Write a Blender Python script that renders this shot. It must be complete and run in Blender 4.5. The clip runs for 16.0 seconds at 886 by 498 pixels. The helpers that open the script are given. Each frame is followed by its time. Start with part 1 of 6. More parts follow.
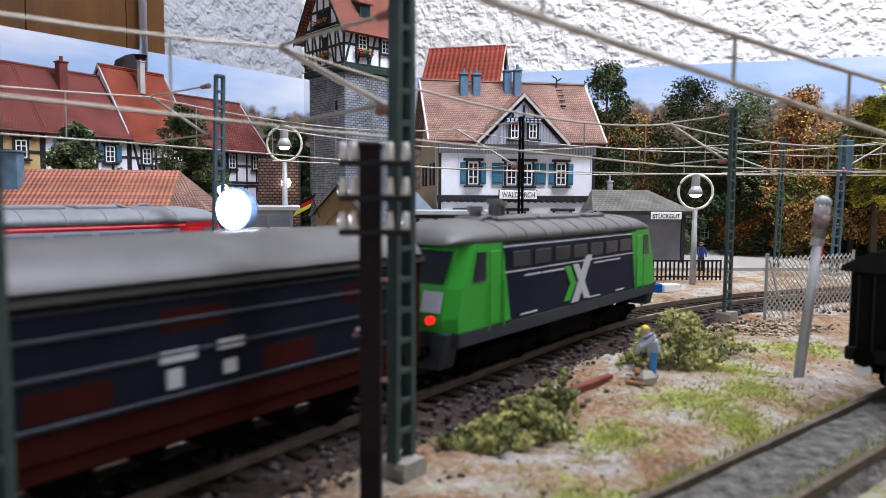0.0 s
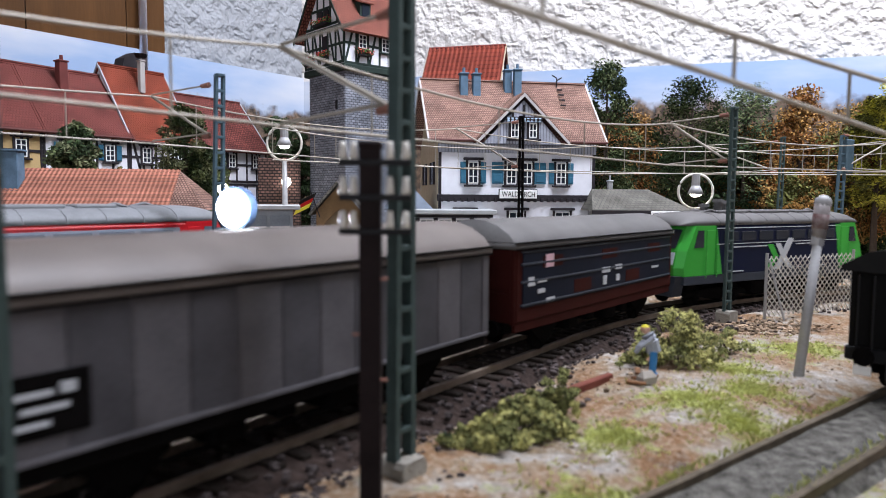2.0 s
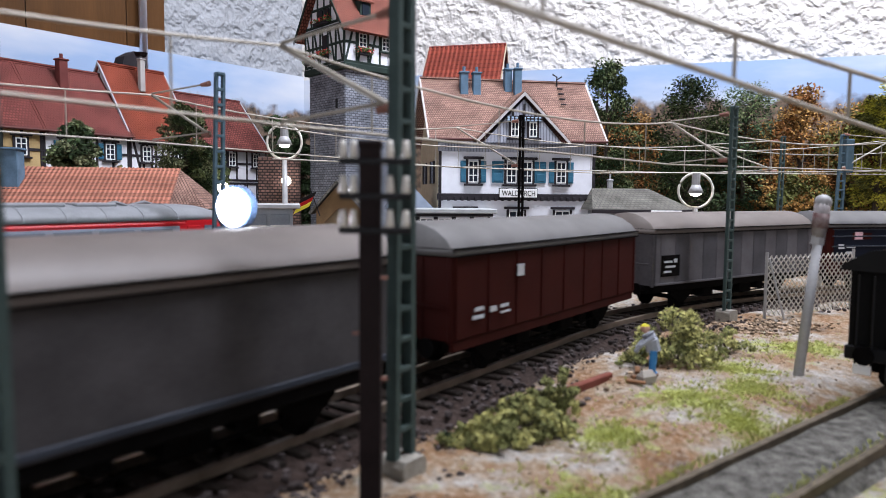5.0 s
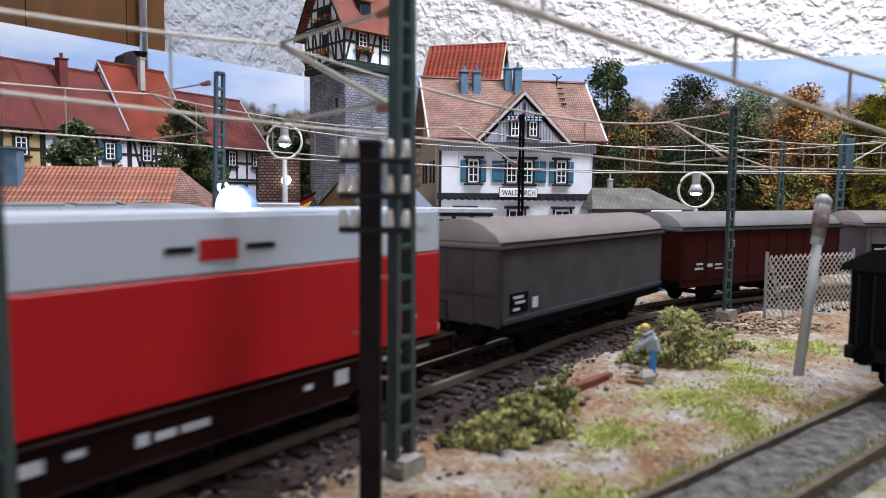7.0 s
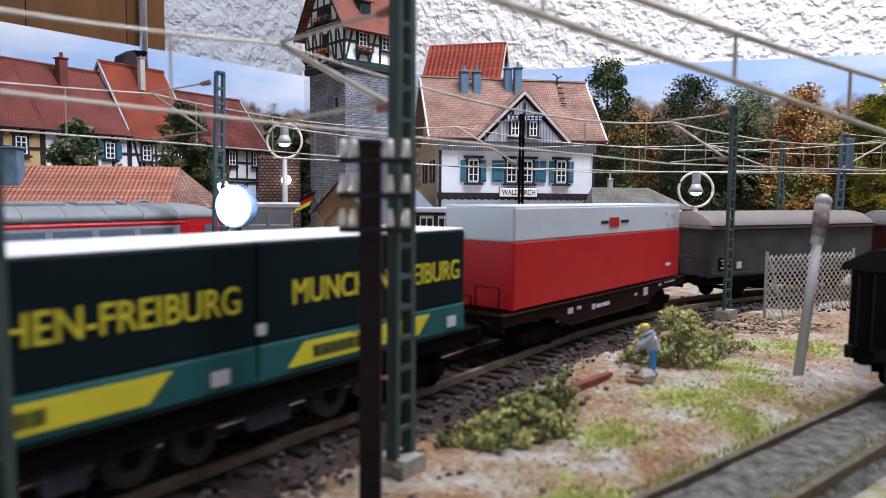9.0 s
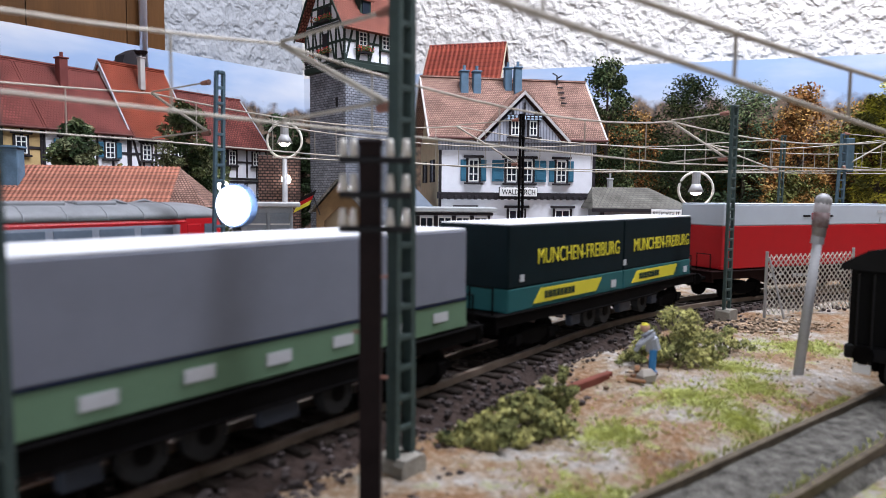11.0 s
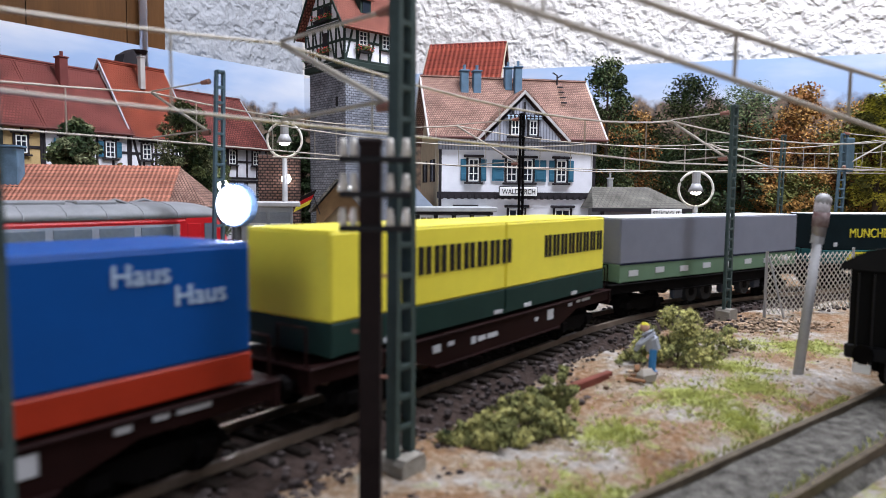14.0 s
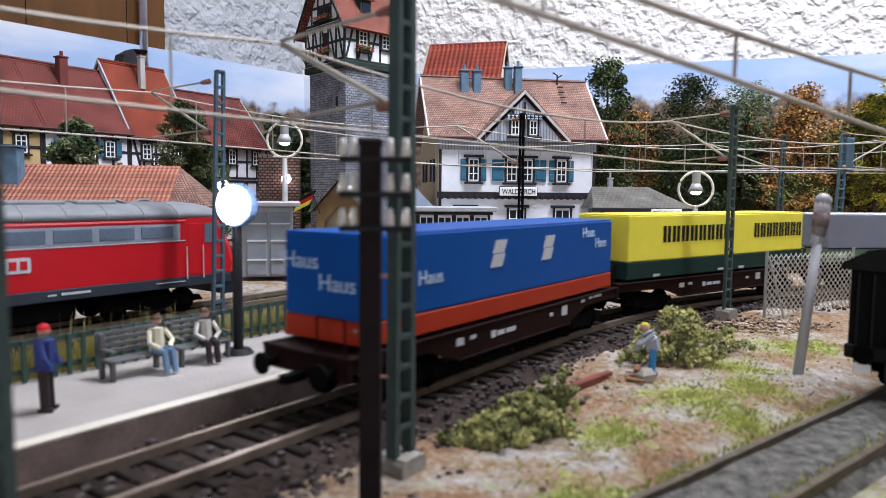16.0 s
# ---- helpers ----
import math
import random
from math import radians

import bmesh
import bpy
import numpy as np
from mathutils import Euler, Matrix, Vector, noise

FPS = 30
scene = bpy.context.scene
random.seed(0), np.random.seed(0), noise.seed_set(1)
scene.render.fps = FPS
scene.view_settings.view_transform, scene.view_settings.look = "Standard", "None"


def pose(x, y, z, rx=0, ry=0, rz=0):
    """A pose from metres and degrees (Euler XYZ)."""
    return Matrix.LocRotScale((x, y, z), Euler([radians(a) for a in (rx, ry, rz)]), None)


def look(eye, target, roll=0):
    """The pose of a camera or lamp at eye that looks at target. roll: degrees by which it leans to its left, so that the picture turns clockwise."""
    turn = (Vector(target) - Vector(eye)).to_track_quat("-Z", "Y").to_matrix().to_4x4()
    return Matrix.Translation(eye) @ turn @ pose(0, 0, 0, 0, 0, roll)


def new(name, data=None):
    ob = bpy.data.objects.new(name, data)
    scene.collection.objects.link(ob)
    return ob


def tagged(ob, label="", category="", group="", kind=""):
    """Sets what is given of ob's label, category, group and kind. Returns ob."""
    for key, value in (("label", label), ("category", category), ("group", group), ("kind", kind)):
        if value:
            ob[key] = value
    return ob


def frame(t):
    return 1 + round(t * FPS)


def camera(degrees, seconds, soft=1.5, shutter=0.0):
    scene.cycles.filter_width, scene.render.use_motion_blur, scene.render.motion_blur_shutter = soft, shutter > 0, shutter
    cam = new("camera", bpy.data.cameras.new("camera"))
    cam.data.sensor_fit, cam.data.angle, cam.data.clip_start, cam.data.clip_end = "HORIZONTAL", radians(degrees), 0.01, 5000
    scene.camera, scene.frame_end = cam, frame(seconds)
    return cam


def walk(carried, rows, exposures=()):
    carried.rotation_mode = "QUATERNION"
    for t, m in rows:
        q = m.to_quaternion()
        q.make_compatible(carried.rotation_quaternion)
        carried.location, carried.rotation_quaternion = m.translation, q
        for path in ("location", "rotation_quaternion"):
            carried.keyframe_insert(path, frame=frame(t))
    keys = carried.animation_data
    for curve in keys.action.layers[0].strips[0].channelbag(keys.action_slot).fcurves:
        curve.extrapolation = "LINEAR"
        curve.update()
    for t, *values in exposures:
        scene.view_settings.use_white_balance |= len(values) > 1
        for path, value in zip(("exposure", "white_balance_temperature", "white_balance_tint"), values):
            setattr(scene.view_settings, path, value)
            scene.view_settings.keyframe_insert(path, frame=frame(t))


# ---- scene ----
# All plan numbers are in metres of the modelled railway, which is built at 1:87.
S = 1 / 87
EYE = Vector((0, 0, 4.352)) * S
cam = camera(65.32, 16.0, soft=0.35, shutter=0.45)
cam.data.dof.use_dof = True
cam.data.dof.focus_distance = 44 * S
cam.data.dof.aperture_fstop = 24.0


def aim(down, roll):
    a = radians(down)
    return look(EYE, EYE + Vector((0, math.cos(a), -math.sin(a))), roll)


# a tripod that sinks a little while the clip runs
walk(cam, [(t, aim(4.29 + 0.29 * p, 0.34 + 0.19 * p)) for t, p in
           ((0, 0), (2, 0.2), (4, 0.4), (6.5, 0.6), (9, 0.74), (12, 0.9), (14, 0.98), (16, 1.0))])

# ---- light: room lamp over the layout, added fill behind and beside the camera
world = bpy.data.worlds.new("room_air")
world.use_nodes = True
scene.world = world
world.node_tree.nodes["Background"].inputs[0].default_value = (0.75, 0.83, 1.0, 1)
world.node_tree.nodes["Background"].inputs[1].default_value = 0.25


def area_lamp(name, eye, target, sx, sy, watts, colour):
    d = bpy.data.lights.new(name, "AREA")
    d.shape, d.size, d.size_y, d.energy, d.color = "RECTANGLE", sx, sy, watts, colour
    ob = new(name, d)
    ob.matrix_world = look(eye, target)
    return ob


area_lamp("ceiling_tube_light", (0.36, 0.31, 0.94), (0.36, 0.78, 0.06), 0.9, 0.1, 19.0, (0.85, 0.91, 1.0))
# fill with no known source, added to brighten the house fronts
area_lamp("window_daylight", (-0.55, -1.95, 0.55), (0.05, 0.6, 0.08), 1.1, 1.1, 14.0, (0.86, 0.92, 1.0))
scene.view_settings.exposure = 0.42
scene.view_settings.use_white_balance = True
scene.view_settings.white_balance_temperature, scene.view_settings.white_balance_tint = 6400, 17

# ---- materials


def mat(name, col, rough=0.6, metal=0.0, var=0.18, scale=1.5, bump=0.0, bscale=12.0, col2=None, emit=0.0, spread=0.25, random_tint=0.0, islands=0.0, shine=0.16):
    """A node material: colour varied by a coarse and a fine noise, roughness and relief by the fine one."""
    m = bpy.data.materials.new(name)
    m.use_nodes = True
    nt, b = m.node_tree, m.node_tree.nodes["Principled BSDF"]
    nd, ln = nt.nodes.new, nt.links.new
    tc, mp = nd("ShaderNodeTexCoord"), nd("ShaderNodeMapping")
    mp.inputs["Scale"].default_value = (87, 87, 87)
    ln(tc.outputs["Object"], mp.inputs["Vector"])
    n1, n2 = nd("ShaderNodeTexNoise"), nd("ShaderNodeTexNoise")
    for n, s, dt in ((n1, scale, 4), (n2, bscale, 3)):
        n.inputs["Scale"].default_value, n.inputs["Detail"].default_value = s, dt
        ln(mp.outputs["Vector"], n.inputs["Vector"])
    ramp = nd("ShaderNodeValToRGB")
    c2 = col2 or tuple(min(1, c * (1 + var)) for c in col)
    c1 = tuple(c * (1 - var) for c in col)
    ramp.color_ramp.elements[0].position, ramp.color_ramp.elements[1].position = 0.5 - spread, 0.5 + spread
    ramp.color_ramp.elements[0].color, ramp.color_ramp.elements[1].color = (*c1, 1), (*c2, 1)
    mix = nd("ShaderNodeMath")
    mix.operation = "MULTIPLY_ADD"
    mix.inputs[1].default_value = 0.3
    add = nd("ShaderNodeMath")
    add.operation = "MULTIPLY_ADD"
    add.inputs[1].default_value = 0.7
    ln(n2.outputs["Fac"], mix.inputs[0])
    mix.inputs[2].default_value = 0.0
    ln(n1.outputs["Fac"], add.inputs[0])
    ln(mix.outputs[0], add.inputs[2])
    ln(add.outputs[0], ramp.inputs["Fac"])
    out = ramp.outputs["Color"]
    if random_tint or islands:
        hsv, src = nd("ShaderNodeHueSaturation"), nd("ShaderNodeNewGeometry" if islands else "ShaderNodeObjectInfo")
        mr = nd("ShaderNodeMapRange")
        k = islands or random_tint
        mr.inputs["To Min"].default_value, mr.inputs["To Max"].default_value = 1 - k, 1 + k
        ln(src.outputs["Random Per Island" if islands else "Random"], mr.inputs["Value"])
        ln(mr.outputs["Result"], hsv.inputs["Value"])
        ln(out, hsv.inputs["Color"])
        out = hsv.outputs["Color"]
    ln(out, b.inputs["Base Color"])
    rr = nd("ShaderNodeMapRange")
    rr.inputs["To Min"].default_value, rr.inputs["To Max"].default_value = max(0.02, rough - 0.1), min(1, rough + 0.1)
    ln(n2.outputs["Fac"], rr.inputs["Value"])
    ln(rr.outputs["Result"], b.inputs["Roughness"])
    b.inputs["Metallic"].default_value = metal
    b.inputs["Specular IOR Level"].default_value = shine
    if bump:
        bp = nd("ShaderNodeBump")
        bp.inputs["Strength"].default_value, bp.inputs["Distance"].default_value = bump, 0.1 * S
        ln(n2.outputs["Fac"], bp.inputs["Height"])
        ln(bp.outputs["Normal"], b.inputs["Normal"])
    if emit:
        b.inputs["Emission Color"].default_value = (*col, 1)
        b.inputs["Emission Strength"].default_value = emit
    return m


def pattern_mat(name, kind, a, b2, mortar, w, h, gap=0.06, rough=0.8, bump=0.6, off=0.5):
    """Courses of small tiles or stones too far off to be pieces; w and h in modelled metres, laid by UV."""
    m = bpy.data.materials.new(name)
    m.use_nodes = True
    nt, bs = m.node_tree, m.node_tree.nodes["Principled BSDF"]
    nd, ln = nt.nodes.new, nt.links.new
    uv, br, no = nd("ShaderNodeUVMap"), nd("ShaderNodeTexBrick"), nd("ShaderNodeTexNoise")
    ln(uv.outputs["UV"], br.inputs["Vector"])
    ln(uv.outputs["UV"], no.inputs["Vector"])
    no.inputs["Scale"].default_value, no.inputs["Detail"].default_value = 0.6, 6
    br.offset = off
    br.inputs["Color1"].default_value, br.inputs["Color2"].default_value, br.inputs["Mortar"].default_value = (*a, 1), (*b2, 1), (*mortar, 1)
    br.inputs["Scale"].default_value, br.inputs["Mortar Size"].default_value = 1.0, gap * h
    br.inputs["Brick Width"].default_value, br.inputs["Row Height"].default_value = w, h
    hs, mr = nd("ShaderNodeHueSaturation"), nd("ShaderNodeMapRange")
    mr.inputs["From Min"].default_value, mr.inputs["From Max"].default_value = 0.3, 0.7
    mr.inputs["To Min"].default_value, mr.inputs["To Max"].default_value = 0.65, 1.3
    ln(no.outputs["Fac"], mr.inputs["Value"])
    ln(mr.outputs["Result"], hs.inputs["Value"])
    ln(br.outputs["Color"], hs.inputs["Color"])
    ln(hs.outputs["Color"], bs.inputs["Base Color"])
    bs.inputs["Roughness"].default_value = rough
    bs.inputs["Specular IOR Level"].default_value = 0.15
    bp = nd("ShaderNodeBump")
    bp.inputs["Strength"].default_value, bp.inputs["Distance"].default_value, bp.invert = bump, 0.06 * S, True
    ln(br.outputs["Fac"], bp.inputs["Height"])
    ln(bp.outputs["Normal"], bs.inputs["Normal"])
    return m


GRASS_CENTRES = ((3.5, 14.0, 0.8), (6.0, 16.3, 1.2), (6.6, 15.0, 0.9), (2.4, 10.8, 1.0), (8.0, 17.4, 0.9), (11.8, 22.5, 1.6), (8.4, 19.5, 0.9), (7.4, 11.2, 0.9), (16, 60, 5))


def ground_mat():
    """Sand, gravel and scatter grass, mixed by noises."""
    m = bpy.data.materials.new("scatter_ground")
    m.use_nodes = True
    nt, b = m.node_tree, m.node_tree.nodes["Principled BSDF"]
    nd, ln = nt.nodes.new, nt.links.new
    tc, mp = nd("ShaderNodeTexCoord"), nd("ShaderNodeMapping")
    mp.inputs["Scale"].default_value = (87, 87, 87)
    ln(tc.outputs["Object"], mp.inputs["Vector"])

    def noise_node(scale, detail=5):
        n = nd("ShaderNodeTexNoise")
        n.inputs["Scale"].default_value, n.inputs["Detail"].default_value = scale, detail
        n.inputs["Roughness"].default_value = 0.65
        ln(mp.outputs["Vector"], n.inputs["Vector"])
        return n.outputs["Fac"]

    def ramp(fac, stops):
        r = nd("ShaderNodeValToRGB")
        while len(r.color_ramp.elements) < len(stops):
            r.color_ramp.elements.new(0.5)
        for e, (p, c) in zip(r.color_ramp.elements, stops):
            e.position, e.color = p, (*c, 1)
        ln(fac, r.inputs["Fac"])
        return r.outputs["Color"]

    def mixed(fac, a, c):
        x = nd("ShaderNodeMix")
        x.data_type = "RGBA"
        ln(fac, x.inputs["Factor"])
        ln(a, x.inputs["A"])
        ln(c, x.inputs["B"])
        return x.outputs["Result"]

    sand = ramp(noise_node(0.4), ((0.32, (0.07, 0.042, 0.026)), (0.42, (0.25, 0.125, 0.05)), (0.49, (0.28, 0.20, 0.125)), (0.57, (0.40, 0.38, 0.35)), (0.64, (0.22, 0.17, 0.11)), (0.74, (0.26, 0.13, 0.06))))
    grains = ramp(noise_node(7.0, 3), ((0.32, (0.03, 0.024, 0.018)), (0.5, (0.24, 0.19, 0.14)), (0.66, (0.6, 0.55, 0.48))))
    half = nd("ShaderNodeValue")
    half.outputs[0].default_value = 0.3
    base = mixed(half.outputs[0], sand, grains)
    grass = ramp(noise_node(5.0, 4), ((0.3, (0.12, 0.135, 0.035)), (0.5, (0.27, 0.29, 0.085)), (0.7, (0.46, 0.45, 0.18))))
    # grass grows in tufts round a few places
    at_ = nd("ShaderNodeAttribute")
    at_.attribute_name = "grass"
    nz = nd("ShaderNodeMath")
    nz.operation = "MULTIPLY_ADD"
    ln(noise_node(1.6), nz.inputs[0])
    nz.inputs[1].default_value, nz.inputs[2].default_value = 3.2, -1.75
    sm = nd("ShaderNodeMath")
    ln(at_.outputs["Fac"], sm.inputs[0])
    ln(nz.outputs[0], sm.inputs[1])
    g = ramp(sm.outputs[0], ((0.25, (0, 0, 0)), (0.6, (1, 1, 1))))
    col = mixed(g, base, grass)
    ln(col, b.inputs["Base Color"])
    b.inputs["Roughness"].default_value = 0.95
    b.inputs["Specular IOR Level"].default_value = 0.1
    bp = nd("ShaderNodeBump")
    bp.inputs["Strength"].default_value, bp.inputs["Distance"].default_value = 0.9, 0.12 * S
    ln(noise_node(6.0, 6), bp.inputs["Height"])
    ln(bp.outputs["Normal"], b.inputs["Normal"])
    return m


def sky_mat():
    """A printed sky with soft cloud over a line of hazy far woods."""
    m = bpy.data.materials.new("printed_sky")
    m.use_nodes = True
    nt, b = m.node_tree, m.node_tree.nodes["Principled BSDF"]
    nd, ln = nt.nodes.new, nt.links.new
    tc, mp, n, r = nd("ShaderNodeTexCoord"), nd("ShaderNodeMapping"), nd("ShaderNodeTexNoise"), nd("ShaderNodeValToRGB")
    mp.inputs["Scale"].default_value = (87 * 0.035, 87 * 0.035, 87 * 0.12)
    ln(tc.outputs["Object"], mp.inputs["Vector"])
    ln(mp.outputs["Vector"], n.inputs["Vector"])
    n.inputs["Scale"].default_value, n.inputs["Detail"].default_value = 1.4, 5
    e = r.color_ramp.elements
    e[0].position, e[0].color, e[1].position, e[1].color = 0.38, (0.29, 0.40, 0.58, 1), 0.62, (0.56, 0.59, 0.63, 1)
    ln(n.outputs["Fac"], r.inputs["Fac"])
    # the woods: brown and grey crowns with an uneven top edge
    crowns, edge, sep = nd("ShaderNodeTexNoise"), nd("ShaderNodeTexNoise"), nd("ShaderNodeSeparateXYZ")
    for t_, k, d_ in ((crowns, 140, 6), (edge, 45, 7)):
        t_.inputs["Scale"].default_value, t_.inputs["Detail"].default_value = k, d_
        ln(tc.outputs["Object"], t_.inputs["Vector"])
    wood = nd("ShaderNodeValToRGB")
    w_ = wood.color_ramp.elements
    w_[0].position, w_[0].color, w_[1].position, w_[1].color = 0.35, (0.045, 0.036, 0.03, 1), 0.68, (0.22, 0.15, 0.10, 1)
    ln(crowns.outputs["Fac"], wood.inputs["Fac"])
    ln(tc.outputs["Object"], sep.inputs["Vector"])
    lift, top = nd("ShaderNodeMath"), nd("ShaderNodeMapRange")
    lift.operation, lift.inputs[1].default_value = "MULTIPLY_ADD", 0.055
    ln(edge.outputs["Fac"], lift.inputs[0])
    ln(sep.outputs["Z"], lift.inputs[2])
    top.inputs["From Min"].default_value, top.inputs["From Max"].default_value = 13.6 * S + 0.0275, 14.6 * S + 0.0275
    top.inputs["To Min"].default_value, top.inputs["To Max"].default_value = 1.0, 0.0
    ln(lift.outputs[0], top.inputs["Value"])
    both = nd("ShaderNodeMix")
    both.data_type = "RGBA"
    ln(top.outputs["Result"], both.inputs["Factor"])
    ln(r.outputs["Color"], both.inputs["A"])
    ln(wood.outputs["Color"], both.inputs["B"])
    ln(both.outputs["Result"], b.inputs["Base Color"])
    b.inputs["Roughness"].default_value = 0.6
    b.inputs["Specular IOR Level"].default_value = 0.2
    return m


def plaster_mat(name, col):
    m = mat(name, col, 0.9, var=0.06, scale=0.3)
    nt, b = m.node_tree, m.node_tree.nodes["Principled BSDF"]
    nd, ln = nt.nodes.new, nt.links.new
    tc, v, n, s = nd("ShaderNodeTexCoord"), nd("ShaderNodeTexNoise"), nd("ShaderNodeTexNoise"), nd("ShaderNodeMath")
    lumps = nd("ShaderNodeMapRange")
    lumps.interpolation_type = "SMOOTHSTEP"
    lumps.inputs["From Min"].default_value, lumps.inputs["From Max"].default_value = 0.33, 0.67
    v.inputs["Scale"].default_value, v.inputs["Detail"].default_value, v.inputs["Distortion"].default_value = 62, 2, 0.2
    n.inputs["Scale"].default_value, n.inputs["Detail"].default_value = 190, 5
    for x in (v, n):
        ln(tc.outputs["Object"], x.inputs["Vector"])
    s.operation, s.inputs[1].default_value = "MULTIPLY_ADD", 0.7
    ln(v.outputs["Fac"], lumps.inputs["Value"])
    ln(n.outputs["Fac"], s.inputs[0])
    ln(lumps.outputs["Result"], s.inputs[2])
    bp = nd("ShaderNodeBump")
    bp.inputs["Strength"].default_value, bp.inputs["Distance"].default_value = 0.7, 0.006
    ln(s.outputs[0], bp.inputs["Height"])
    ln(bp.outputs["Normal"], b.inputs["Normal"])
    return m


def wood_mat():
    m = mat("varnished_wood", (0.085, 0.037, 0.011), 0.4, var=0.4, scale=0.5)
    nt = m.node_tree
    for n in nt.nodes:
        if n.type == "MAPPING":
            n.inputs["Scale"].default_value = (87, 87, 87 * 0.06)
    return m


GROUND = ground_mat()
SKY, WOOD = sky_mat(), wood_mat()
# second plaster is greyed: the left wall's shade is put into its colour
PLASTER, PLASTER_SHADED = plaster_mat("rough_plaster", (0.60, 0.575, 0.535)), plaster_mat("rough_grey_plaster", (0.33, 0.345, 0.36))
WHITE = mat("white_paint", (0.8, 0.8, 0.78), 0.5, var=0.06)
BLACK = mat("black_plastic", (0.012, 0.012, 0.013), 0.55)
STEEL = mat("rail_steel", (0.34, 0.27, 0.21), 0.4, 0.7, var=0.35, scale=2.0)
SLEEPER = mat("dark_sleeper", (0.022, 0.016, 0.012), 0.85, var=0.4, bump=0.4, random_tint=0.3)
BALLAST = mat("brown_ballast", (0.028, 0.018, 0.014), 0.95, var=0.55, scale=6, bump=1.0, bscale=5, col2=(0.058, 0.039, 0.032))
MAST = mat("grey_green_mast", (0.06, 0.09, 0.085), 0.5, 0.2, var=0.25, bump=0.2)
MASTBLUE = mat("blue_grey_mast", (0.08, 0.13, 0.16), 0.5, 0.2, var=0.25)
CONCRETE = mat("weathered_concrete", (0.30, 0.28, 0.24), 0.9, var=0.3, bump=0.5)
WIRE = mat("nickel_wire", (0.36, 0.33, 0.275), 0.55, 0.3, var=0.15)
GALV = mat("galvanised_tube", (0.40, 0.40, 0.40), 0.5, 0.2, var=0.2)
RUSTPOST = mat("dark_brown_post", (0.016, 0.011, 0.011), 0.6, 0.1, shine=0.06, var=0.4)
PORCELAIN = mat("porcelain", (0.68, 0.66, 0.6), 0.25, var=0.1)
RUSTRED = mat("rust_red_frame", (0.015, 0.0055, 0.005), 0.6, shine=0.06, var=0.35, scale=1.2)
UNDER = mat("dirty_black_frame", (0.004, 0.0035, 0.0035), 0.75, shine=0.04, var=0.5, scale=3)
UVMATS = set()

# ---- mesh tools


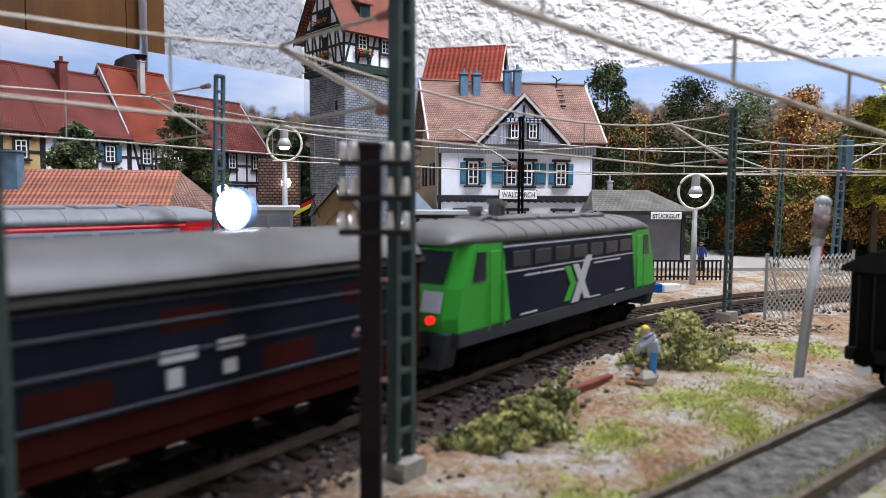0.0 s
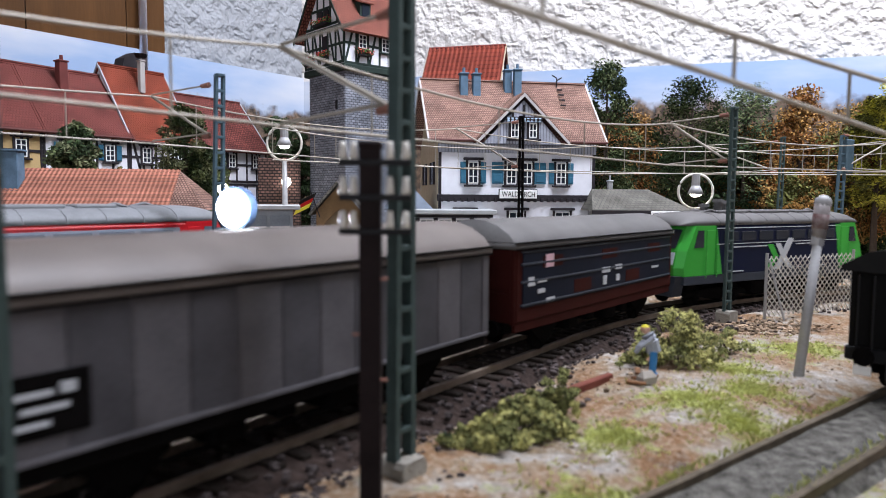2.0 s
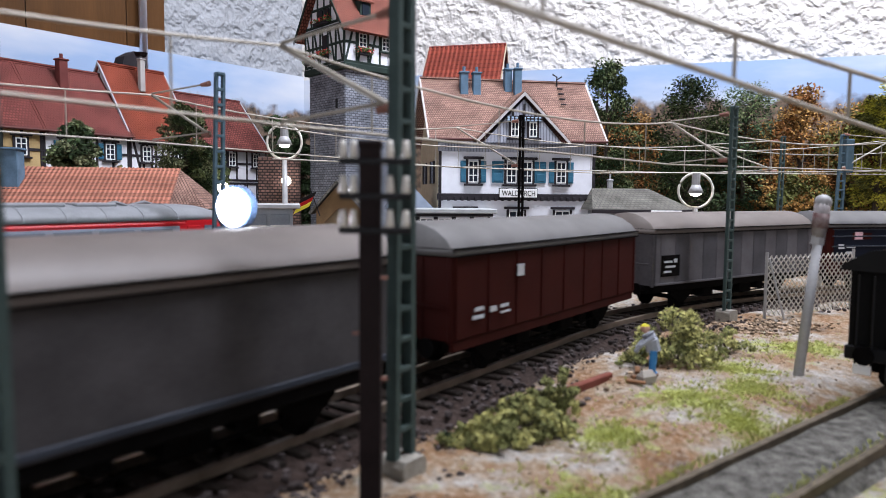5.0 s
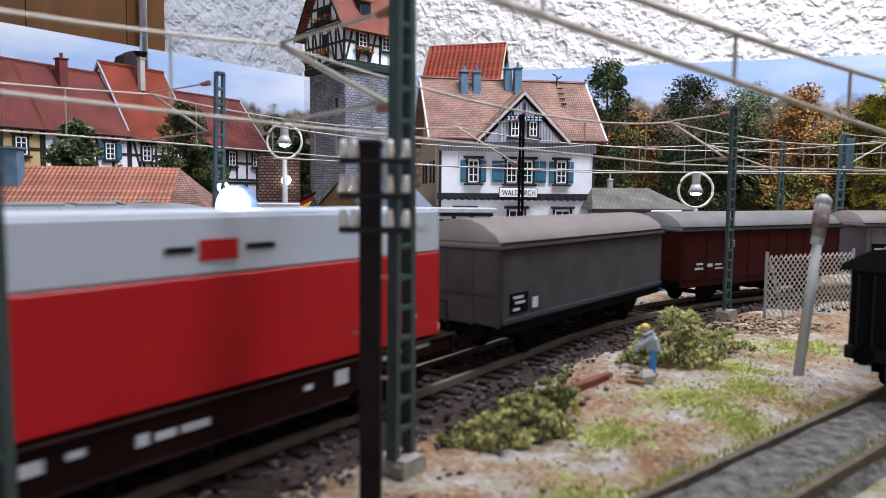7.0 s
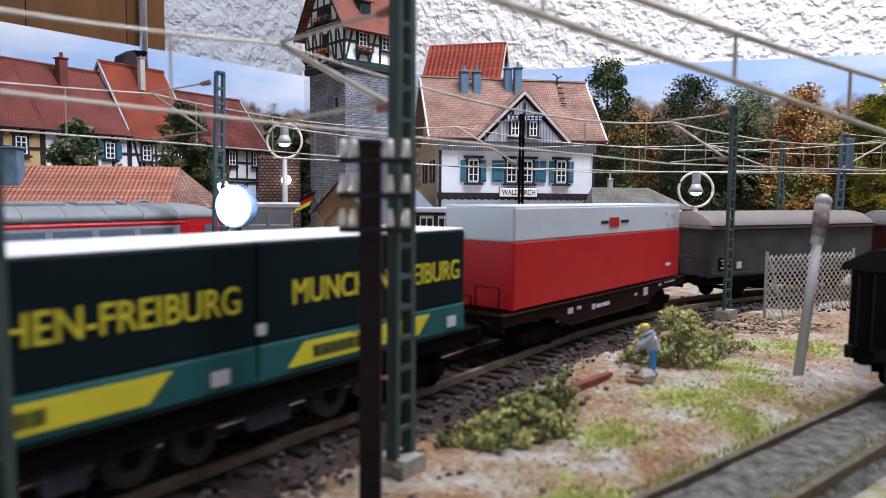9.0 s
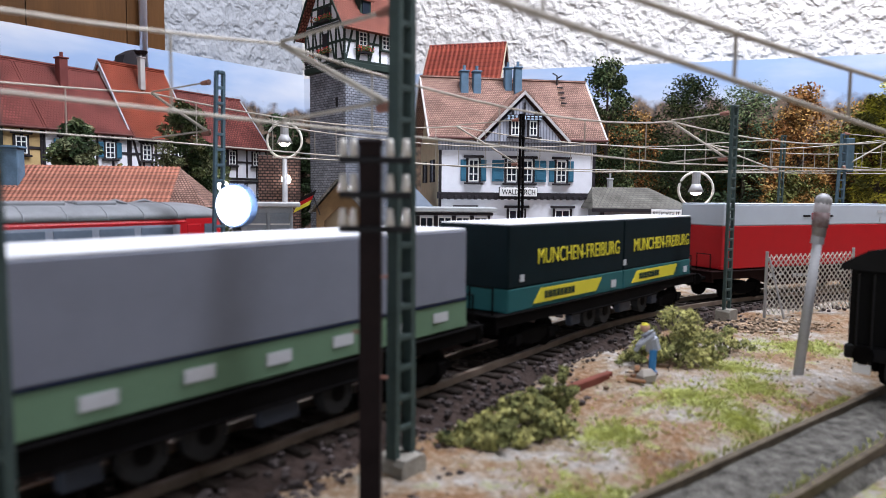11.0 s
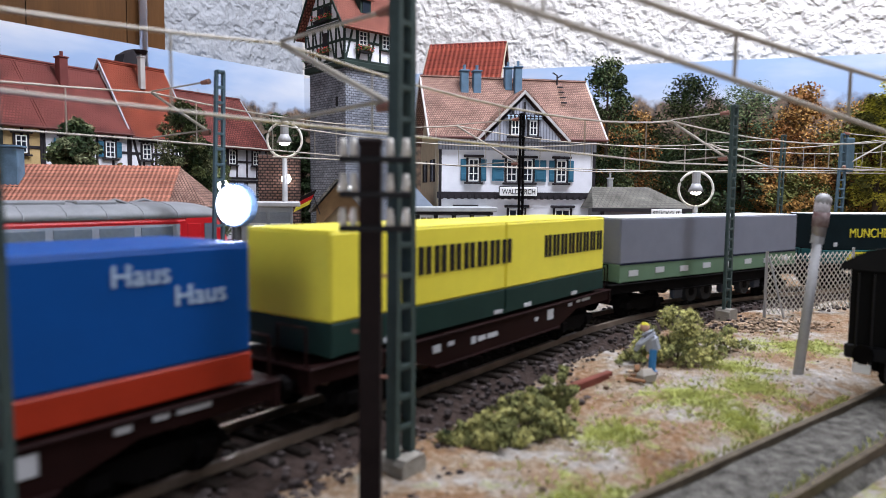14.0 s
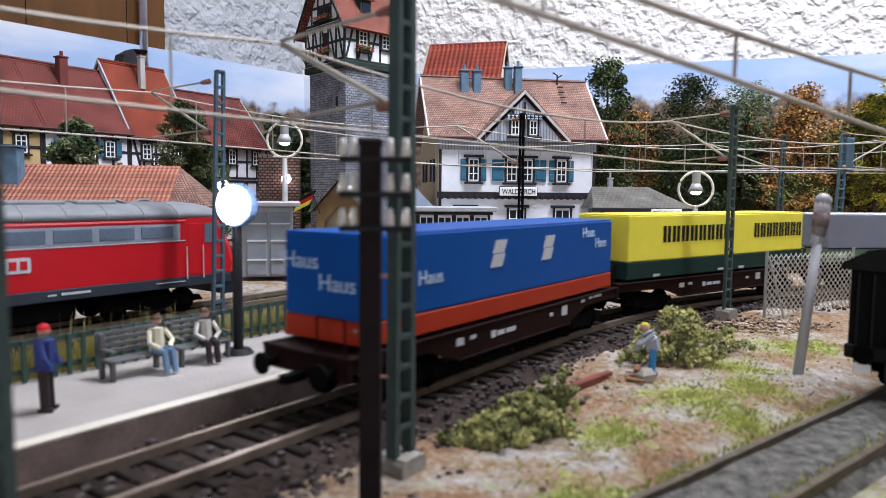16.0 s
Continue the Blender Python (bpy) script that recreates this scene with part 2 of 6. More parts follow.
class M:
    """Points and faces of one mesh, in modelled metres."""

    def __init__(self):
        self.v, self.f = [], []

    def add(self, vs, fs):
        n = len(self.v)
        self.v += [tuple(p) for p in vs]
        self.f += [tuple(i + n for i in f) for f in fs]
        return self

    def box(self, x0, x1, y0, y1, z0, z1, c=0.0):
        """A box, its edges cut by c."""
        c = min(c, abs(x1 - x0) / 2.01, abs(y1 - y0) / 2.01, abs(z1 - z0) / 2.01)
        if c <= 0:
            return self.add([(x, y, z) for z in (z0, z1) for y in (y0, y1) for x in (x0, x1)],
                            [(0, 2, 3, 1), (4, 5, 7, 6), (0, 1, 5, 4), (2, 6, 7, 3), (0, 4, 6, 2), (1, 3, 7, 5)])
        lo, hi, vs, ix = (x0, y0, z0), (x1, y1, z1), [], {}
        for sx in (0, 1):
            for sy in (0, 1):
                for sz in (0, 1):
                    s = (sx, sy, sz)
                    for ax in range(3):
                        p = [hi[i] if s[i] else lo[i] for i in range(3)]
                        for i in range(3):
                            if i != ax:
                                p[i] += -c if s[i] else c
                        ix[s, ax] = len(vs)
                        vs.append(p)
        fs = []
        for ax in range(3):
            o = [i for i in range(3) if i != ax]
            for e in (0, 1):
                ring = []
                for a, b in ((0, 0), (1, 0), (1, 1), (0, 1)):
                    s = [0, 0, 0]
                    s[ax], s[o[0]], s[o[1]] = e, a, b
                    ring.append(ix[tuple(s), ax])
                flip = (ax == 1) != (e == 0)
                fs.append(ring[::-1] if flip else ring)
            for a in (0, 1):
                for b in (0, 1):
                    s0, s1 = [0, 0, 0], [0, 0, 0]
                    s0[o[0]], s0[o[1]], s0[ax] = a, b, 0
                    s1[o[0]], s1[o[1]], s1[ax] = a, b, 1
                    q = [ix[tuple(s0), o[0]], ix[tuple(s1), o[0]], ix[tuple(s1), o[1]], ix[tuple(s0), o[1]]]
                    fs.append(q)
        for s in [(a, b, d) for a in (0, 1) for b in (0, 1) for d in (0, 1)]:
            fs.append([ix[s, 0], ix[s, 1], ix[s, 2]])
        return self.add(vs, fs)

    def tube(self, pts, r, n=6, r2=None, caps=True):
        """A round bar along points, tapering from r to r2."""
        r2 = r if r2 is None else r2
        pts = [Vector(p) for p in pts]
        rings, k = [], len(pts)
        for i, p in enumerate(pts):
            d = (pts[min(i + 1, k - 1)] - pts[max(i - 1, 0)]).normalized()
            a = d.orthogonal().normalized() if abs(d.z) > 0.9 else d.cross(Vector((0, 0, 1))).normalized()
            b = d.cross(a)
            rr = r + (r2 - r) * i / max(1, k - 1)
            rings.append([p + rr * (math.cos(2 * math.pi * j / n) * a + math.sin(2 * math.pi * j / n) * b) for j in range(n)])
        fs = [(i * n + j, i * n + (j + 1) % n, (i + 1) * n + (j + 1) % n, (i + 1) * n + j) for i in range(k - 1) for j in range(n)]
        if caps:
            fs += [tuple(range(n))[::-1], tuple((k - 1) * n + j for j in range(n))]
        return self.add([p for ring in rings for p in ring], fs)

    def prism(self, prof, x0, x1, axis="x"):
        """A closed profile pushed along an axis: profile points are (y, z), (x, z) or (x, y)."""
        def put(a, b, t):
            return {"x": (t, a, b), "y": (a, t, b), "z": (a, b, t)}[axis]
        n = len(prof)
        vs = [put(a, b, x0) for a, b in prof] + [put(a, b, x1) for a, b in prof]
        fs = [(i, (i + 1) % n, (i + 1) % n + n, i + n) for i in range(n)] + [tuple(range(n))[::-1], tuple(range(n, 2 * n))]
        return self.add(vs, fs)

    def ball(self, c, r, n=8, m=6, sq=(1, 1, 1)):
        vs = [(c[0], c[1], c[2] - r * sq[2])]
        for i in range(1, m):
            a = math.pi * i / m
            vs += [(c[0] + sq[0] * r * math.sin(a) * math.cos(2 * math.pi * j / n), c[1] + sq[1] * r * math.sin(a) * math.sin(2 * math.pi * j / n), c[2] - sq[2] * r * math.cos(a)) for j in range(n)]
        vs.append((c[0], c[1], c[2] + r * sq[2]))
        fs = [(0, 1 + (j + 1) % n, 1 + j) for j in range(n)]
        for i in range(m - 2):
            fs += [(1 + i * n + j, 1 + i * n + (j + 1) % n, 1 + (i + 1) * n + (j + 1) % n, 1 + (i + 1) * n + j) for j in range(n)]
        t = len(vs) - 1
        fs += [(t, 1 + (m - 2) * n + j, 1 + (m - 2) * n + (j + 1) % n) for j in range(n)]
        return self.add(vs, fs)

    def loft(self, rings):
        """Equal rings of points joined by faces, ends closed."""
        n = len(rings[0])
        fs = [(i * n + j, i * n + (j + 1) % n, (i + 1) * n + (j + 1) % n, (i + 1) * n + j) for i in range(len(rings) - 1) for j in range(n)]
        fs += [tuple(range(n))[::-1], tuple((len(rings) - 1) * n + j for j in range(n))]
        return self.add([p for r in rings for p in r], fs)

    def slab(self, a, b, c, d, th):
        """A four-cornered plate, thickened downwards along its normal."""
        a, b, c, d = (Vector(p) for p in (a, b, c, d))
        nn = (b - a).cross(d - a).normalized() * th
        return self.add([a, b, c, d, a - nn, b - nn, c - nn, d - nn],
                        [(0, 1, 2, 3), (7, 6, 5, 4), (0, 4, 5, 1), (1, 5, 6, 2), (2, 6, 7, 3), (3, 7, 4, 0)])

    def mesh(self, name, material, smooth=False):
        me = bpy.data.meshes.new(name)
        me.from_pydata([(x * S, y * S, z * S) for x, y, z in self.v], [], self.f)
        me.materials.append(material)
        if smooth:
            me.polygons.foreach_set("use_smooth", [True] * len(me.polygons))
        else:
            bm = bmesh.new()
            bm.from_mesh(me)
            bmesh.ops.recalc_face_normals(bm, faces=bm.faces)
            bm.to_mesh(me)
            bm.free()
        if material.name in UVMATS:
            uv = me.uv_layers.new(name="UVMap")
            for p in me.polygons:
                n = p.normal
                u = Vector((0, 0, 1)).cross(n) if abs(n.z) < 0.99 else Vector((1, 0, 0))
                u.normalize()
                w = n.cross(u)
                for li in p.loop_indices:
                    q = me.vertices[me.loops[li].vertex_index].co / S
                    uv.data[li].uv = (q.dot(u), q.dot(w))
        return me


def place(x, y, z, rz=0.0, rx=0.0, ry=0.0):
    return pose(x * S, y * S, z * S, rx, ry, rz)


def thing(name, label, category, x=0.0, y=0.0, z=0.0, rz=0.0, group="", kind=""):
    ob = new(name)
    ob.empty_display_size = 0.01
    ob.matrix_basis = place(x, y, z, rz)
    return tagged(ob, label, category, group, kind)


def part(name, m, material, parent, label="", smooth=False, at=None):
    me = m if isinstance(m, bpy.types.Mesh) else m.mesh(name, material, smooth)
    ob = new(name, me)
    ob.parent = parent
    if at is not None:
        ob.matrix_basis = at
    return tagged(ob, label)


def solid(name, m, material, label, category, x=0.0, y=0.0, z=0.0, rz=0.0, group="", kind="", smooth=False):
    ob = new(name, m.mesh(name, material, smooth))
    ob.matrix_basis = place(x, y, z, rz)
    return tagged(ob, label, category, group, kind)


def words(name, text, height, width, material, parent, at, label=""):
    """Raised lettering in the built-in font, read from -y; fitted to a height and width."""
    cu = bpy.data.curves.new(name, "FONT")
    cu.body, cu.align_x, cu.align_y, cu.extrude = text, "CENTER", "CENTER", 0.01
    tmp = bpy.data.objects.new(name, cu)
    scene.collection.objects.link(tmp)
    me = bpy.data.meshes.new_from_object(tmp.evaluated_get(bpy.context.evaluated_depsgraph_get()))
    bpy.data.objects.remove(tmp)
    xs, ys = [v.co.x for v in me.vertices], [v.co.y for v in me.vertices]
    kx, ky = width / (max(xs) - min(xs)), height / (max(ys) - min(ys))
    cx, cy = (max(xs) + min(xs)) / 2, (max(ys) + min(ys)) / 2
    for v in me.vertices:
        v.co = ((v.co.x - cx) * kx * S, -v.co.z * S, (v.co.y - cy) * ky * S)
    me.materials.clear()
    me.materials.append(material)
    return part(name, me, material, parent, label, at=at)


# ---- the tracks
RAIL_TOP = -0.3
HEAD = radians(54)
RADIUS, BEND = 36.17, 1.13
P0 = Vector((2.8, 22.1))


def line(s, off=0.0, radius=RADIUS, turn=84.0):
    """The main line at s metres: place and heading; off to its left. Straight, a bend to the right, straight again."""
    u = Vector((math.cos(HEAD), math.sin(HEAD)))
    q = s - BEND
    if q <= 0:
        p, a = P0 + u * s, HEAD
    else:
        start = P0 + u * BEND
        c = start + radius * Vector((u.y, -u.x))
        most = radians(turn) * radius
        a = HEAD - min(q, most) / radius
        p = c + radius * Vector((-math.sin(a), math.cos(a)))
        if q > most:
            p = p + (q - most) * Vector((math.cos(a), math.sin(a)))
    return p + off * Vector((-math.sin(a), math.cos(a))), a


def side_line(s, off=0.0):
    """The branch in front."""
    a = radians(39)
    u = Vector((math.cos(a), math.sin(a)))
    return Vector((4.25, 10.6)) + u * s + off * Vector((-u.y, u.x)), a


def back_line(s, off=0.0):
    return line(s, 12.8 + off)


def build_track(name, label, fn, s0, s1, near, z=RAIL_TOP, bed_mat=BALLAST, buried=0.0):
    t = thing(name, label, "railway track", kind="structure")
    n = int((s1 - s0) / 0.8)
    for o in (-0.75, 0.75):
        rings = []
        for i in range(n + 1):
            s = s0 + (s1 - s0) * i / n
            ring = []
            for dy, dz in ((-0.07, -0.18), (0.07, -0.18), (0.07, 0.0), (-0.07, 0.0)):
                p, a = fn(s, o + dy)
                ring.append((p.x, p.y, z + dz))
            rings.append(ring)
        part("rail", M().loft(rings), STEEL if not buried else DARKRAIL, t)
    bed = []
    for i in range(n + 1):
        s = s0 + (s1 - s0) * i / n
        ring = []
        for o, dz in ((-2.2, -0.5), (-1.5, -0.27), (-0.5, -0.25), (0.5, -0.25), (1.5, -0.27), (2.2, -0.5), (2.2, -0.8), (-2.2, -0.8)):
            p, a = fn(s, o * (0.5 if buried else 1))
            ring.append((p.x, p.y, z + dz + (buried if abs(o) < 2 else 0) + 0.03 * math.sin(i * 1.7 + o * 3)))
        bed.append(ring)
    part("ballast_bed", M().loft(bed), bed_mat, t)
    me = M().box(-0.13, 0.13, -1.3, 1.3, -0.14, 0.0, 0.03).mesh("sleeper", SLEEPER)
    s = near[0]
    while s < near[1] and not buried:
        p, a = fn(s)
        part("sleeper", me, SLEEPER, t, at=place(p.x, p.y, z - 0.17, math.degrees(a)))
        s += 0.63
    stones = M()
    rnd = random.Random(5)
    for _ in range(int((near[1] - near[0]) * (0 if buried else 34))):
        s, o = rnd.uniform(*near), rnd.choice((rnd.uniform(-2.3, 2.3), rnd.uniform(-4.0, -1.2)))
        p, a = fn(s, o)
        r = rnd.uniform(0.05, 0.12)
        stones.ball((p.x, p.y, z - 0.22 - 0.1 * max(0, min(2.4, abs(o)) - 1.3)), r, 5, 3, (1, rnd.uniform(0.6, 1.2), 0.8))
    g = part("gravel", stones, GRAVEL, t)
    g["kind"] = "stuff"
    return t


DARKRAIL = mat("dark_rusty_rail", (0.10, 0.08, 0.055), 0.6, 0.3, var=0.5, scale=3.0)
ASH = mat("grey_ash_ballast", (0.055, 0.05, 0.04), 0.95, var=0.7, scale=3.5, bump=1.0, bscale=11, spread=0.2, col2=(0.20, 0.19, 0.165))
GRAVEL = mat("mixed_gravel", (0.068, 0.055, 0.052), 0.95, var=0.5, islands=0.6)
build_track("main_track", "rusty main line rails on dark sleepers in brown ballast", line, -110, 125, (-19, 26))
build_track("branch_track", "weathered branch line rails sunk in grey gravel", side_line, -14, 40, (-6, 12), RAIL_TOP - 0.12, ASH, 0.13)
build_track("station_track", "station line rails behind the platform", back_line, -60, 70, (-24, 20), -0.1)

# ---- the ground


def near_line(x, y, fn, lo, hi):
    best, bs = 1e9, 0
    for i in range(41):
        s = lo + (hi - lo) * i / 40
        p, a = fn(s)
        d = (p.x - x) ** 2 + (p.y - y) ** 2
        if d < best:
            best, bs = d, s
    return math.sqrt(best)


def ground_height(x, y):
    h = -0.62 + 0.28 * noise.noise((x * 0.22, y * 0.22, 3.0)) + 0.12 * noise.noise((x * 0.9, y * 0.9, 7.0)) + 0.05 * noise.noise((x * 2.7, y * 2.7, 1.0))
    h += 0.22 * math.exp(-((x - 6.5) ** 2 + (y - 16) ** 2) / 18)
    f = max(0.0, min(1.0, (y - 31) / 8))
    h = h * (1 - f) + (-0.22 + 0.25 * (h + 0.62)) * f
    d = min(near_line(x, y, line, -30, 40), near_line(x, y, side_line, -14, 20))
    k = max(0.0, min(1.0, (d - 1.2) / 1.4))
    if d < 2.6:
        h = h * k + (-0.85) * (1 - k)
    return h


def build_ground():
    xs = [-140, -80, -50, -35, -26] + [-20 + 0.4 * i for i in range(126)] + [34, 42, 55, 80, 140]
    ys = [-140, -60, -20, 0, 4] + [6 + 0.4 * i for i in range(86)] + [42, 46, 52, 60, 75, 100, 120]
    vs, g = [], []
    for y in ys:
        for x in xs:
            fine = -20 <= x <= 30.5 and 6 <= y <= 40.5
            vs.append((x, y, ground_height(x, y) if fine else (-0.2 if y > 40 else -0.7)))
            w = 0.0
            for gx, gy, r in GRASS_CENTRES:
                w = max(w, math.exp(-((x - gx) ** 2 + (y - gy) ** 2) / (r * r)))
            g.append(w)
    n = len(xs)
    m = M().add(vs, [(j * n + i, j * n + i + 1, (j + 1) * n + i + 1, (j + 1) * n + i) for j in range(len(ys) - 1) for i in range(n - 1)])
    me = m.mesh("ground", GROUND, True)
    me.attributes.new("grass", "FLOAT", "POINT").data.foreach_set("value", g)
    tagged(new("ground", me), "sandy model ground with gravel and tufts of scatter grass", "ground", kind="structure")


build_ground()

# ---- the room: plastered walls behind two boards with a printed sky
CORNER, LEFT, RIGHT = Vector((-17, 85)), Vector((-0.617, -0.787)), Vector((0.9586, -0.2848))


def wall_run(start, way, length, th):
    nrm = Vector((-way.y, way.x))
    if nrm.dot(-start) > 0:
        nrm = -nrm
    a, b = start, start + way * length
    return [a, b, b + nrm * th, a + nrm * th]


def upright(pts, z0, z1):
    return M().prism([(p.x, p.y) for p in pts], z0, z1, "z")


solid("backdrop_left", upright(wall_run(CORNER, LEFT, 260, 0.6), -1.0, 18.5), SKY, "printed blue sky on a thin white board", "backdrop", kind="structure")
solid("backdrop_right", upright(wall_run(CORNER, RIGHT, 165, 0.6), -1.0, 18.1), SKY, "printed cloudy sky on a thin board", "backdrop", kind="structure")
off_l, off_r = Vector((-0.787, 0.617)) * 1.2, Vector((0.2848, 0.9586)) * 1.2
# left wall wears the plaster darkened in place of shade
solid("wall_left", upright(wall_run(CORNER + off_l - LEFT * 8, LEFT, 290, 8), -85, 140), PLASTER_SHADED, "coarsely plastered wall, toned grey for its shade", "wall", kind="structure")
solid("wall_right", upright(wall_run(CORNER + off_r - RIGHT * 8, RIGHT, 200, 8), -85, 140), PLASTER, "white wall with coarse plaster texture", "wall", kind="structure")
# unseen walls and ceiling close the room, coloured dark to cut bounced light
UNSEEN_WALL = mat("grey_brown_wall_paint", (0.16, 0.145, 0.13), 0.9, var=0.15, scale=0.05)
solid("wall_behind", M().box(-190, 165, -190, -180, -85, 140), UNSEEN_WALL, "unseen grey-brown wall behind the layout, dark against bounce", "wall", kind="structure")
solid("wall_side", M().box(160, 168, -185, 60, -85, 140), UNSEEN_WALL, "unseen grey-brown side wall, dark against bounce", "wall", kind="structure")
solid("ceiling", M().box(-200, 175, -195, 110, 140, 148), WOOD, "unseen wooden ceiling, dark against bounce", "ceiling", kind="structure")
solid("floor", M().box(-200, 175, -195, 110, -92, -85), WOOD, "wooden room floor", "floor", kind="structure")

# ---- the train: vehicles run along x, rail top at z = 0
GREEN = mat("bright_green_lacquer", (0.035, 0.36, 0.04), 0.35, var=0.08, shine=0.3)
NAVY = mat("navy_lacquer", (0.006, 0.010, 0.030), 0.4, var=0.15, shine=0.1)
LOCOGREY = mat("dark_grey_lacquer", (0.035, 0.042, 0.055), 0.45, var=0.15)
ROOFGREY = mat("grey_roof_paint", (0.115, 0.112, 0.11), 0.45, var=0.3, scale=0.8, shine=0.25)
ROOFBROWN = mat("dusty_brown_roof", (0.14, 0.118, 0.105), 0.45, var=0.2, scale=0.8, shine=0.3)
WAGONGREY = mat("weathered_grey_slats", (0.055, 0.052, 0.054), 0.65, var=0.45, scale=0.9)
WAGONLIGHT = mat("faded_grey_slats", (0.105, 0.10, 0.108), 0.65, var=0.4, scale=0.9)
WAGONDUSK = mat("dusky_grey_slats", (0.07, 0.068, 0.075), 0.65, var=0.4, scale=0.9)
WAGONBROWN = mat("oxide_brown_paint", (0.038, 0.007, 0.0055), 0.6, shine=0.07, var=0.25, scale=0.8)
PANELGREY = mat("blue_grey_panel", (0.009, 0.012, 0.022), 0.55, shine=0.08, var=0.3, scale=0.8)
CONT_RED = mat("container_red", (0.45, 0.008, 0.012), 0.4, var=0.08, shine=0.3)
CONT_WHITE = mat("container_pale_grey", (0.50, 0.56, 0.62), 0.4, var=0.05, shine=0.3)
CONT_YELLOW = mat("container_yellow", (0.86, 0.76, 0.07), 0.4, var=0.06, shine=0.3)
CONT_GREEN = mat("container_dark_green", (0.013, 0.036, 0.03), 0.5, shine=0.08, var=0.15)
CONT_BLUE = mat("container_blue", (0.002, 0.07, 0.29), 0.45, var=0.08, shine=0.12)
CONT_ORANGE = mat("container_orange_red", (0.36, 0.03, 0.01), 0.45, var=0.1)
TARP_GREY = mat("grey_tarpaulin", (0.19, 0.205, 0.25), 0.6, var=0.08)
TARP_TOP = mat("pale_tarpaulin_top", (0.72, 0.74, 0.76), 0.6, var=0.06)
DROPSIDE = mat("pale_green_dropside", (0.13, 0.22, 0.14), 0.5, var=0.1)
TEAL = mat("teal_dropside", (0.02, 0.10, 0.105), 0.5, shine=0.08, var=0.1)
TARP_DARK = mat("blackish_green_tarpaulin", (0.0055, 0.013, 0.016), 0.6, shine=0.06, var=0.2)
LETTER_YELLOW = mat("yellow_lettering", (0.62, 0.55, 0.04), 0.5, var=0.05)
MARK = mat("white_marking", (0.5, 0.52, 0.54), 0.5, var=0.1)
MARKBLUE = mat("pale_blue_marking", (0.45, 0.58, 0.72), 0.5, var=0.1)
DARKGLASS = mat("smoked_cab_glass", (0.018, 0.024, 0.034), 0.15, var=0.1, shine=0.3)
# pale colour stands in for reflections in the red locomotive's windows
SHEENGLASS = mat("pale_reflecting_glass", (0.13, 0.165, 0.21), 0.15, var=0.3, scale=0.5, shine=0.4)
REDLAMP = mat("lit_red_tail_lamp", (1.0, 0.015, 0.012), 0.3, emit=1.4)
RUBBER = mat("brake_hose_rubber", (0.02, 0.02, 0.02), 0.7)
LOCORED = mat("traffic_red_lacquer", (0.52, 0.012, 0.018), 0.35, var=0.08, shine=0.3)

SPEED = 7.981
TRAIN, WHEELS = [], []


def vehicle(name, label, category, tail, length):
    t = thing(name, label, category, group="vehicles of the passing freight train")
    TRAIN.append((t, tail, length))
    return t


def wheels(t, xs, r=0.47, material=UNDER):
    me = M()
    for y in (-0.78, 0.78):
        me.tube([(0, y - 0.08, 0), (0, y + 0.08, 0)], r, 14)
    me.tube([(0, -0.8, 0), (0, 0.8, 0)], 0.1, 6)
    for k in range(5):
        a = 2 * math.pi * k / 5
        for y in (-0.87, 0.87):
            me.tube([(0.05 * math.cos(a), y, 0.05 * math.sin(a)), (r * 0.85 * math.cos(a), y, r * 0.85 * math.sin(a))], 0.045, 4)
    me = me.mesh("wheelset", material)
    for x in xs:
        w = part("wheelset", me, material, t, at=place(x, 0, r))
        if TRAIN and TRAIN[-1][0] == t:
            WHEELS.append((w, x, r))


def buffers(t, x, sgn, z=1.02):
    for y in (-0.87, 0.87):
        part("buffer", M().tube([(x, y, z), (x + sgn * 0.35, y, z)], 0.1, 8).tube([(x + sgn * 0.35, y, z), (x + sgn * 0.42, y, z)], 0.24, 10), UNDER, t)
    part("coupling", M().box(min(x, x + sgn * 0.6), max(x, x + sgn * 0.6), -0.12, 0.12, 0.75, 0.95, 0.03), UNDER, t)


def bogie(t, x, base=1.8, r=0.46):
    b = part("bogie", M().box(-0.3, 0.3, -0.95, 0.95, 0.5, 0.8, 0.05), UNDER, t, at=place(x, 0, 0))
    for y in (-0.98, 0.98):
        part("side_frame", M().prism([(-base * 0.78, 0.42), (-base * 0.72, 0.62), (-0.4, 0.72), (0.4, 0.72), (base * 0.72, 0.62), (base * 0.78, 0.42), (base * 0.4, 0.4), (0.3, 0.25), (-0.3, 0.25), (-base * 0.4, 0.4)], y - 0.08, y + 0.08, "y"), UNDER, b)
        for k in (-1, 1):
            part("axle_box", M().box(k * base / 2 - 0.18, k * base / 2 + 0.18, y - 0.15, y + 0.15, 0.3, 0.62, 0.04), UNDER, b)
    wheels(t, (x - base / 2, x + base / 2), r)


def bars(t, x, y, z, spec, material=MARK, label="white lettering too small to read"):
    """Plain bars for small writing on the side at y: (dx, dz, width, height) each."""
    for dx, dz, w, h in spec:
        part("marking", M().box(x + dx, x + dx + w, y - 0.012, y + 0.012, z + dz, z + dz + h), material, t, label)


def side_quad(prof, y, d=0.012):
    return M().prism(prof, y - d, y + d, "y")


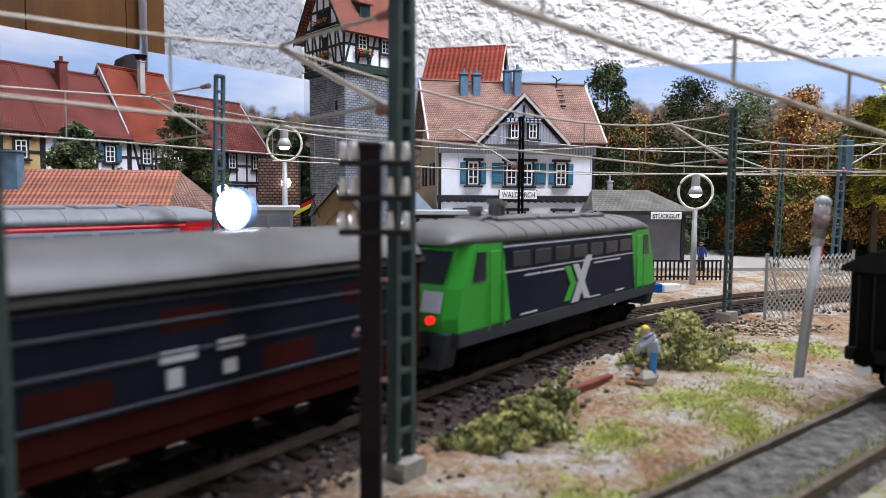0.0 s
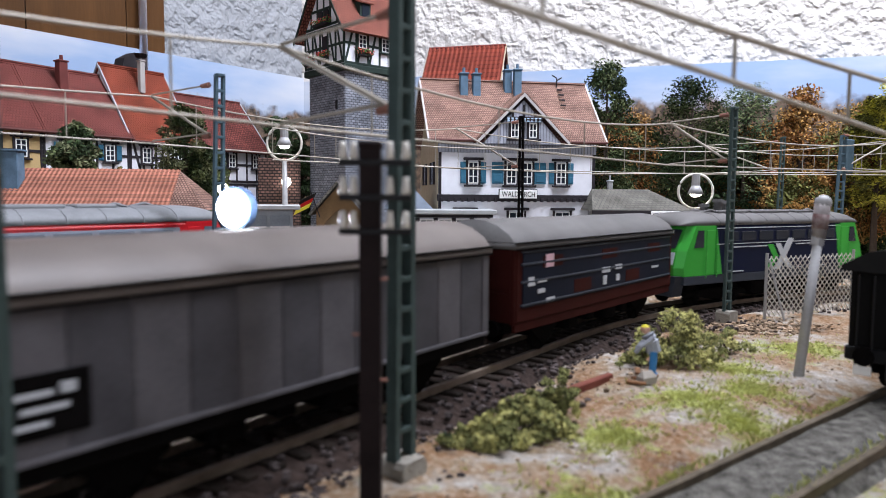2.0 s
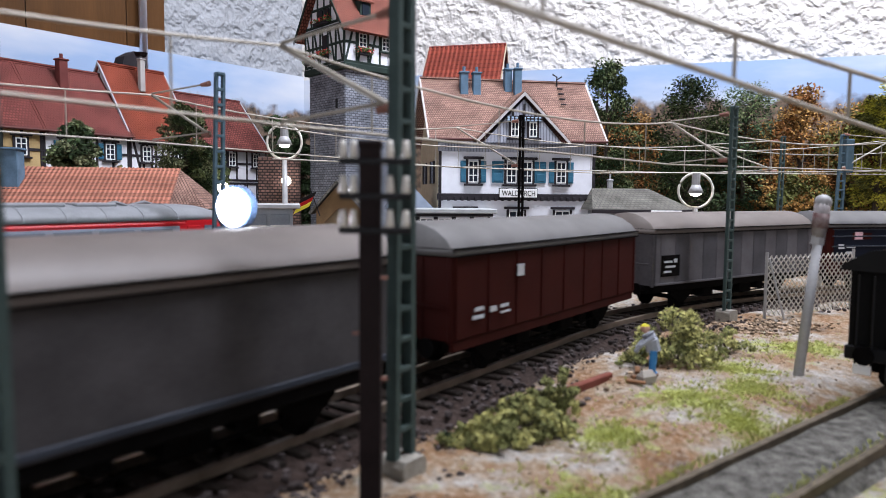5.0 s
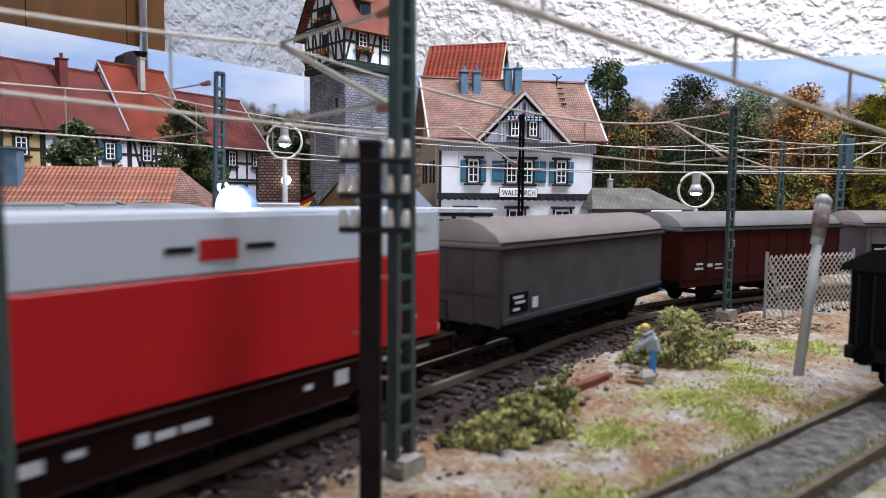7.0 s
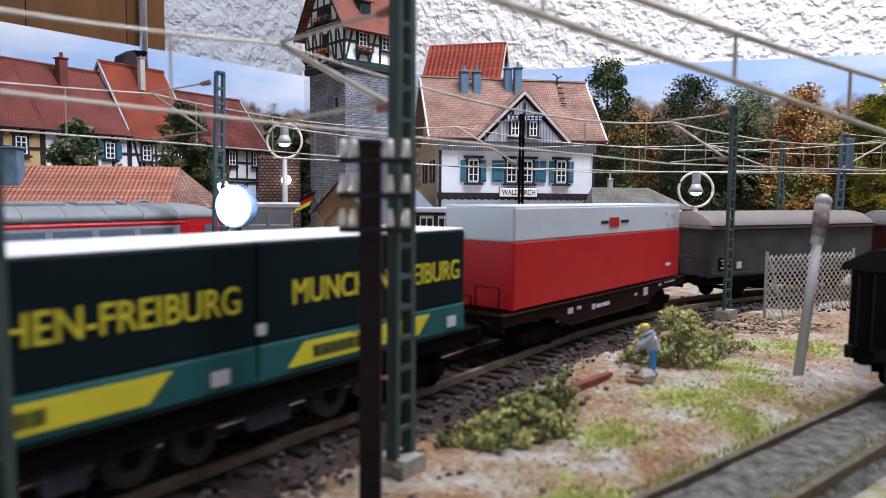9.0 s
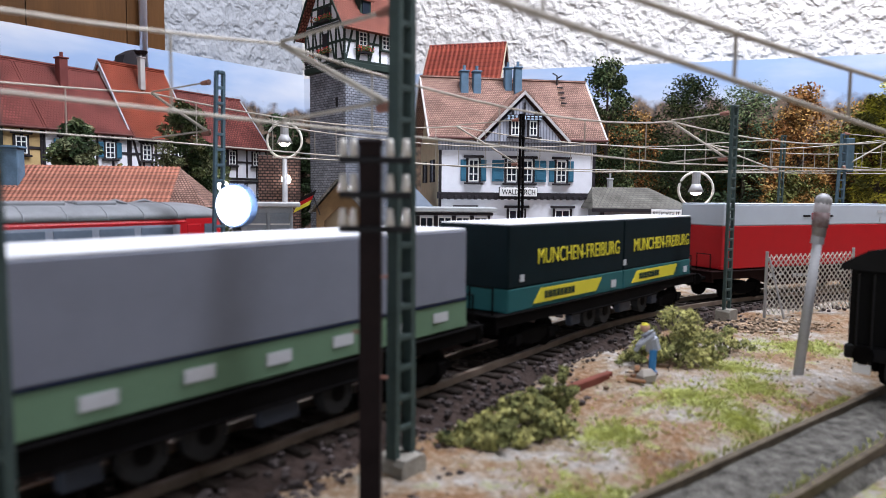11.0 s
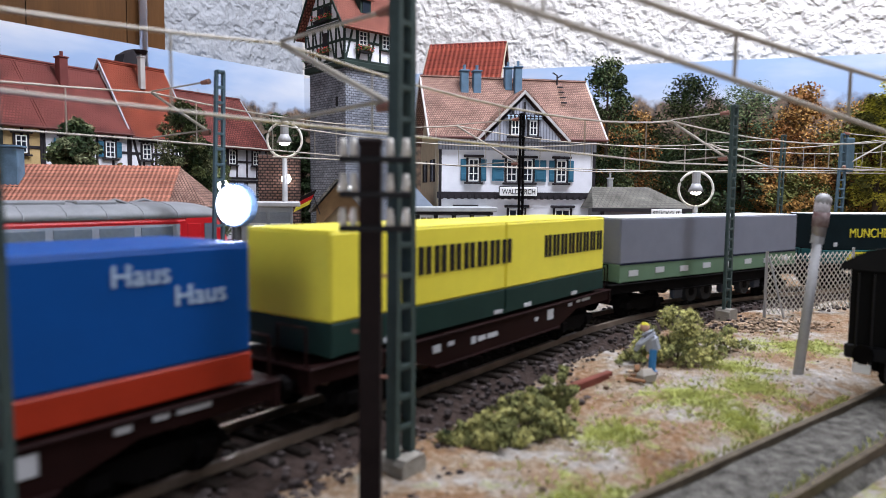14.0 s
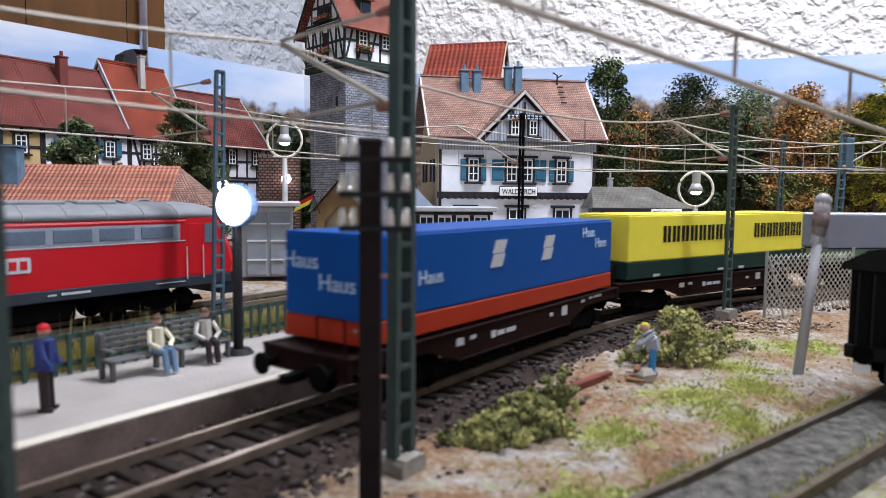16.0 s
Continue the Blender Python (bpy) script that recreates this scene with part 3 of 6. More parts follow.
def loco(t, length, main, panel, band, roof, has_logo):
    """A diesel with two cabs; half length h. The body is a loft of cross-sections along x."""
    h = length / 2
    w = 1.5

    def ring(x, ww, z0, z1, lean=0.0):
        return [(x, -ww, z0), (x, -ww, z1 - 0.12), (x, -ww * 0.96, z1), (x, ww * 0.96, z1), (x, ww, z1 - 0.12), (x, ww, z0)]

    def nose(sgn, zlo, zhi):
        # slanted front: lower part ends further out than the window
        outer, mid, top = h - 0.02, h - 0.22, h - 0.75
        prof = [(outer - 0.05, zlo), (outer, 1.75), (mid, 2.45), (top, zhi), (h - 2.3, zhi), (h - 2.3, zlo)]
        m = M()
        ins = []
        for y, k in ((-w, 0.35), (-w + 0.25, 0.04), (-0.5, 0.0), (0.5, 0.0), (w - 0.25, 0.04), (w, 0.35)):
            ins.append([(sgn * (px - (k if px > h - 1.2 else 0)), y, pz) for px, pz in prof])
        m.loft(ins)
        return m

    for sgn in (-1, 1):
        cab = part("cab", nose(sgn, 1.4, 3.5), main, t, smooth=False)
        f0, f1 = h - 0.29, h - 0.7
        for y0, y1 in ((-1.12, -0.08), (0.08, 1.12)):
            a = [(sgn * f0, y0, 2.55), (sgn * f0, y1, 2.55), (sgn * f1, y1, 3.32), (sgn * f1, y0, 3.32)]
            d = Vector((sgn * 0.035, 0, 0.02))
            part("windscreen", M().slab(*[Vector(p) + d for p in (a if sgn > 0 else a[::-1])], 0.03), DARKGLASS, cab)
        for y in (-w, w):
            e = 0.014 if y > 0 else -0.014
            x0, x1 = sgn * (h - 1.55), sgn * (h - 0.98)
            part("cab_window", side_quad([(x0, 2.58), (x1, 2.58), (x1 - sgn * 0.2, 3.3), (x0, 3.3)], y + e), DARKGLASS if has_logo else SHEENGLASS, cab)
            part("cab_door", M().box(min(sgn * (h - 2.25), sgn * (h - 1.72)), max(sgn * (h - 2.25), sgn * (h - 1.72)), y - 0.02, y + 0.02, 1.45, 3.3, 0.01), main, cab)
            for hx in (h - 2.33, h - 1.66):
                part("handrail", M().tube([(sgn * hx, y + e * 5, 1.3), (sgn * hx, y + e * 5, 2.5)], 0.022, 5), main if has_logo else MARK, cab)
        for y in (-0.95, 0.95):
            part("headlamp", M().tube([(sgn * (h - 0.06), y, 1.72), (sgn * (h + 0.05), y, 1.72)], 0.1, 12), REDLAMP if (sgn < 0 and has_logo) else PORCELAIN, cab, "round lamp at the buffer beam")
        part("lamp_panel", M().box(min(sgn * (h - 0.2), sgn * (h + 0.02)), max(sgn * (h - 0.2), sgn * (h + 0.02)), -0.35, 0.35, 1.75, 2.3, 0.03), MARK if has_logo else MAST, cab)
        for y0, y1 in ((-1.2, -0.62), (0.62, 1.2)):
            q = [(sgn * (h - 0.03), y0, 1.9), (sgn * (h - 0.03), y1, 1.9), (sgn * (h - 0.17), y1, 2.4), (sgn * (h - 0.17), y0, 2.4)]
            part("lamp_glass", M().slab(*(q if sgn > 0 else q[::-1]), 0.03), CONT_WHITE if has_logo else MAST, cab, "pale lamp panel")
        part("plough", M().prism([(-1.25, 0.55), (1.25, 0.55), (1.45, 1.42), (-1.45, 1.42)], sgn * (h - 0.55), sgn * (h + 0.02), "x"), LOCOGREY, t)
        buffers(t, sgn * h, sgn)
    body = part("body", M().loft([ring(x, w, 1.4, 3.5) for x in (-h + 2.3, h - 2.3)]), panel, t)
    wx = h - 2.55
    part("window_band", M().box(-wx, wx, -w - 0.012, w + 0.012, 2.72, 3.3, 0.01), band, body)
    for sgn in (-1, 1):
        for i in range(7):
            x0 = -wx + 0.25 + i * (2 * wx - 0.3) / 7
            part("side_window", M().box(x0, x0 + (2 * wx) / 7 - 0.28, sgn * (w + 0.022) - 0.012, sgn * (w + 0.022) + 0.012, 2.82, 3.22, 0.01), DARKGLASS if has_logo else SHEENGLASS, body)
    for z in (2.68, 3.36):
        part("rub_strip", M().box(-wx - 0.2, wx + 0.2, -w - 0.02, w + 0.02, z, z + 0.035), MARK if z < 3 or has_logo else LOCORED, body)
    part("frame", M().box(-h + 0.4, h - 0.4, -w - 0.006, w + 0.006, 1.02, 1.4, 0.03), LOCOGREY, t)
    prof = [(-w, 3.5), (-w * 0.93, 3.72), (-w * 0.7, 3.93), (-w * 0.35, 4.04), (0, 4.07), (w * 0.35, 4.04), (w * 0.7, 3.93), (w * 0.93, 3.72), (w, 3.5)]
    rings = []
    nose_run = ((0.38, 0.8, 0.0), (0.46, 0.86, 0.3), (0.62, 0.91, 0.56), (0.88, 0.95, 0.77), (1.25, 0.98, 0.91), (1.7, 1.0, 0.98), (2.2, 1.0, 1.0))
    for x, k, lo in [(d - h, k, lo) for d, k, lo in nose_run] + [(h - d, k, lo) for d, k, lo in nose_run[::-1]]:
        rings.append([(x, y * k, 3.49 + (z - 3.49) * max(lo, 0.05)) for y, z in prof])
    rf = part("roof", M().loft(rings), roof, t, smooth=True)
    for x0, x1 in ((-3.6, -1.4), (-1.2, 1.6), (1.9, 3.3)):
        part("roof_hatch", M().box(x0, x1, -0.75, 0.75, 3.95, 4.12, 0.05), roof, rf)
    for x, y, top in ((-2.1, 0.15, 4.55), (-2.75, -0.1, 4.62), (-3.3, 0.2, 4.4)):
        part("exhaust", M().tube([(x, y, 4.0), (x, y, top - 0.15)], 0.2, 10, 0.17).tube([(x, y, top - 0.15), (x, y, top)], 0.25, 10, 0.22), roof, rf)
    for k in range(9):
        x = -h + 2.6 + k * (length - 5.2) / 8
        part("roof_seam", M().tube([(x, y * 1.005, z + 0.004) for y, z in prof], 0.014, 4), roof, rf)
    for x, y in ((-4.4, -0.5), (4.3, 0.5), (2.6, -0.6)):
        part("roof_pipe", M().tube([(x, y, 3.98), (x + 0.7, y, 4.14), (x + 1.1, y, 4.02)], 0.06, 6), roof, rf)
    part("fuel_tank", M().box(-1.6, 1.6, -1.25, 1.25, 0.3, 1.05, 0.12), UNDER, t)
    for x in (-h * 0.56, h * 0.56):
        bogie(t, x, 2.6, 0.47)
    if has_logo:
        for sgn in (-1, 1):
            y = sgn * (w + 0.02)
            fl = -sgn
            part("logo", side_quad([(fl * -1.05, 1.55), (fl * -0.68, 1.55), (fl * -0.28, 2.05), (fl * -0.68, 2.6), (fl * -1.05, 2.6), (fl * -0.66, 2.05)], y), GREEN, body, "green chevron mark")
            part("logo", side_quad([(fl * -0.55, 1.45), (fl * -0.1, 1.45), (fl * 0.85, 2.86), (fl * 0.42, 2.86)], y), MARK, body, "pale crossed mark")
            part("logo", side_quad([(fl * -0.5, 2.62), (fl * -0.15, 2.62), (fl * 0.72, 1.5), (fl * 0.32, 1.5)], y + sgn * 0.006), MARK, body)
            bars(body, fl * 1.0 if fl > 0 else -3.2, y, 2.55, ((0, 0, 0.75, 0.05), (0.85, 0, 1.2, 0.05)))
            bars(body, -3.4 if fl > 0 else 0.4, y, 2.52, ((0, 0, 0.9, 0.05), (1.0, 0, 1.3, 0.05)))
            bars(body, -3.6, y, 1.47, ((0, 0, 0.9, 0.04), (4.2, 0, 0.9, 0.03), (6.4, 0, 0.7, 0.04)))
            for e in (-1, 1):
                part("cab_edge", side_quad([(e * (h - 2.32), 1.42), (e * (h - 2.32), 3.45), (e * (h - 2.75), 3.45)] if e * fl > 0 else [(e * (h - 2.32), 1.42), (e * (h - 2.32), 3.45), (e * (h - 2.75), 1.42)], y - sgn * 0.012), GREEN, body, "slanted green edge of the cab colour")
    else:
        for sgn in (-1, 1):
            y = sgn * (w + 0.02)
            part("logo", side_quad([(-0.52, 1.98), (0.1, 1.98), (0.14, 2.02), (0.14, 2.4), (0.1, 2.44), (-0.52, 2.44), (-0.56, 2.4), (-0.56, 2.02)], y), MARK, body, "white framed panel")
            bars(body, -0.46, y + sgn * 0.006, 2.08, ((0, 0, 0.2, 0.26), (0.3, 0, 0.2, 0.26)), LOCORED, "red letter-high bar")
            bars(t, 0.6, y, 1.2, ((0, 0, 0.25, 0.05), (0.4, 0, 0.9, 0.07), (3.6, 0.02, 1.1, 0.03)))


def boxcar(t, length, side, roof, ends, style):
    """A sliding-wall van: ribbed or smooth walls, a rounded roof, two axles."""
    h, w = length / 2, 1.4
    part("wall", M().box(-h, h, -w, w, 1.15, 3.25, 0.04), side, t)
    prof = [(-w - 0.06, 3.2), (-w - 0.05, 3.32), (-w * 0.86, 3.62), (-w * 0.6, 3.85), (-w * 0.3, 3.98), (0, 4.02), (w * 0.3, 3.98), (w * 0.6, 3.85), (w * 0.86, 3.62), (w + 0.05, 3.32), (w + 0.06, 3.2)]
    part("roof", M().loft([[(x, y, z) for y, z in prof] for x in (-h - 0.12, -h - 0.08, h + 0.08, h + 0.12)]), roof, t, smooth=True)
    for z in (3.22, 3.4):
        part("gutter", M().box(-h - 0.12, h + 0.12, -w - 0.09, w + 0.09, z - 0.03, z), UNDER, t)
    if style == "ribbed":
        n = 12
        for sgn in (-1, 1):
            for i in range(n):
                x0, x1 = -h + 0.3 + i * (length - 0.6) / n, -h + 0.3 + (i + 1) * (length - 0.6) / n
                part("wall_panel", M().box(x0 + 0.015, x1 - 0.015, sgn * w - 0.02, sgn * w + 0.02, 1.25, 3.18, 0.012), WAGONDUSK if i % 2 else side, t)
            part("sill_rail", M().box(-h, h, sgn * w - 0.05, sgn * w + 0.05, 1.16, 1.25, 0.015), side, t)
            for k in (-1, 1):
                part("corner_post", M().box(k * (h - 0.14) - 0.14, k * (h - 0.14) + 0.14, sgn * w - 0.04, sgn * w + 0.04, 1.25, 3.2, 0.015), side, t)
    for sgn in (-1, 1):
        y = sgn * (w + 0.01)
        if style == "panel":
            part("side_panel", M().box(-h + 0.3, h - 0.25, y - 0.02, y + 0.02, 1.55, 3.12, 0.01), PANELGREY, t, "blue-grey sliding wall panel")
            for i in range(1, 6):
                x = -h + i * length / 6
                part("stripe", M().box(x - 0.55, x + 0.6, y - 0.028, y + 0.028, (2.62 if i % 2 else 1.7), (2.95 if i % 2 else 2.1)), WAGONBROWN, t)
            for z in (1.6, 2.25, 2.75, 3.1):
                part("guide_rail", M().box(-h + 0.2, h - 0.2, y - 0.05, y + 0.05, z, z + 0.06, 0.01), LOCOGREY, t)
            bars(t, -h + 0.55, y + sgn * 0.035, 1.7, ((0, 0.45, 0.35, 0.1), (0, 0.6, 0.3, 0.1), (0.5, 0.5, 0.5, 0.09), (0.5, 0.2, 0.4, 0.12), (1.0, -0.1, 0.5, 0.12), (4.6, 0.45, 0.6, 0.18), (5.6, 0.5, 0.5, 0.16), (4.7, 0.05, 0.25, 0.3), (5.7, 0.1, 0.25, 0.22), (8.8, 0.3, 0.6, 0.08)))
            part("logo", M().box(-h + 1.5, -h + 1.95, y + sgn * 0.03 - 0.01, y + sgn * 0.03 + 0.01, 2.62, 3.0), mat("pale_pink_plate", (0.7, 0.45, 0.5), 0.5), t)
        elif style == "ribbed":
            part("side_panel", M().box(-h + 0.35, -h + 1.5, y - 0.04, y + 0.04, 1.5, 2.35, 0.01), UNDER, t, "black data panel")
            bars(t, -h + 0.5, y + sgn * 0.045, 1.55, ((0, 0.5, 0.5, 0.08), (0.1, 0.3, 0.6, 0.08), (0, 0.1, 0.45, 0.08), (0.6, 0.5, 0.2, 0.15)))
        elif style == "plain":
            part("side_panel", M().box(-h + 0.4, -h + 1.3, y - 0.03, y + 0.03, 1.45, 2.0, 0.01), UNDER, t, "black data panel")
            bars(t, -h + 0.5, y + sgn * 0.035, 1.5, ((0, 0.35, 0.5, 0.07), (0.1, 0.2, 0.5, 0.07), (0, 0.02, 0.3, 0.07), (1.0, 0.0, 0.3, 0.3)))
            part("guide_rail", M().box(-h, h, y - 0.04, y + 0.04, 1.22, 1.34, 0.01), LOCOGREY, t)
        else:
            n = 9
            for i in range(n):
                x = -h + 0.1 + i * (length - 0.2) / (n - 1)
                part("rib", M().box(x - 0.05, x + 0.05, y - 0.025, y + 0.025, 1.18, 3.2, 0.015), side, t)
            bars(t, -h + 0.5, y + sgn * 0.05, 1.5, ((0.2, 0.1, 0.5, 0.09), (0.3, 0.3, 0.4, 0.09), (1.0, 0.2, 0.3, 0.14), (1.5, 0.25, 0.4, 0.08), (1.5, 0.1, 0.5, 0.05)))
            part("logo", M().box(-h + 2.85, -h + 3.2, y + sgn * 0.05 - 0.01, y + sgn * 0.05 + 0.01, 2.5, 2.82), MARK, t)
        part("sole_bar", M().box(-h, h, sgn * (w - 0.1) - 0.05, sgn * (w - 0.1) + 0.05, 0.88, 1.16, 0.02), WAGONBROWN if style in ("panel", "oxide") else UNDER, t)
    for sgn in (-1, 1):
        x = sgn * (h + 0.03)
        for y in (-1.3, -0.45, 0.45, 1.3):
            part("end_post", M().box(x - 0.05, x + 0.05, y - 0.07, y + 0.07, 1.1, 3.35, 0.02), ends, t)
        part("end_wall", M().prism([(-w + 0.02, 1.15), (w - 0.02, 1.15), (w - 0.02, 3.3), (w * 0.6, 3.8), (0, 3.97), (-w * 0.6, 3.8), (-w + 0.02, 3.3)], x - 0.03, x + 0.01, "x"), ends, t)
        part("end_rail", M().tube([(x + sgn * 0.12, -1.2, 2.0), (x + sgn * 0.12, 1.2, 2.0)], 0.03, 5), ends, t)
        buffers(t, x, sgn)
    part("underframe", M().box(-h + 0.2, h - 0.2, -0.9, 0.9, 0.75, 1.15, 0.04), UNDER, t)
    for x, w_, z in ((-h * 0.36, 0.7, 0.42), (-h * 0.12, 0.45, 0.55), (h * 0.1, 0.9, 0.4), (h * 0.34, 0.5, 0.5)):
        part("brake_gear", M().box(x, x + w_, -1.05, 1.05, z, 0.95, 0.05), UNDER, t)
    for y in (-1.02, 1.02):
        part("brake_rod", M().tube([(-h * 0.55, y, 0.5), (-h * 0.1, y, 0.44), (h * 0.55, y, 0.5)], 0.035, 5), UNDER, t)
    for x in (-h * 0.62, h * 0.62):
        for y in (-0.98, 0.98):
            part("axle_guard", M().prism([(x - 0.75, 0.72), (x - 0.2, 0.3), (x + 0.2, 0.3), (x + 0.75, 0.72), (x + 0.6, 0.88), (x - 0.6, 0.88)], y - 0.07, y + 0.07, "y"), UNDER, t)
    wheels(t, (-h * 0.62, h * 0.62))


def flat_wagon(t, length, material=RUSTRED):
    """A container wagon with fish-bellied sole bars."""
    h = length / 2 + 0.6
    belly = 0.62 if material == RUSTRED else 0.92
    for y in (-1.2, 1.2):
        part("sole_bar", M().prism([(-h, 1.0), (-h, 1.3), (h, 1.3), (h, 1.0), (h * 0.62, 1.0), (h * 0.45, belly), (-h * 0.45, belly), (-h * 0.62, 1.0)], y - 0.06, y + 0.06, "y"), material, t)
        part("top_flange", M().box(-h, h, y - 0.13, y + 0.13, 1.3, 1.36, 0.02), material, t)
        part("bottom_flange", M().box(-h * 0.45, h * 0.45, y - 0.12, y + 0.12, belly - 0.04, belly + 0.01, 0.01), material, t)
        e = -0.075 if y < 0 else 0.075
        if material == RUSTRED:
            bars(t, -h * 0.5, y + e, 0.8, ((0.3, 0.15, 0.3, 0.18), (0.9, 0.22, 0.25, 0.1), (1.9, 0.1, 0.2, 0.18), (2.2, 0.12, 0.35, 0.12), (2.65, 0.12, 0.5, 0.12), (5.2, 0.2, 0.2, 0.1), (6.0, 0.12, 0.35, 0.3), (7.4, 0.35, 0.25, 0.1), (8.0, 0.4, 0.25, 0.08), (8.4, 0.4, 0.6, 0.08)))
    part("deck", M().box(-h, h, -1.15, 1.15, 1.15, 1.34, 0.03), material, t)
    if material == UNDER:
        # the trailers' own wheels, tool boxes and tanks hang between the bogies
        for x in (-1.9, -0.8, 2.2):
            for y in (-1.05, 1.05):
                part("tyre", M().tube([(x, y - 0.14, 0.72), (x, y + 0.14, 0.72)], 0.42, 14), RUBBER, t)
                part("hub", M().tube([(x, y - 0.16, 0.72), (x, y + 0.16, 0.72)], 0.18, 10), UNDER, t)
        for x, w, y in ((0.3, 0.9, -1.08), (3.0, 0.5, -1.08), (-3.1, 0.6, -1.08), (0.6, 1.2, 1.08)):
            part("tool_box", M().box(x, x + w, y - 0.12, y + 0.12, 0.5, 0.95, 0.04), LOCOGREY, t)
    for sgn in (-1, 1):
        part("headstock", M().box(min(sgn * h, sgn * (h - 0.15)), max(sgn * h, sgn * (h - 0.15)), -1.3, 1.3, 0.85, 1.36, 0.03), material, t)
        buffers(t, sgn * h, sgn)
        part("end_rail", M().tube([(sgn * (h - 0.1), -1.1, 1.3), (sgn * (h - 0.1), -1.1, 2.1), (sgn * (h - 0.1), -0.3, 2.1), (sgn * (h - 0.1), -0.3, 1.3)], 0.03, 5), material, t)
        bogie(t, sgn * (h - 2.3))


def container(t, length, z0, zb, z1, low, high, top, parts=1, seam=0.0):
    """Boxes on the deck: a lower and an upper colour; slim corner castings and door bars."""
    h, w = length / 2, 1.25
    for i in range(parts):
        a, b = (seam + 0.02 if i else -h), (seam - 0.02 if i < parts - 1 else h)
        bx = part("container", M().box(a, b, -w, w, zb, z1, 0.05), high, t)
        part("lower_wall", M().box(a, b, -w - 0.006, w + 0.006, z0, zb, 0.03), low, bx)
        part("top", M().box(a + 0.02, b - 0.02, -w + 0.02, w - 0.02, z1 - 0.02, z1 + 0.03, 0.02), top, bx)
        for x in (a + 0.09, b - 0.09):
            for y in (-w + 0.09, w - 0.09):
                for z in (z0 + 0.07,):
                    part("corner_casting", M().box(x - 0.1, x + 0.1, y - 0.1, y + 0.1, z - 0.08, z + 0.08, 0.02), low, bx)


def letters_as_bars(t, x0, x1, y, z0, z1, count, material):
    """A word that may not be lettered: one upright bar for every letter."""
    w = (x1 - x0) / count
    for i in range(count):
        for k in (0.0, 0.46):
            part("lettering", M().box(x0 + (i + k) * w, x0 + (i + k + 0.3) * w, y - 0.012, y + 0.012, z0, z1), material, t, "plain letter-high bar")


t = vehicle("diesel_locomotive", "green and navy diesel locomotive with grey roof", "locomotive", -6.5, 13.7)
loco(t, 13.7, GREEN, NAVY, NAVY, ROOFGREY, True)
t = vehicle("freight_van", "brown freight van with blue-grey sliding walls", "freight wagon", -18.98, 11.41)
boxcar(t, 11.41, WAGONBROWN, ROOFGREY, WAGONBROWN, "panel")
t = vehicle("freight_van", "weathered grey freight van with ribbed walls", "freight wagon", -32.33, 11.61)
boxcar(t, 11.61, WAGONLIGHT, ROOFBROWN, WAGONLIGHT, "ribbed")
t = vehicle("freight_van", "oxide brown freight van with rounded grey roof", "freight wagon", -46.09, 11.5)
boxcar(t, 11.5, WAGONBROWN, ROOFGREY, WAGONBROWN, "oxide")
t = vehicle("freight_van", "dusty grey-brown freight van with smooth walls", "freight wagon", -59.72, 11.44)
boxcar(t, 11.44, WAGONGREY, ROOFBROWN, WAGONGREY, "plain")
t = vehicle("container_wagon", "brown flat wagon with a red and pale grey container", "freight wagon", -74.66, 12.18)
flat_wagon(t, 12.18)
container(t, 12.18, 1.42, 3.34, 4.32, CONT_RED, CONT_WHITE, CONT_WHITE)
for sg in (-1, 1):
    bars(t, 0.0, sg * 1.262, 3.66, ((-0.9, 0.06, 0.5, 0.1), (0.6, 0.06, 0.6, 0.1)), BLACK, "dark lettering")
    part("logo", M().box(-0.3, 0.42, sg * 1.262 - 0.012, sg * 1.262 + 0.012, 3.58, 3.92), CONT_RED, t, "red name plate")
    bars(t, 4.6, sg * 1.262, 3.3, ((0, 0.6, 0.4, 0.14), (0.6, 0.6, 0.4, 0.12), (0.2, 0.1, 0.12, 0.3), (0.1, -1.4, 0.5, 0.1)), MARK)
t = vehicle("container_wagon", "two dark green tarpaulin trailers on a flat wagon", "freight wagon", -90.84, 13.44)
flat_wagon(t, 13.44, UNDER)
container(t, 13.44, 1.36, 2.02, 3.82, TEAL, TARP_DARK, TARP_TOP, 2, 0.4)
for sg in (-1, 1):
    for cx, wx in ((-3.16, -2.6), (3.36, 3.83)):
        words("lettering", "MUNCHEN-FREIBURG", 0.46, 5.25, LETTER_YELLOW, t, place(wx, sg * 1.262, 2.87, 0 if sg < 0 else 180), "yellow town names in capitals")
        part("name_plate", side_quad([(cx - 2.3, 1.5), (cx + 1.5, 1.5), (cx + 1.9, 1.92), (cx - 1.9, 1.92)], sg * 1.275), LETTER_YELLOW, t, "yellow slanted name plate")
        letters_as_bars(t, cx - 1.7, cx + 0.1, sg * 1.29, 1.6, 1.82, 8, CONT_GREEN)
        bars(t, cx + 2.6, sg * 1.275, 1.5, ((0, 0, 0.35, 0.25), (-5.6, 0.7, 0.2, 0.2)), MARK)
t = vehicle("container_wagon", "grey tarpaulin trailer with pale green dropsides", "freight wagon", -106.5, 13.24)
flat_wagon(t, 13.24, UNDER)
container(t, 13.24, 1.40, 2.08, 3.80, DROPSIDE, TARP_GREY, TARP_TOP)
for sg in (-1, 1):
    bars(t, -6.6, sg * 1.27, 1.62, [(0.5 + i * 1.62, 0.04 * (i % 2), 0.55, 0.22) for i in range(8)], MARK)
    part("rope_rail", M().box(-6.6, 6.6, sg * 1.26 - 0.02, sg * 1.26 + 0.02, 2.06, 2.1), NAVY, t)
t = vehicle("container_wagon", "flat wagon with yellow containers above a green base", "freight wagon", -121.88, 13.08)
flat_wagon(t, 13.08)
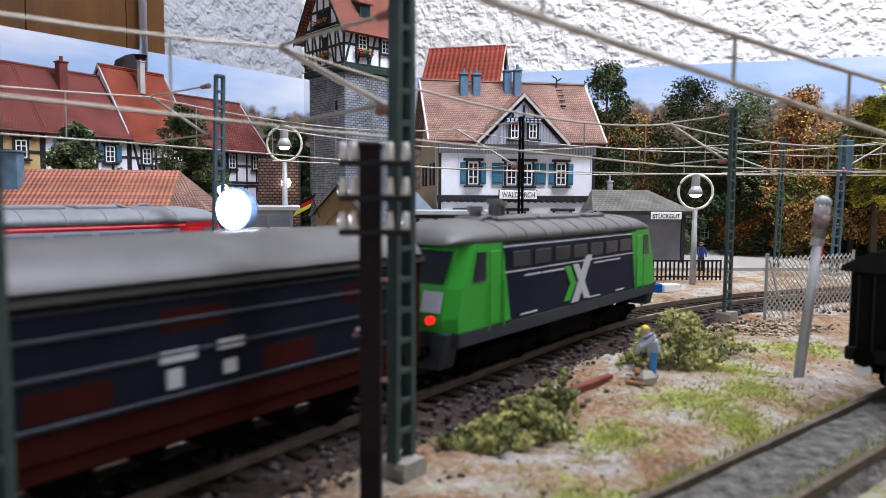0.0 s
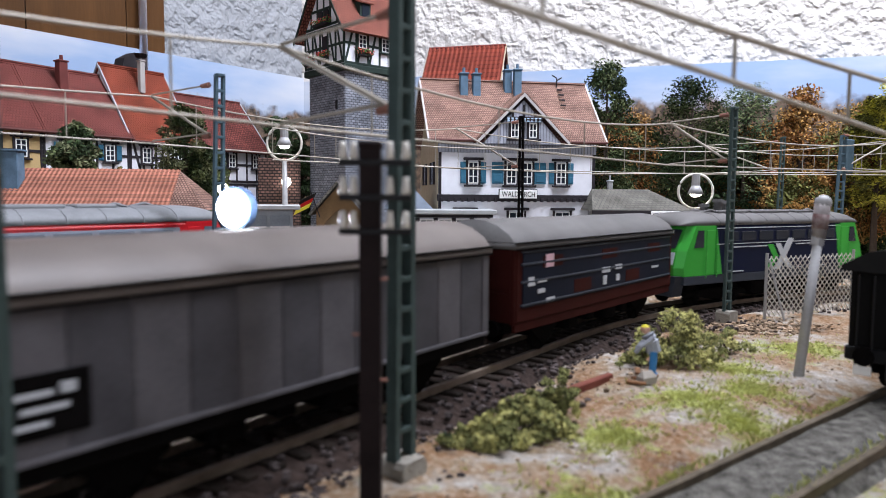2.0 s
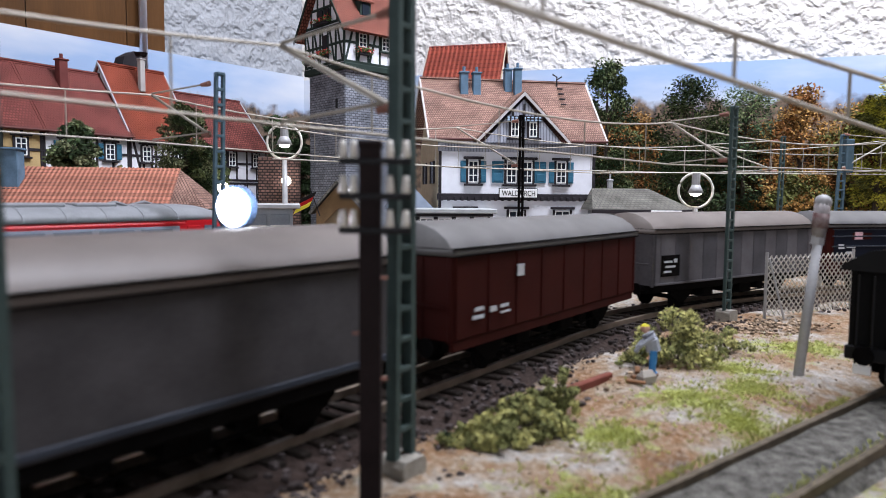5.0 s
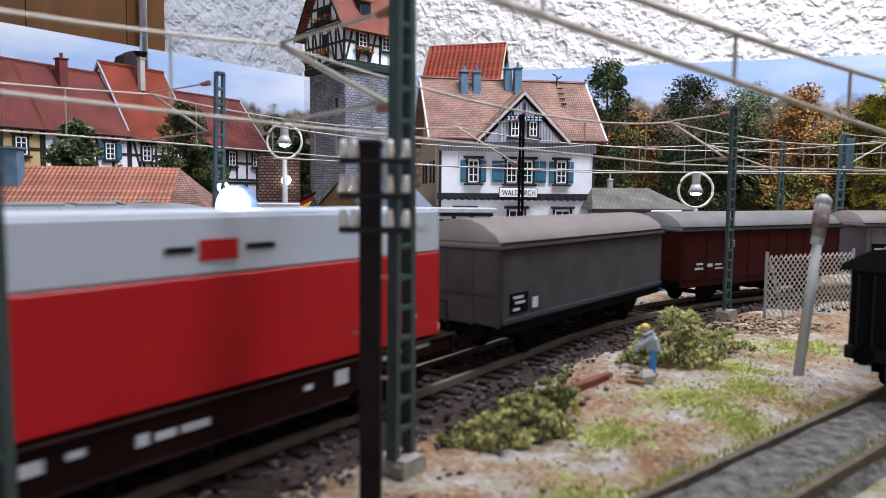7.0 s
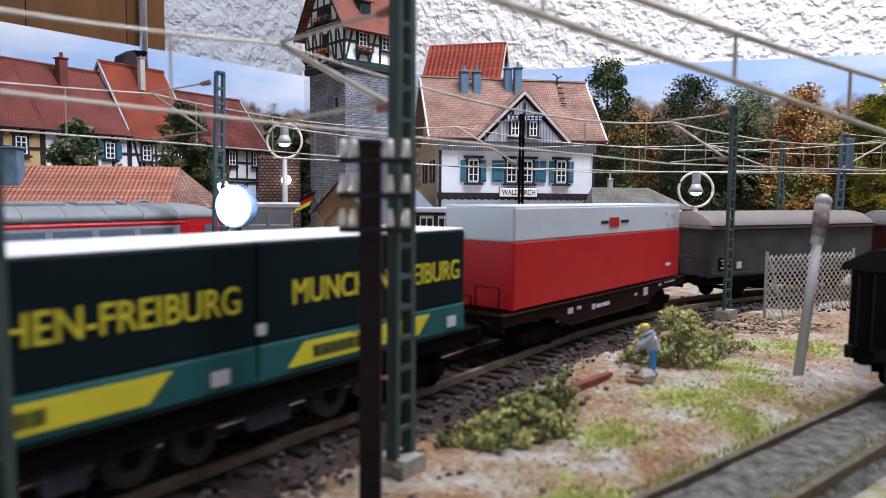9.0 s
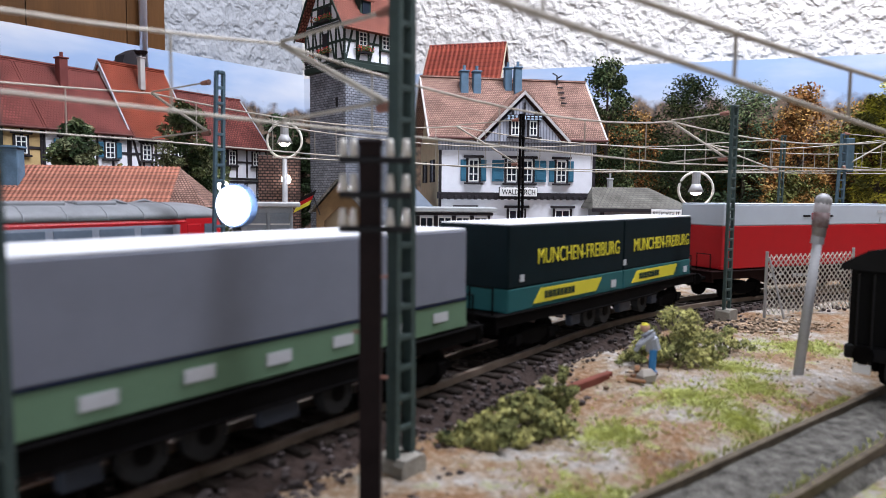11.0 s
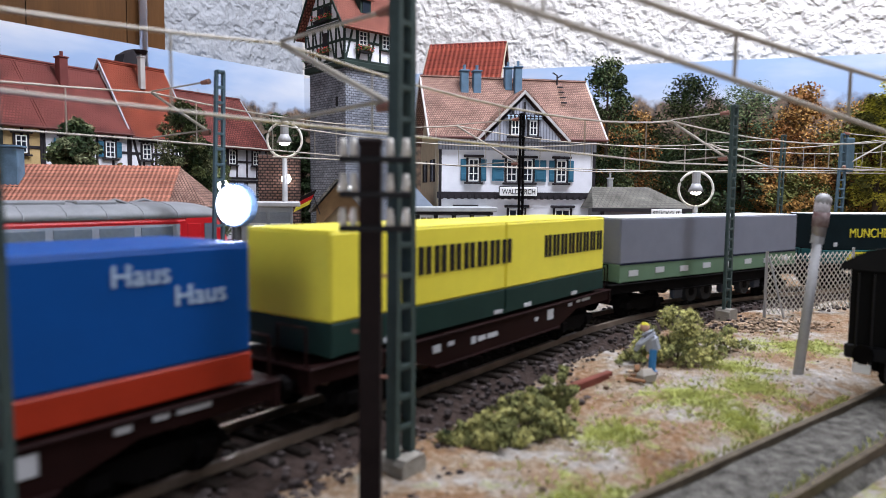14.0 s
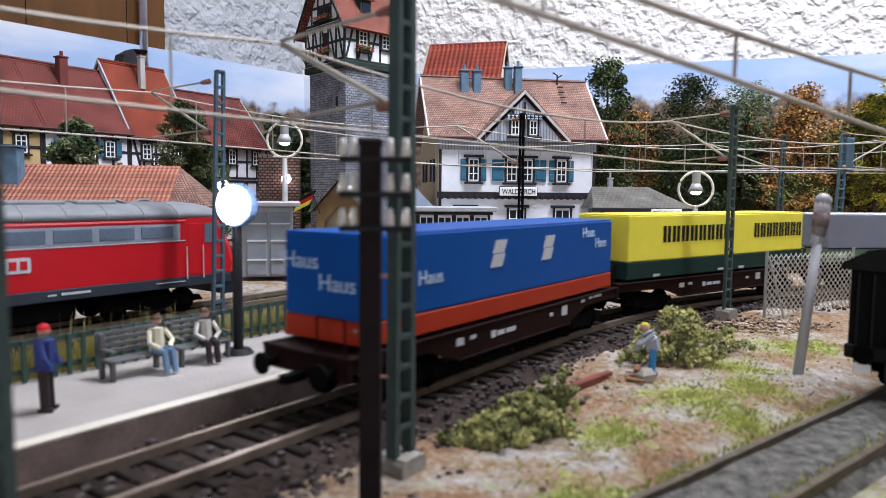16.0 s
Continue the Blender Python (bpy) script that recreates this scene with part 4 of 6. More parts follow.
container(t, 13.08, 1.45, 2.12, 3.9, CONT_GREEN, CONT_YELLOW, CONT_YELLOW, 2)
for sg in (-1, 1):
    for x0, x1 in ((-4.4, 0.4), (2.2, 6.45)):
        letters_as_bars(t, x0, x1, sg * 1.262, 2.82, 3.46, 8, BLACK)
    bars(t, -5, sg * 1.275, 1.5, ((0, 0, 0.4, 0.1), (4.4, 0, 0.4, 0.1), (6, 0, 0.4, 0.1), (9, 0, 0.4, 0.1)), MARK)
t = vehicle("container_wagon", "flat wagon with blue containers and an orange base", "freight wagon", -136.8, 12.72)
flat_wagon(t, 12.72)
container(t, 12.72, 1.45, 1.95, 3.78, CONT_ORANGE, CONT_BLUE, CONT_BLUE)
for sg in (-1, 1):
    for x0, z in ((-5.7, 3.05), (-4.65, 2.6), (3.95, 3.28), (4.95, 2.9)):
        words("lettering", "Haus", 0.32, 0.9, MARKBLUE, t, place(x0 + 0.45, sg * 1.262, z + 0.15, 0 if sg < 0 else 180), "pale blue lettering")
    for x0 in (-1.65, 1.15):
        for k, (dx, dz) in enumerate(((0.0, 0.0), (0.1, 0.36))):
            part("logo", side_quad([(x0 + dx, 2.75 + dz), (x0 + dx + 0.55, 2.75 + dz), (x0 + dx + 0.72, 2.75 + dz + 0.34), (x0 + dx + 0.17, 2.75 + dz + 0.34)], sg * 1.262), MARK, t, "white slanted mark")
for y0, z in ((0.2, 3.05), (-0.9, 2.6)):
    words("lettering", "Haus", 0.36, 1.05, MARKBLUE, t, place(-6.372, y0 + 0.5, z + 0.13, -90), "pale blue lettering")


def on_line(tail, length, t):
    """Pose of a vehicle on its two pivots."""
    s = tail + SPEED * t
    # the couplings are pressed together where a vehicle comes into the station
    e = max(0.0, min(1.0, (-16 - s - length / 2) / 6))
    s += 0.75 * e * e * (3 - 2 * e)
    a, b = line(s + 0.2 * length)[0], line(s + 0.8 * length)[0]
    m = (a + b) / 2
    return place(m.x, m.y, RAIL_TOP, math.degrees(math.atan2(b.y - a.y, b.x - a.x)))


def motions():
    for ob, tail, length in TRAIN:
        walk(ob, [(k * 0.25, on_line(tail, length, k * 0.25)) for k in range(65)])
    step = 2 / FPS
    for ob, x, r in WHEELS:
        walk(ob, [(k * step, place(x, 0, r, ry=math.degrees(SPEED * k * step / r) % 360)) for k in range(241)])

# ---- platforms
PAVE = mat("pale_platform_paving", (0.30, 0.28, 0.255), 0.85, var=0.15, scale=0.8, bump=0.3)
EDGE = mat("white_edge_line", (0.58, 0.54, 0.45), 0.8, var=0.15)
DIRTWALL = mat("stained_platform_wall", (0.19, 0.14, 0.12), 0.9, var=0.4)


def strip(fn, s0, s1, o0, o1, z0, z1, step=1.5):
    n = max(1, int((s1 - s0) / step))
    rings = []
    for i in range(n + 1):
        s = s0 + (s1 - s0) * i / n
        a, b = fn(s, o0)[0], fn(s, o1)[0]
        rings.append([(a.x, a.y, z0), (b.x, b.y, z0), (b.x, b.y, z1), (a.x, a.y, z1)])
    return M().loft(rings)


# dark strip put on the ground for the shade under the standing locomotive
solid("cinder_path", strip(line, -45, 12, 6.15, 10.65, -0.8, -0.34), mat("dark_cinders", (0.022, 0.019, 0.017), 0.95, var=0.5, scale=4, bump=0.8), "dark strip painted as shade beside the station line", "path", kind="structure")
pf = thing("platform", "pale paved platform with a white edge line", "platform", kind="structure")
part("platform_wall", strip(line, -40, 4, 1.62, 1.8, -0.8, -0.02), DIRTWALL, pf)
part("paving", strip(line, -40, 4, 1.8, 6.1, -0.8, 0.0), PAVE, pf)
part("edge_line", strip(line, -40, 4, 1.62, 1.95, 0.0, 0.04), EDGE, pf)

# ---- overhead line
PINK = mat("stained_copper_fitting", (0.25, 0.12, 0.09), 0.6, var=0.4)


def lattice_mast(label, x, y, z, top, w=0.42, rz=54.0, lean=(0.0, 0.0), material=MAST, step=0.55, deep=0.06):
    """Two channel legs tied by battens, on a concrete foot; lean: how far the top stands off, in metres."""
    t = thing("catenary_mast", label, "catenary mast", x, y, z, rz, "masts of the overhead line")
    h = top - z

    def at(k, dx):
        return (dx * (1 - 0.25 * k) + lean[0] * k, lean[1] * k, 0.25 + (h - 0.25) * k)
    for s in (-1, 1):
        m = M()
        q = [Vector(at(k, s * w / 2)) for k in (0, 1)]
        a = w * 0.14
        m.loft([[p + Vector((dx, dy, 0)) for dx, dy in ((-a, -deep), (a, -deep), (a, deep), (-a, deep))] for p in q])
        part("leg", m, material, t)
    n = max(4, int(h / step))
    batten = M().box(-w * 0.42, w * 0.42, -0.03, 0.03, -0.05, 0.05, 0.01).mesh("batten", material)
    for i in range(1, n):
        k = i / n
        p = at(k, 0)
        part("batten", batten, material, t, at=place(p[0], p[1] - deep * 0.7, p[2]))
        part("batten", batten, material, t, at=place(p[0], p[1] + deep * 0.7, p[2]))
    p = at(1, 0)
    part("cap", M().box(p[0] - w * 0.4, p[0] + w * 0.4, p[1] - 0.12, p[1] + 0.12, p[2] - 0.06, p[2] + 0.05, 0.02), material, t)
    part("foot", M().prism([(-w * 0.75, -0.3), (w * 0.75, -0.3), (w * 0.75, 0.18), (w * 0.6, 0.28), (-w * 0.6, 0.28), (-w * 0.75, 0.18)], -0.32, 0.32, "y"), CONCRETE, t)
    return t


def cantilever(mast, end, z_top, z_low, r=0.045, z_a=None):
    """A tubular bracket from its mast to the wires over the track; end is a plan point."""
    inv = mast.matrix_basis.inverted()

    def loc(x, y, z):
        return inv @ (Vector((x, y, z)) * S) / S
    o = mast.matrix_basis.translation / S
    e = Vector(end)
    back = Vector((o.x, o.y))
    d = (e - back).normalized()
    st = back + d * 0.2
    part("bracket_tube", M().tube([loc(st.x, st.y, z_low + 0.15), loc(e.x, e.y, z_top)], r, 7), WIRE, mast)
    part("stay", M().tube([loc(st.x, st.y, z_top + 0.25), loc(e.x, e.y, z_top + 0.05)], r * 0.6, 6), WIRE, mast)
    part("steady_arm", M().tube([loc(st.x, st.y, z_low + 0.25), loc(e.x, e.y, z_low + 0.05)], r * 0.6, 6), WIRE, mast)
    for z in (z_low + 0.15, z_top + 0.25):
        part("insulator", M().tube([loc(st.x, st.y, z), loc(*(st + d * 0.35), z - 0.03)], 0.1, 8, 0.07), PINK, mast)


def overhead(label, pts, r=0.028, drop=4, sag=0.35):
    """Contact wire and carrying wire through supports (x, y, z of contact, z of carrier), with droppers."""
    t = thing("overhead_wire", label, "overhead wire", group="overhead wires")
    for (x0, y0, c0, m0), (x1, y1, c1, m1) in zip(pts, pts[1:]):
        def up(k, sagged):
            c, m = c0 + (c1 - c0) * k, m0 + (m1 - m0) * k
            return (x0 + (x1 - x0) * k, y0 + (y1 - y0) * k, (m - 4 * sag * k * (1 - k)) if sagged else c)
        part("contact_wire", M().tube([up(0, False), up(1, False)], r, 5), WIRE, t)
        part("carrying_wire", M().tube([up(i / 10, True) for i in range(11)], r, 5), WIRE, t)
        for i in range(drop):
            k = (i + 0.5) / drop
            part("dropper", M().tube([up(k, False), up(k, True)], r * 0.7, 4), WIRE, t)
    return t


m1 = lattice_mast("grey-green lattice mast on a concrete foot beside the track", -0.72, 12.0, -0.55, 7.75, 0.44, deep=0.11)
cantilever(m1, (-3.2, 13.8), 7.25, 5.72, 0.06)
m4 = lattice_mast("slim grey-green lattice mast beside the bend", 11.62, 28.0, -0.5, 7.95, 0.38, 36, step=0.42)
cantilever(m4, (9.45, 29.1), 7.45, 5.72, 0.05)
m2 = lattice_mast("blue-grey lattice mast behind the platform fence", -7.95, 24.2, -0.3, 8.5, 0.38, 54, (0.25, 0.0), MASTBLUE)
cantilever(m2, (-10.6, 25.4), 7.9, 6.25, 0.05)
m3 = lattice_mast("dark lattice mast on the station platform", 4.15, 37.2, -0.2, 8.6, 0.3, 40, (0.0, 0.0), UNDER)
cantilever(m3, (0.7, 38.6), 8.1, 5.85, 0.05)
m5 = lattice_mast("slim lattice mast among autumn trees", 21.3, 44.0, -0.3, 8.2, 0.34, 20, (0.15, 0), MAST)
cantilever(m5, (17.0, 45.0), 7.7, 5.9, 0.05)
m6 = lattice_mast("blue-grey tension mast with a weight box", 23.6, 41.5, -0.3, 8.1, 0.55, 20, (0.3, 0), MASTBLUE)
part("weight_box", M().box(0.35, 0.95, -0.2, 0.25, 6.2, 8.2, 0.05), MASTBLUE, m6)
cantilever(m6, (27.0, 42.0), 7.9, 6.0, 0.05)
m7 = lattice_mast("blurred dark lattice mast close to the lens", -4.2, 6.2, -0.6, 8.6, 0.34, deep=0.11)
overhead("nickel overhead wires above the main line", [(-14.5, -1.8, 5.72, 7.25), (-3.2, 13.8, 5.72, 7.25), (9.45, 29.1, 5.72, 7.45), (24.0, 36.2, 5.75, 7.4), (46, 34, 5.75, 7.4)], 0.034, 4, 0.55)
overhead("overhead wires above the station line", [(-28.5, 0.5, 6.2, 7.9), (-10.6, 25.4, 6.2, 7.9), (0.7, 38.6, 5.9, 8.1), (17.0, 45.0, 5.9, 7.7), (32, 47, 6.0, 7.7)], 0.032, 5, 0.5)
overhead("second pair of overhead wires beside the station", [(-7.5, 30.5, 5.9, 7.3), (9.0, 41.5, 5.75, 7.4), (27.0, 42.0, 6.0, 7.9), (40, 40, 6.0, 7.9)], 0.03, 5, 0.5)
overhead("overhead wires above the branch line", [(-3.9, 4.1, 6.82, 7.25), (9.5, 14.9, 5.73, 6.8), (18, 22, 5.5, 6.8)], 0.05, 4, 0.12)

# ---- posts near the camera
tp = thing("telegraph_post", "dark brown telegraph post with white insulators", "telegraph post", -1.1, 10.5, -0.65, 0)
part("post", M().prism([(-0.16, -0.16), (0.16, -0.16), (0.16, 0.16), (-0.16, 0.16)], 0, 5.75, "z"), RUSTPOST, tp)
part("post_cap", M().box(-0.18, 0.18, -0.18, 0.18, 5.7, 5.82, 0.03), RUSTPOST, tp)
for i, z in enumerate((5.45, 4.93, 4.42)):
    part("cross_arm", M().box(-0.46, 0.62, -0.19, -0.1, z, z + 0.1, 0.02), BLACK, tp)
    for x in (-0.4, -0.24, 0.3, 0.54):
        part("insulator", M().tube([(x, -0.15, z + 0.1), (x, -0.15, z + 0.2), (x, -0.15, z + 0.27), (x, -0.15, z + 0.36)], 0.068, 8, 0.045), PORCELAIN, tp, smooth=True)
for z, x in ((3.75, 0.2), (2.9, -0.2), (2.2, 0.2)):
    part("step_bolt", M().tube([(x * 0.6, -0.1, z), (x * 1.35, -0.1, z)], 0.025, 5), PINK, tp)

sg = thing("signal_post", "leaning grey tube post with a stained rounded head", "signal post", 9.75, 18.6, -0.5, 0)
part("tube", M().tube([(0, 0, 0), (0.36, 0, 3.8)], 0.14, 12, 0.125), GALV, sg, smooth=True)
part("collar", M().tube([(0.33, 0, 3.6), (0.37, 0, 3.95)], 0.17, 12), GALV, sg)
part("head", M().tube([(0.36, 0, 3.8), (0.40, 0, 4.2), (0.44, 0, 4.72)], 0.175, 12, 0.21), mat("stained_tube_head", (0.34, 0.28, 0.26), 0.5, 0.3, var=0.35, scale=2.5, col2=(0.42, 0.41, 0.41)), sg, "head with copper stains", smooth=True)
part("stain_plate", M().tube([(0.375, -0.02, 4.05), (0.41, -0.02, 4.45)], 0.205, 12, 0.215), mat("rust_red_stain", (0.22, 0.06, 0.05), 0.6, var=0.6, scale=3, col2=(0.36, 0.31, 0.3)), sg, "rust-red stained band", smooth=True)
part("dome", M().ball((0.445, 0, 4.74), 0.22, 12, 8), GALV, sg, smooth=True)

# ---- chain-link fence beside the bend
fa, fb = Vector((12.85, 27.3)), Vector((17.7, 29.7))
fl = (fb - fa).length
cf = thing("chain_link_fence", "grey chain-link fence between thin steel posts", "fence", fa.x, fa.y, -0.45, math.degrees(math.atan2(fb.y - fa.y, fb.x - fa.x)))
for x in (0, fl * 0.5, fl):
    part("post", M().tube([(x, 0, 0), (x, 0, 2.65)], 0.06, 8), GALV, cf)
part("brace", M().tube([(0.08, -0.05, 2.4), (0.5, -0.5, 0)], 0.045, 6), GALV, cf)
mesh, st, fh = M(), 0.29, 2.4
for sgn in (-1, 1):
    k = -fh
    while k < fl:
        a, b = max(0, k), min(fl, k + fh)
        za, zb = (a - k), (b - k)
        if b > a:
            if sgn < 0:
                za, zb = fh - za, fh - zb
            mesh.tube([(a, 0.012 * sgn, 0.1 + za), (b, 0.012 * sgn, 0.1 + zb)], 0.027, 4, caps=False)
        k += st
part("wire_mesh", mesh, mat("bright_fence_wire", (0.62, 0.6, 0.55), 0.5, 0.1, var=0.1), cf)
part("foot_plate", M().tube([(fl + 0.1, -0.4, 0.0), (fl + 0.1, -0.4, 0.1)], 0.35, 10), BLACK, cf)

# ---- black wagon standing on the branch
SOOT = mat("soot_black", (0.003, 0.003, 0.003), 0.8)
bw = thing("parked_wagon", "black parked freight wagon with an arched roof", "freight wagon", *side_line(8.9)[0], RAIL_TOP - 0.12, 39)
part("body", M().box(0, 9, -1.4, 1.4, 1.05, 3.05, 0.05), SOOT, bw)
pr = [(-1.55, 3.0), (-1.5, 3.15), (-0.9, 3.5), (0, 3.65), (0.9, 3.5), (1.5, 3.15), (1.55, 3.0)]
part("roof", M().loft([[(x, y, z) for y, z in pr] for x in (-0.35, 9.3)]), mat("dull_dark_roof", (0.012, 0.012, 0.012), 0.9, var=0.3), bw)
for y in (-1.3, -0.45, 0.45, 1.3):
    part("end_post", M().box(-0.08, 0.0, y - 0.08, y + 0.08, 0.9, 3.0, 0.02), SOOT, bw)
part("headstock", M().box(-0.12, 0.15, -1.45, 1.45, 0.75, 1.1, 0.03), BLACK, bw)
part("end_ladder", M().tube([(-0.2, 1.15, 0.6), (-0.2, 1.15, 2.9)], 0.03, 5).tube([(-0.2, 0.8, 0.6), (-0.2, 0.8, 2.9)], 0.03, 5), BLACK, bw)
part("brake_hose", M().tube([(-0.2, 0.4, 0.9), (-0.3, 0.4, 0.6), (-0.25, 0.4, 0.35)], 0.05, 6), RUBBER, bw)
part("number_plate", M().box(-0.32, -0.28, 0.75, 1.15, 0.45, 0.68), WHITE, bw, "blank white plate")
buffers(bw, -0.1, -1, 0.95)
bogie(bw, 1.9, 1.8)

# ---- platform furniture
FENCEGREEN = mat("dark_green_fence", (0.035, 0.065, 0.05), 0.6, var=0.3)
DRYGRASS = mat("dry_tall_grass", (0.55, 0.50, 0.20), 0.9, var=0.35, islands=0.4)
BENCH = mat("grey_bench_slats", (0.10, 0.10, 0.10), 0.6, var=0.3)
fn = thing("platform_fence", "dark green picket fence along the platform", "fence")
picket = M().box(-0.06, 0.06, -0.03, 0.03, 0.0, 0.98, 0.02).mesh("picket", FENCEGREEN)
s = -17.0
while s < 1.0:
    p, a = line(s, 5.8)
    part("picket", picket, FENCEGREEN, fn, at=place(p.x, p.y, 0.02, math.degrees(a)))
    s += 0.33
for z in (0.2, 0.86):
    part("rail", strip(line, -17.2, 1.2, 5.84, 5.9, z, z + 0.12), FENCEGREEN, fn)
gr = M()
rnd = random.Random(3)
for _ in range(5000):
    p, a = line(rnd.uniform(-18, 2), rnd.uniform(6.12, 7.0))
    hh, dx, dy, w = rnd.uniform(0.6, 1.15) * (1.5 if rnd.random() < 0.04 else 1), rnd.uniform(-0.2, 0.2), rnd.uniform(-0.2, 0.2), 0.035
    gr.add([(p.x - w, p.y, -0.6), (p.x + w, p.y, -0.6), (p.x + dx, p.y + dy, -0.3 + hh)], [(0, 1, 2)])
solid("tall_grass", gr, DRYGRASS, "yellowish tall grass behind the platform fence", "grass", kind="stuff")


def bench(p, a):
    t = thing("bench", "grey slatted platform bench with metal legs", "bench", p.x, p.y, 0.0, math.degrees(a), "platform benches")
    for i in range(4):
        part("seat_slat", M().box(-0.78, 0.78, -0.05 + i * 0.13, 0.06 + i * 0.13, 0.43, 0.48, 0.015), BENCH, t)
    for i in range(4):
        part("back_slat", M().box(-0.78, 0.78, 0.5 + i * 0.03, 0.54 + i * 0.03, 0.55 + i * 0.14, 0.66 + i * 0.14, 0.015), BENCH, t)
    for x in (-0.68, 0.68):
        part("leg", M().box(x - 0.05, x + 0.05, -0.05, 0.06, 0, 0.45, 0.01), BENCH, t)
        part("leg", M().box(x - 0.05, x + 0.05, 0.42, 0.55, 0, 1.05, 0.01), BENCH, t)
        part("armrest", M().box(x - 0.05, x + 0.05, -0.08, 0.5, 0.66, 0.72, 0.015), BENCH, t)


for s in (-10.75, -9.0):
    bench(*line(s, 4.4))


def figure(name, label, x, y, z, rz, top, legs, sit=False, tall=1.75, bend=0.0, hat=None):
    """A small painted layout figurine as one plain mesh."""
    m = M()
    k = tall / 1.75
    if sit:
        for s in (-0.11, 0.11):
            m.tube([(s, 0.3, 0.55), (s, -0.15, 0.55), (s, -0.25, 0.05)], 0.09, 7, 0.07)
        m.tube([(0, 0.32, 0.5), (0, 0.35, 0.8), (0, 0.36, 1.05)], 0.19, 8, 0.17)
        m.tube([(-0.2, 0.33, 1.0), (-0.3, 0.15, 0.75), (-0.12, 0.0, 0.62)], 0.06, 6)
        m.tube([(0.2, 0.33, 1.0), (0.3, 0.15, 0.75), (0.12, 0.0, 0.62)], 0.06, 6)
        m.ball((0, 0.33, 1.27), 0.13, 8, 6)
    else:
        for s in (-0.11, 0.11):
            m.tube([(s * 1.2, -0.03, 0.03), (s, 0, 0.85 * k)], 0.09, 7, 0.1)
            m.box(s * 1.2 - 0.07, s * 1.2 + 0.07, -0.18, 0.1, 0, 0.08, 0.02)
            m.tube([(s * 1.9, 0, 1.38 * k - bend * 0.2), (s * 2.5, -0.08 - bend, 1.1 * k - bend * 0.3), (s * 2.0, -0.2 - bend, 0.9 * k - bend * 0.3)], 0.065, 6)
        m.tube([(0, 0, 0.8 * k), (0, -bend * 0.3, 1.15 * k), (0, -bend * 0.7, 1.42 * k - bend * 0.2)], 0.19, 8, 0.2)
        m.ball((0, -bend * 0.95, 1.62 * k - bend * 0.3), 0.13, 8, 6)
    ob = solid(name, m, top, label, "figurine", x, y, z, rz)
    me = ob.data
    for c in (legs, mat("painted_skin", (0.5, 0.3, 0.22), 0.6), hat or mat("painted_hair", (0.10, 0.06, 0.04), 0.7)):
        me.materials.append(c)
    zh = (1.15 if sit else 1.5 * k - bend * 0.3) * S
    zl = (0.62 if sit else 0.86 * k) * S
    for p in me.polygons:
        c = p.center
        p.material_index = 3 if c.z > zh + 0.15 * S else 2 if c.z > zh else 1 if c.z < zl else 0
    return ob


BLUEJ, DARKT = mat("painted_blue_jacket", (0.03, 0.045, 0.16), 0.6), mat("painted_dark_trousers", (0.03, 0.02, 0.02), 0.6)
JEANS, CREAM = mat("painted_jeans", (0.12, 0.2, 0.3), 0.6), mat("painted_cream_shirt", (0.6, 0.55, 0.4), 0.6)
p, a = line(-13.3, 3.46)
figure("standing_figurine", "painted figurine in a blue jacket with a red cap", p.x, p.y, 0.0, 100, BLUEJ, DARKT, hat=LOCORED)
p, a = line(-10.25, 4.2)
figure("seated_figurine", "painted figurine in jeans and cream shirt on a bench", p.x, p.y, 0.0, 54, CREAM, JEANS, sit=True)
p, a = line(-9.0, 4.2)
figure("seated_figurine", "painted figurine in grey and brown on a bench", p.x, p.y, 0.0, 40, mat("painted_grey_shirt", (0.4, 0.38, 0.33), 0.6), DARKT, sit=True)
figure("worker_figurine", "painted worker figurine in blue bending over", 5.65, 18.2, -0.42, 250, mat("painted_work_shirt", (0.32, 0.34, 0.38), 0.6), mat("painted_blue_trousers", (0.05, 0.22, 0.5), 0.6), tall=1.45, bend=0.25, hat=LETTER_YELLOW)
figure("platform_figurine", "dark painted figurine on the far platform", 15.55, 41.5, 0.0, 10, BLUEJ, DARKT)

GLOW = mat("lit_opal_glass", (0.86, 0.93, 1.0), 0.3, emit=9)
WARMGLOW = mat("lit_warm_glass", (1.0, 0.93, 0.8), 0.3, emit=7)
ck = thing("platform_clock", "round lit platform clock on a black post", "clock", -5.5, 18.4, 0.0, -22)
part("post", M().tube([(0, 0, 0.1), (0, 0, 3.5)], 0.13, 10), BLACK, ck)
part("foot", M().tube([(0, 0, 0.0), (0, 0, 0.14)], 0.42, 14, 0.3), BLACK, ck)
rim = part("rim", M().tube([(0, -0.14, 4.0), (0, 0.14, 4.0)], 0.58, 26), mat("blue_grey_rim", (0.10, 0.16, 0.28), 0.4), ck)
for y in (-0.155, 0.155):
    part("dial", M().tube([(0, y - 0.02, 4.0), (0, y + 0.02, 4.0)], 0.52, 26), GLOW, ck, "glowing white dial")
d = bpy.data.lights.new("clock_glow", "POINT")
d.energy, d.color, d.shadow_soft_size = 0.035, (0.85, 0.93, 1.0), 0.006
lt = new("clock_glow", d)
lt.matrix_world = place(-5.15, 17.6, 4.15)


